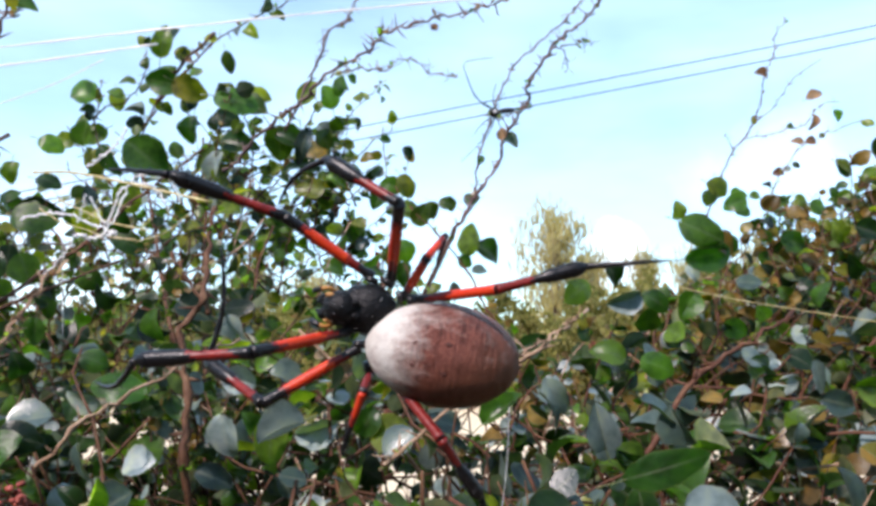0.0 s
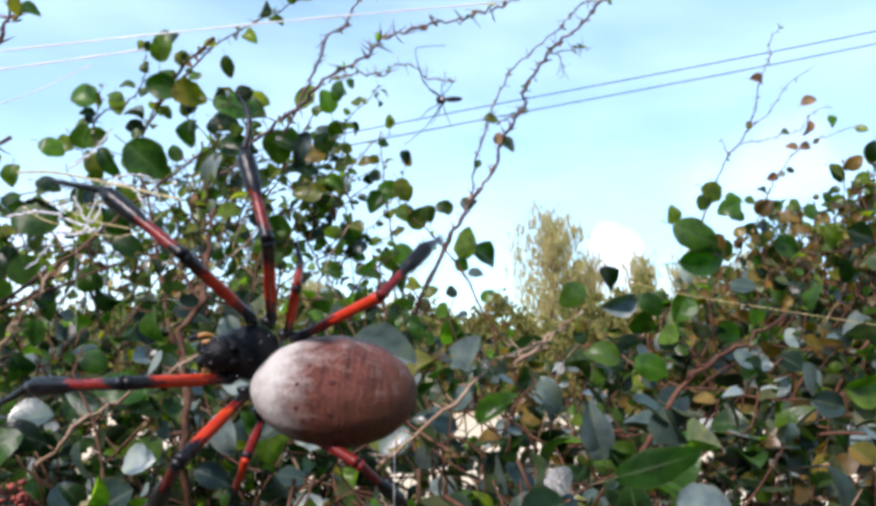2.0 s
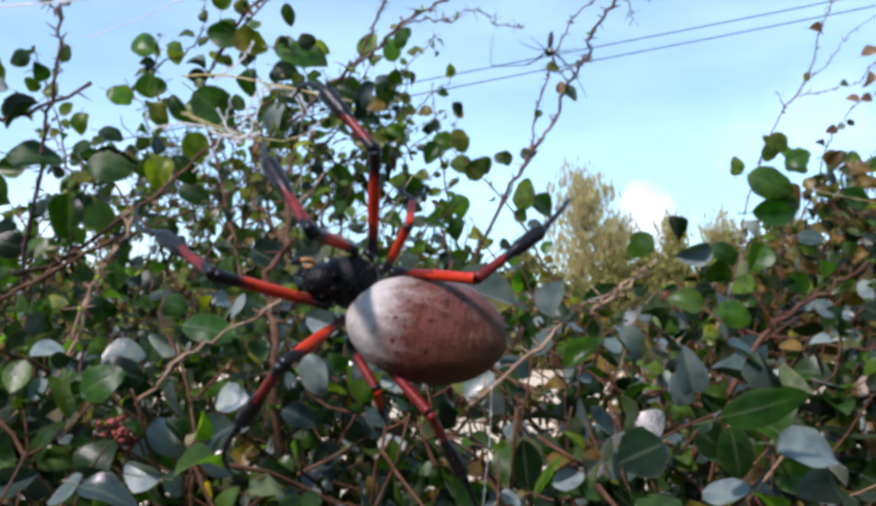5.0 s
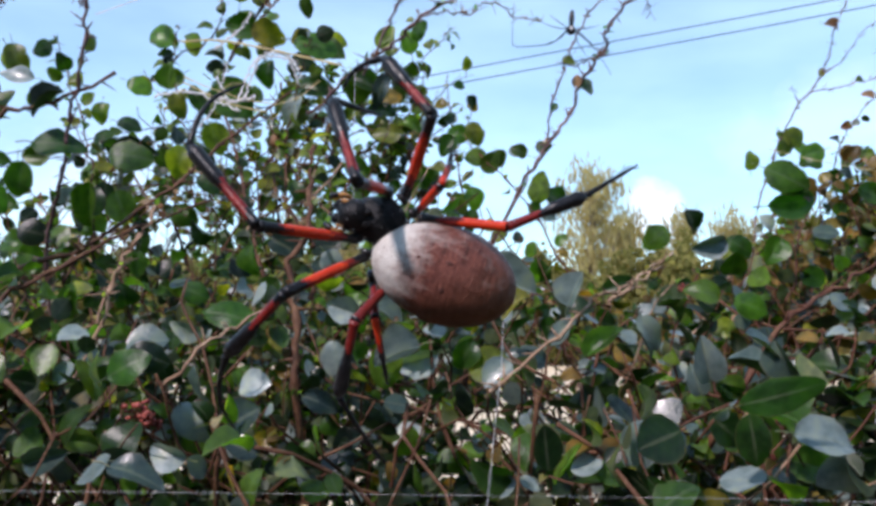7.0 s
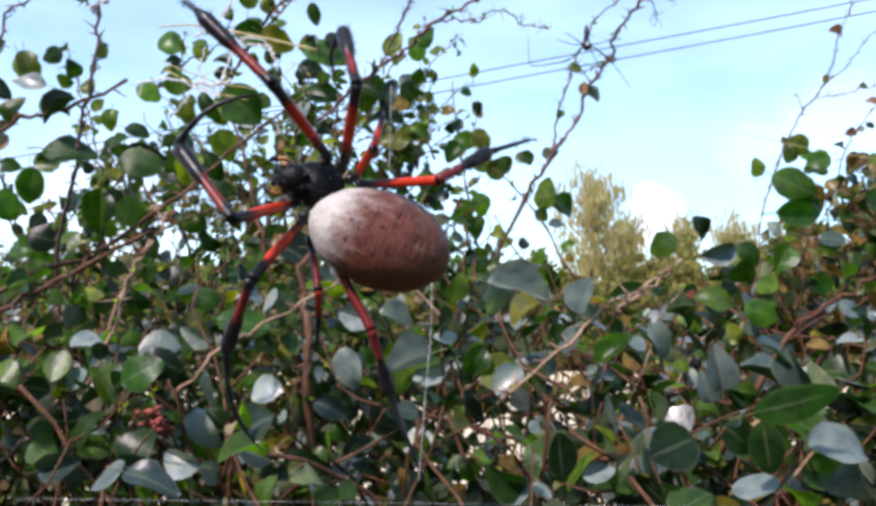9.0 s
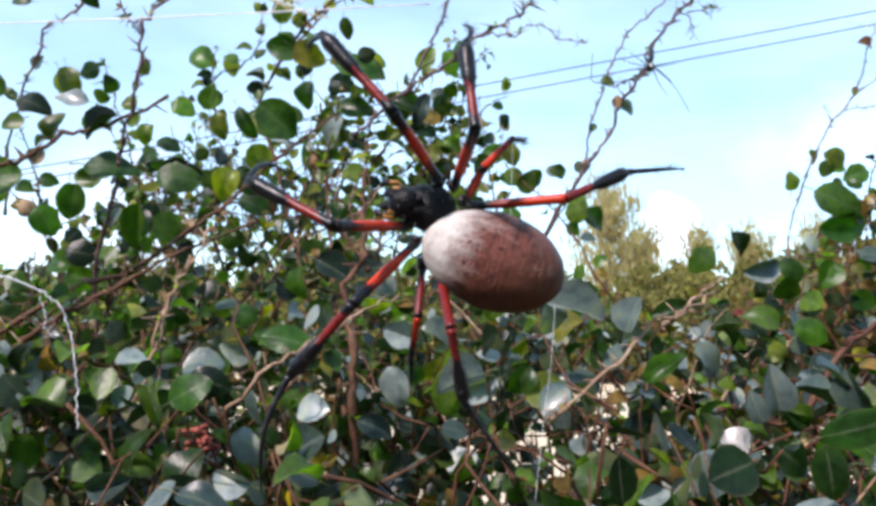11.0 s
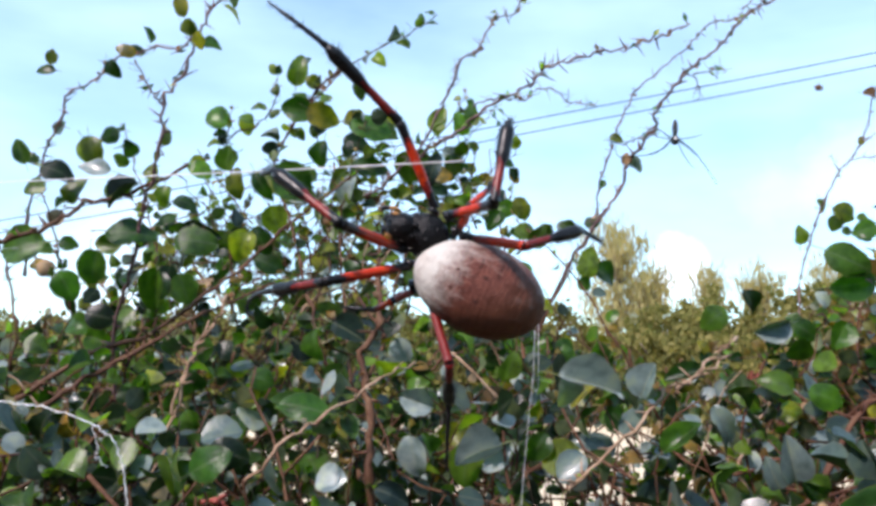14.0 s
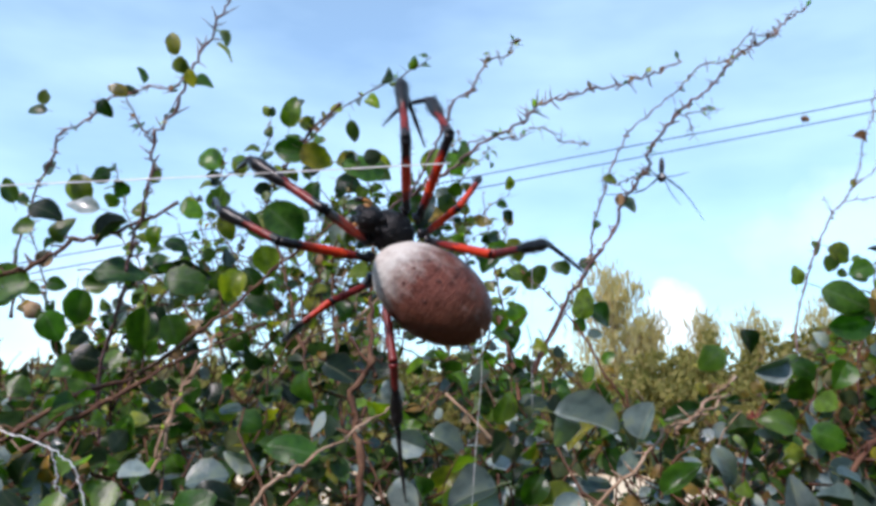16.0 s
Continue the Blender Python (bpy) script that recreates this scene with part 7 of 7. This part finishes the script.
    stride("right_third", [
        (0, -111, 43, -120, -48, 83, -16),
        (0.5, -117, 14, -125, -54, 95, 2),
        (1, -113, 23, -123, -49, 135, -32),
        (1.5, -110, 19, -128, -46, 152, -26),
        (2, -103, 37, -82, -62, -68, -48),
        (2.5, -112, 29, -110, -39, 169, -42),
        (3, -119, 9, -132, -29, 161, -34),
        (3.5, -122, 6, -132, -34, -151, 0),
        (4, -107, 46, -86, -62, -56, -42),
        (6.5, -112, 24, -85, -46, 39, -52),
        (7, -116, 50, -92, -57, -82, -60),
        (7.5, -122, 48, -117, -51, -91, -58),
        (8, -119, 31, -134, -27, 122, -47),
        (8.5, -108, 37, -85, -15, -61, -6),
        (9, -111, 49, -81, -42, -57, -71),
        (9.5, -96, 50, -106, -23, -166, -63),
        (12, -106, 55, -121, -18, -154, -61),
        (12.5, -106, 53, -127, 2, -170, -40),
        (13, -123, 50, -140, -13, -179, -34),
        (13.5, -122, 68, -120, -53, 46, -80),
        (14, -97, 60, -110, -52, -87, -71),
        (14.5, -114, 37, -106, -30, -83, -66),
        (15, -135, 55, -102, 10, -72, -63),
        (15.5, -123, 45, -99, -18, -76, -71),
        (16, -112, 34, -90, -18, -6, -80),
    ])
    stride("right_fourth", [
        (0, -162, 38, -156, -1, -166, 19),
        (0.5, -162, 30, -159, 0, -168, 18),
        (1, -163, 41, -109, -50, -39, -80),
        (1.5, -158, 54, -121, -44, -127, -80),
        (2, -150, 28, -130, -39, -147, -78),
        (2.5, -153, 25, -134, -32, -157, -65),
        (3, -155, 10, -125, -21, -123, -48),
        (3.5, -169, 60, -130, -38, -139, -66),
        (4, -176, 53, -133, -31, -126, -62),
        (6.5, -170, 22, -139, -14, -130, -34),
        (7, -168, 32, -140, -12, -132, -25),
        (7.5, -162, 5, -141, -11, -144, -3),
        (8, -168, 52, -122, -37, -117, -52),
        (8.5, -169, 46, -125, -41, -127, -49),
        (9, -160, 35, -128, -41, -140, -41),
        (9.5, -157, 29, -131, -25, -152, -35),
        (12, -158, 9, -142, -29, -158, -15),
        (12.5, -169, 59, -124, -40, -126, -61),
        (13, -159, 51, -126, -42, -161, -65),
        (13.5, -180, 53, -138, -31, -142, -62),
        (14, -170, 50, -139, -38, -175, -60),
        (14.5, -175, 53, -138, -36, -176, -47),
        (15, -165, 35, -134, -44, 176, -44),
        (15.5, -165, 37, -132, -38, 178, -38),
        (16, -163, 42, -130, -38, -178, -36),
    ])
    stride("left_first", [
        (0, 19, 49, 14, -11, 34, -46),
        (0.5, 6, 15, 8, -25, 61, -55),
        (1, 9, 42, 10, -37, 20, -58),
        (1.5, 15, 54, 12, -36, 8, -37),
        (2, -4, 57, 8, -27, 9, -39),
        (2.5, 6, 51, 12, -31, 9, -41),
        (3, -7, 54, -2, -41, -9, -46),
        (3.5, -1, 53, 0, -39, 2, -51),
        (4, 4, 50, 2, -49, 1, -51),
        (6.5, -27, 12, -41, -26, -70, -41),
        (7, 10, 44, -29, -15, -103, -32),
        (7.5, 6, 47, -33, -28, -110, -28),
        (8, 13, 58, -34, -30, -116, -26),
        (8.5, 40, 74, -24, -26, -115, -27),
        (9, 49, 69, -28, -26, -128, -5),
        (9.5, 48, 62, -36, -28, -134, -4),
        (12, 10, 55, 5, -15, 40, -67),
        (12.5, -1, 59, 6, -25, 76, -59),
        (13, 1, 22, -23, -21, -45, -42),
        (13.5, -3, 56, -15, -23, -12, -70),
        (14, 3, 61, -14, -24, -16, -70),
        (14.5, 5, 67, -12, -24, -17, -69),
        (15, -6, 78, -6, -17, 78, -71),
        (15.5, -12, 73, 2, -19, 97, -68),
        (16, 3, 72, 0, -16, 3, -70),
    ])
    stride("left_second", [
        (0, 39, 13, -18, -37, -87, 2),
        (0.5, 63, 58, 61, -42, 62, -57),
        (1, 81, 69, 53, -39, 55, -56),
        (1.5, 60, 61, 57, -31, 58, -55),
        (2, 53, 59, 56, -47, 59, -53),
        (2.5, 70, 56, 67, -50, 66, -55),
        (3, 89, 55, 69, -44, 70, -56),
        (3.5, 93, 54, 77, -44, 75, -55),
        (4, 67, 78, 68, -36, 75, -48),
        (6.5, 35, 38, 52, -30, 86, -50),
        (7, 44, 43, 63, -19, 101, -39),
        (7.5, 46, 46, 62, -24, 108, -31),
        (8, 57, 39, 72, -34, 110, -22),
        (8.5, 68, 46, 79, -33, 118, -17),
        (9, 78, 49, 84, -28, 125, -16),
        (9.5, 81, 31, 88, -38, 132, 0),
        (12, 54, 40, 57, 15, 76, 7),
        (12.5, 30, 42, 15, -10, 19, -9),
        (13, 31, 36, 20, -40, 27, -52),
        (13.5, 28, 11, 27, -43, 62, -59),
        (14, 36, 34, 31, -43, 52, -56),
        (14.5, 14, 25, 12, -13, 16, -34),
        (15, 13, 36, 7, -9, 9, -42),
        (15.5, 25, 36, 8, -19, 9, -49),
        (16, 26, 22, 7, -19, 9, -67),
    ])
    stride("left_third", [
        (0, 80, 78, 80, -22, 81, -38),
        (0.5, 93, 73, 85, -41, 85, -52),
        (1, 128, 64, 88, -60, 81, -69),
        (1.5, 129, 63, 95, -51, 85, -74),
        (2, 83, 64, 71, -30, 72, -32),
        (2.5, 117, 67, 70, -41, 55, -65),
        (3, 133, 53, 91, -37, 84, -54),
        (3.5, 130, 31, 107, -34, 112, -56),
        (4, 146, 30, 108, -58, 106, -74),
        (6.5, 112, 63, 99, -36, 93, -62),
        (7, 119, 55, 117, -17, 116, -33),
        (7.5, 101, 36, 109, -15, 111, -38),
        (8, 82, 55, 66, -39, 59, -39),
        (8.5, 105, 40, 91, -26, 89, -41),
        (9, 126, 36, 101, -42, 103, -25),
        (9.5, 130, 1, 116, -24, 120, -30),
        (12, 83, 46, 88, -26, 100, -4),
        (12.5, 106, 54, 100, -31, 107, -26),
        (13, 120, 3, 121, 6, 123, -39),
        (13.5, 84, 49, 74, -40, 101, 7),
        (14, 53, 67, 47, -56, 19, -6),
        (14.5, 42, 53, 51, -10, 43, -30),
        (15, 60, 47, 66, -2, 69, 10),
        (15.5, 60, 46, 80, -10, 83, -17),
        (16, 64, 37, 73, 9, 73, -39),
    ])
    stride("left_fourth", [
        (0, 143, 43, 132, -23, 121, -50),
        (0.5, 153, 57, 128, -40, 124, -50),
        (1, 154, 47, 125, -48, 118, -51),
        (1.5, 151, 43, 129, -33, 120, -48),
        (2, 160, 35, 132, -39, 115, -54),
        (2.5, 134, 58, 94, -52, 86, -57),
        (3, 141, 52, 104, -44, 91, -54),
        (3.5, 148, 54, 110, -40, 94, -54),
        (4, 151, 55, 117, -29, 100, -53),
        (6.5, 146, 16, 140, -13, 141, -27),
        (7, 67, 67, 95, -14, 135, -32),
        (7.5, 128, 48, 111, -7, 112, -26),
        (8, 137, 39, 117, -21, 119, -7),
        (8.5, 140, 28, 119, -19, 127, -1),
        (9, 140, 15, 124, -16, 133, 9),
        (9.5, 51, 71, 100, -18, 166, 3),
        (12, 136, 41, 128, -17, 127, -24),
        (12.5, 139, 25, 131, -28, 135, -4),
        (13, 99, 60, 102, -50, 141, -67),
        (13.5, 125, 51, 110, -42, 115, -53),
        (14, 133, 40, 111, -52, 111, -32),
        (14.5, 131, 32, 116, -41, 119, -27),
        (15, 129, 0, 121, -27, 129, -21),
        (15.5, 134, 26, 128, -18, 132, -5),
        (16, 136, 32, 126, -28, 129, -26),
    ])
    # threads tied to the spider are drawn along as it climbs
    for ob in PULLED:
        walk(ob, [(0.0, pose(0, 0, 0)), (4.0, pose(-0.015, 0, 0.0)), (6.5, pose(-0.03, 0, 0.004)), (9.5, pose(-0.05, 0, 0.016)), (12.0, pose(-0.055, 0, 0.06)), (16.0, pose(-0.07, 0, 0.11))])
    for ob in HANGING:
        walk(ob, [(t, Matrix.Translation(m.translation - BODY_ROWS[20][1].translation)) for t, m in BODY_ROWS])
    walk(caught, [
        (0, pose(-0.0010, 0.2000, 1.5840)),
        (0.2, pose(-0.0010, 0.2000, 1.5860)),
        (0.4, pose(-0.0010, 0.2000, 1.5820)),
        (0.6, pose(-0.0030, 0.2000, 1.5850)),
        (0.8, pose(-0.0030, 0.2000, 1.5860)),
        (1, pose(-0.0040, 0.2000, 1.5820)),
        (1.2, pose(-0.0030, 0.2000, 1.5810)),
        (1.4, pose(-0.0030, 0.2000, 1.5850)),
        (1.6, pose(-0.0030, 0.2000, 1.5860)),
        (1.8, pose(-0.0030, 0.2000, 1.5900)),
        (2, pose(-0.0030, 0.2000, 1.5860)),
        (2.3, pose(-0.0040, 0.2000, 1.5820)),
        (2.6, pose(-0.0040, 0.2000, 1.5830)),
        (3, pose(-0.0020, 0.2000, 1.5850)),
        (3.5, pose(-0.0060, 0.2000, 1.5850)),
        (11.8, pose(0.0020, 0.2000, 1.5810)),
        (12, pose(0.0020, 0.2000, 1.5810)),
        (12.5, pose(0.0020, 0.2000, 1.5810)),
        (13, pose(0.0040, 0.2000, 1.5870)),
        (13.3, pose(0.0030, 0.2000, 1.5810)),
        (13.6, pose(0.0040, 0.2000, 1.5830)),
        (14, pose(0.0060, 0.2000, 1.5880)),
        (14.3, pose(0.0070, 0.2000, 1.5900)),
        (14.6, pose(0.0070, 0.2000, 1.5920)),
        (15, pose(0.0050, 0.2000, 1.5920)),
        (15.3, pose(0.0060, 0.2000, 1.5890)),
        (15.6, pose(0.0040, 0.2000, 1.5870)),
        (15.8, pose(0.0020, 0.2000, 1.5860)),
        (16, pose(0.0020, 0.2000, 1.5830)),
    ])
    walk(little, [
        (0, pose(0.0278, 0.3651, 1.6116, -5, 80, 2)),
        (0.5, pose(0.0269, 0.3595, 1.6132, -5, 80, 2)),
        (1, pose(0.0234, 0.3553, 1.6097, -5, 85, 2)),
        (1.5, pose(0.0125, 0.3553, 1.6105, -5, 85, 2)),
        (2, pose(0.0044, 0.3555, 1.6168, -5, 85, 2)),
        (2.5, pose(0.0046, 0.3538, 1.6139, -5, 75, 2)),
        (3, pose(0.0048, 0.3590, 1.6153, -5, 60, 2)),
        (3.5, pose(0.0004, 0.3638, 1.6115, -5, 35, 2)),
        (4, pose(0.0005, 0.3639, 1.6119, -5, 18, 2)),
        (6.5, pose(-0.0037, 0.3570, 1.6124, -5, 4, 2)),
        (7, pose(-0.0040, 0.3554, 1.6157, -5, 4, 2)),
        (7.5, pose(-0.0060, 0.3511, 1.6115, -5, 0, 2)),
        (8, pose(-0.0064, 0.3486, 1.6100, -5, 0, 2)),
        (8.5, pose(-0.0051, 0.3483, 1.6112, -5, 0, 2)),
        (9, pose(-0.0046, 0.3527, 1.6121, -5, 0, 2)),
        (9.5, pose(-0.0057, 0.3581, 1.6114, -5, 8, 2)),
        (12, pose(-0.0037, 0.3572, 1.6150, -5, 4, 2)),
        (12.5, pose(-0.0026, 0.3560, 1.6161, -5, 4, 2)),
        (13, pose(-0.0020, 0.3519, 1.6148, -5, 4, 2)),
        (13.5, pose(-0.0025, 0.3517, 1.6121, -5, 4, 2)),
        (14, pose(-0.0017, 0.3457, 1.6159, -5, 4, 2)),
        (14.5, pose(-0.0013, 0.3433, 1.6161, -5, 4, 2)),
        (15, pose(-0.0005, 0.3456, 1.6131, -5, 4, 2)),
        (15.5, pose(-0.0031, 0.3486, 1.6155, -5, 4, 2)),
        (16, pose(-0.0041, 0.3528, 1.6135, -5, 4, 2)),
    ])


motions()
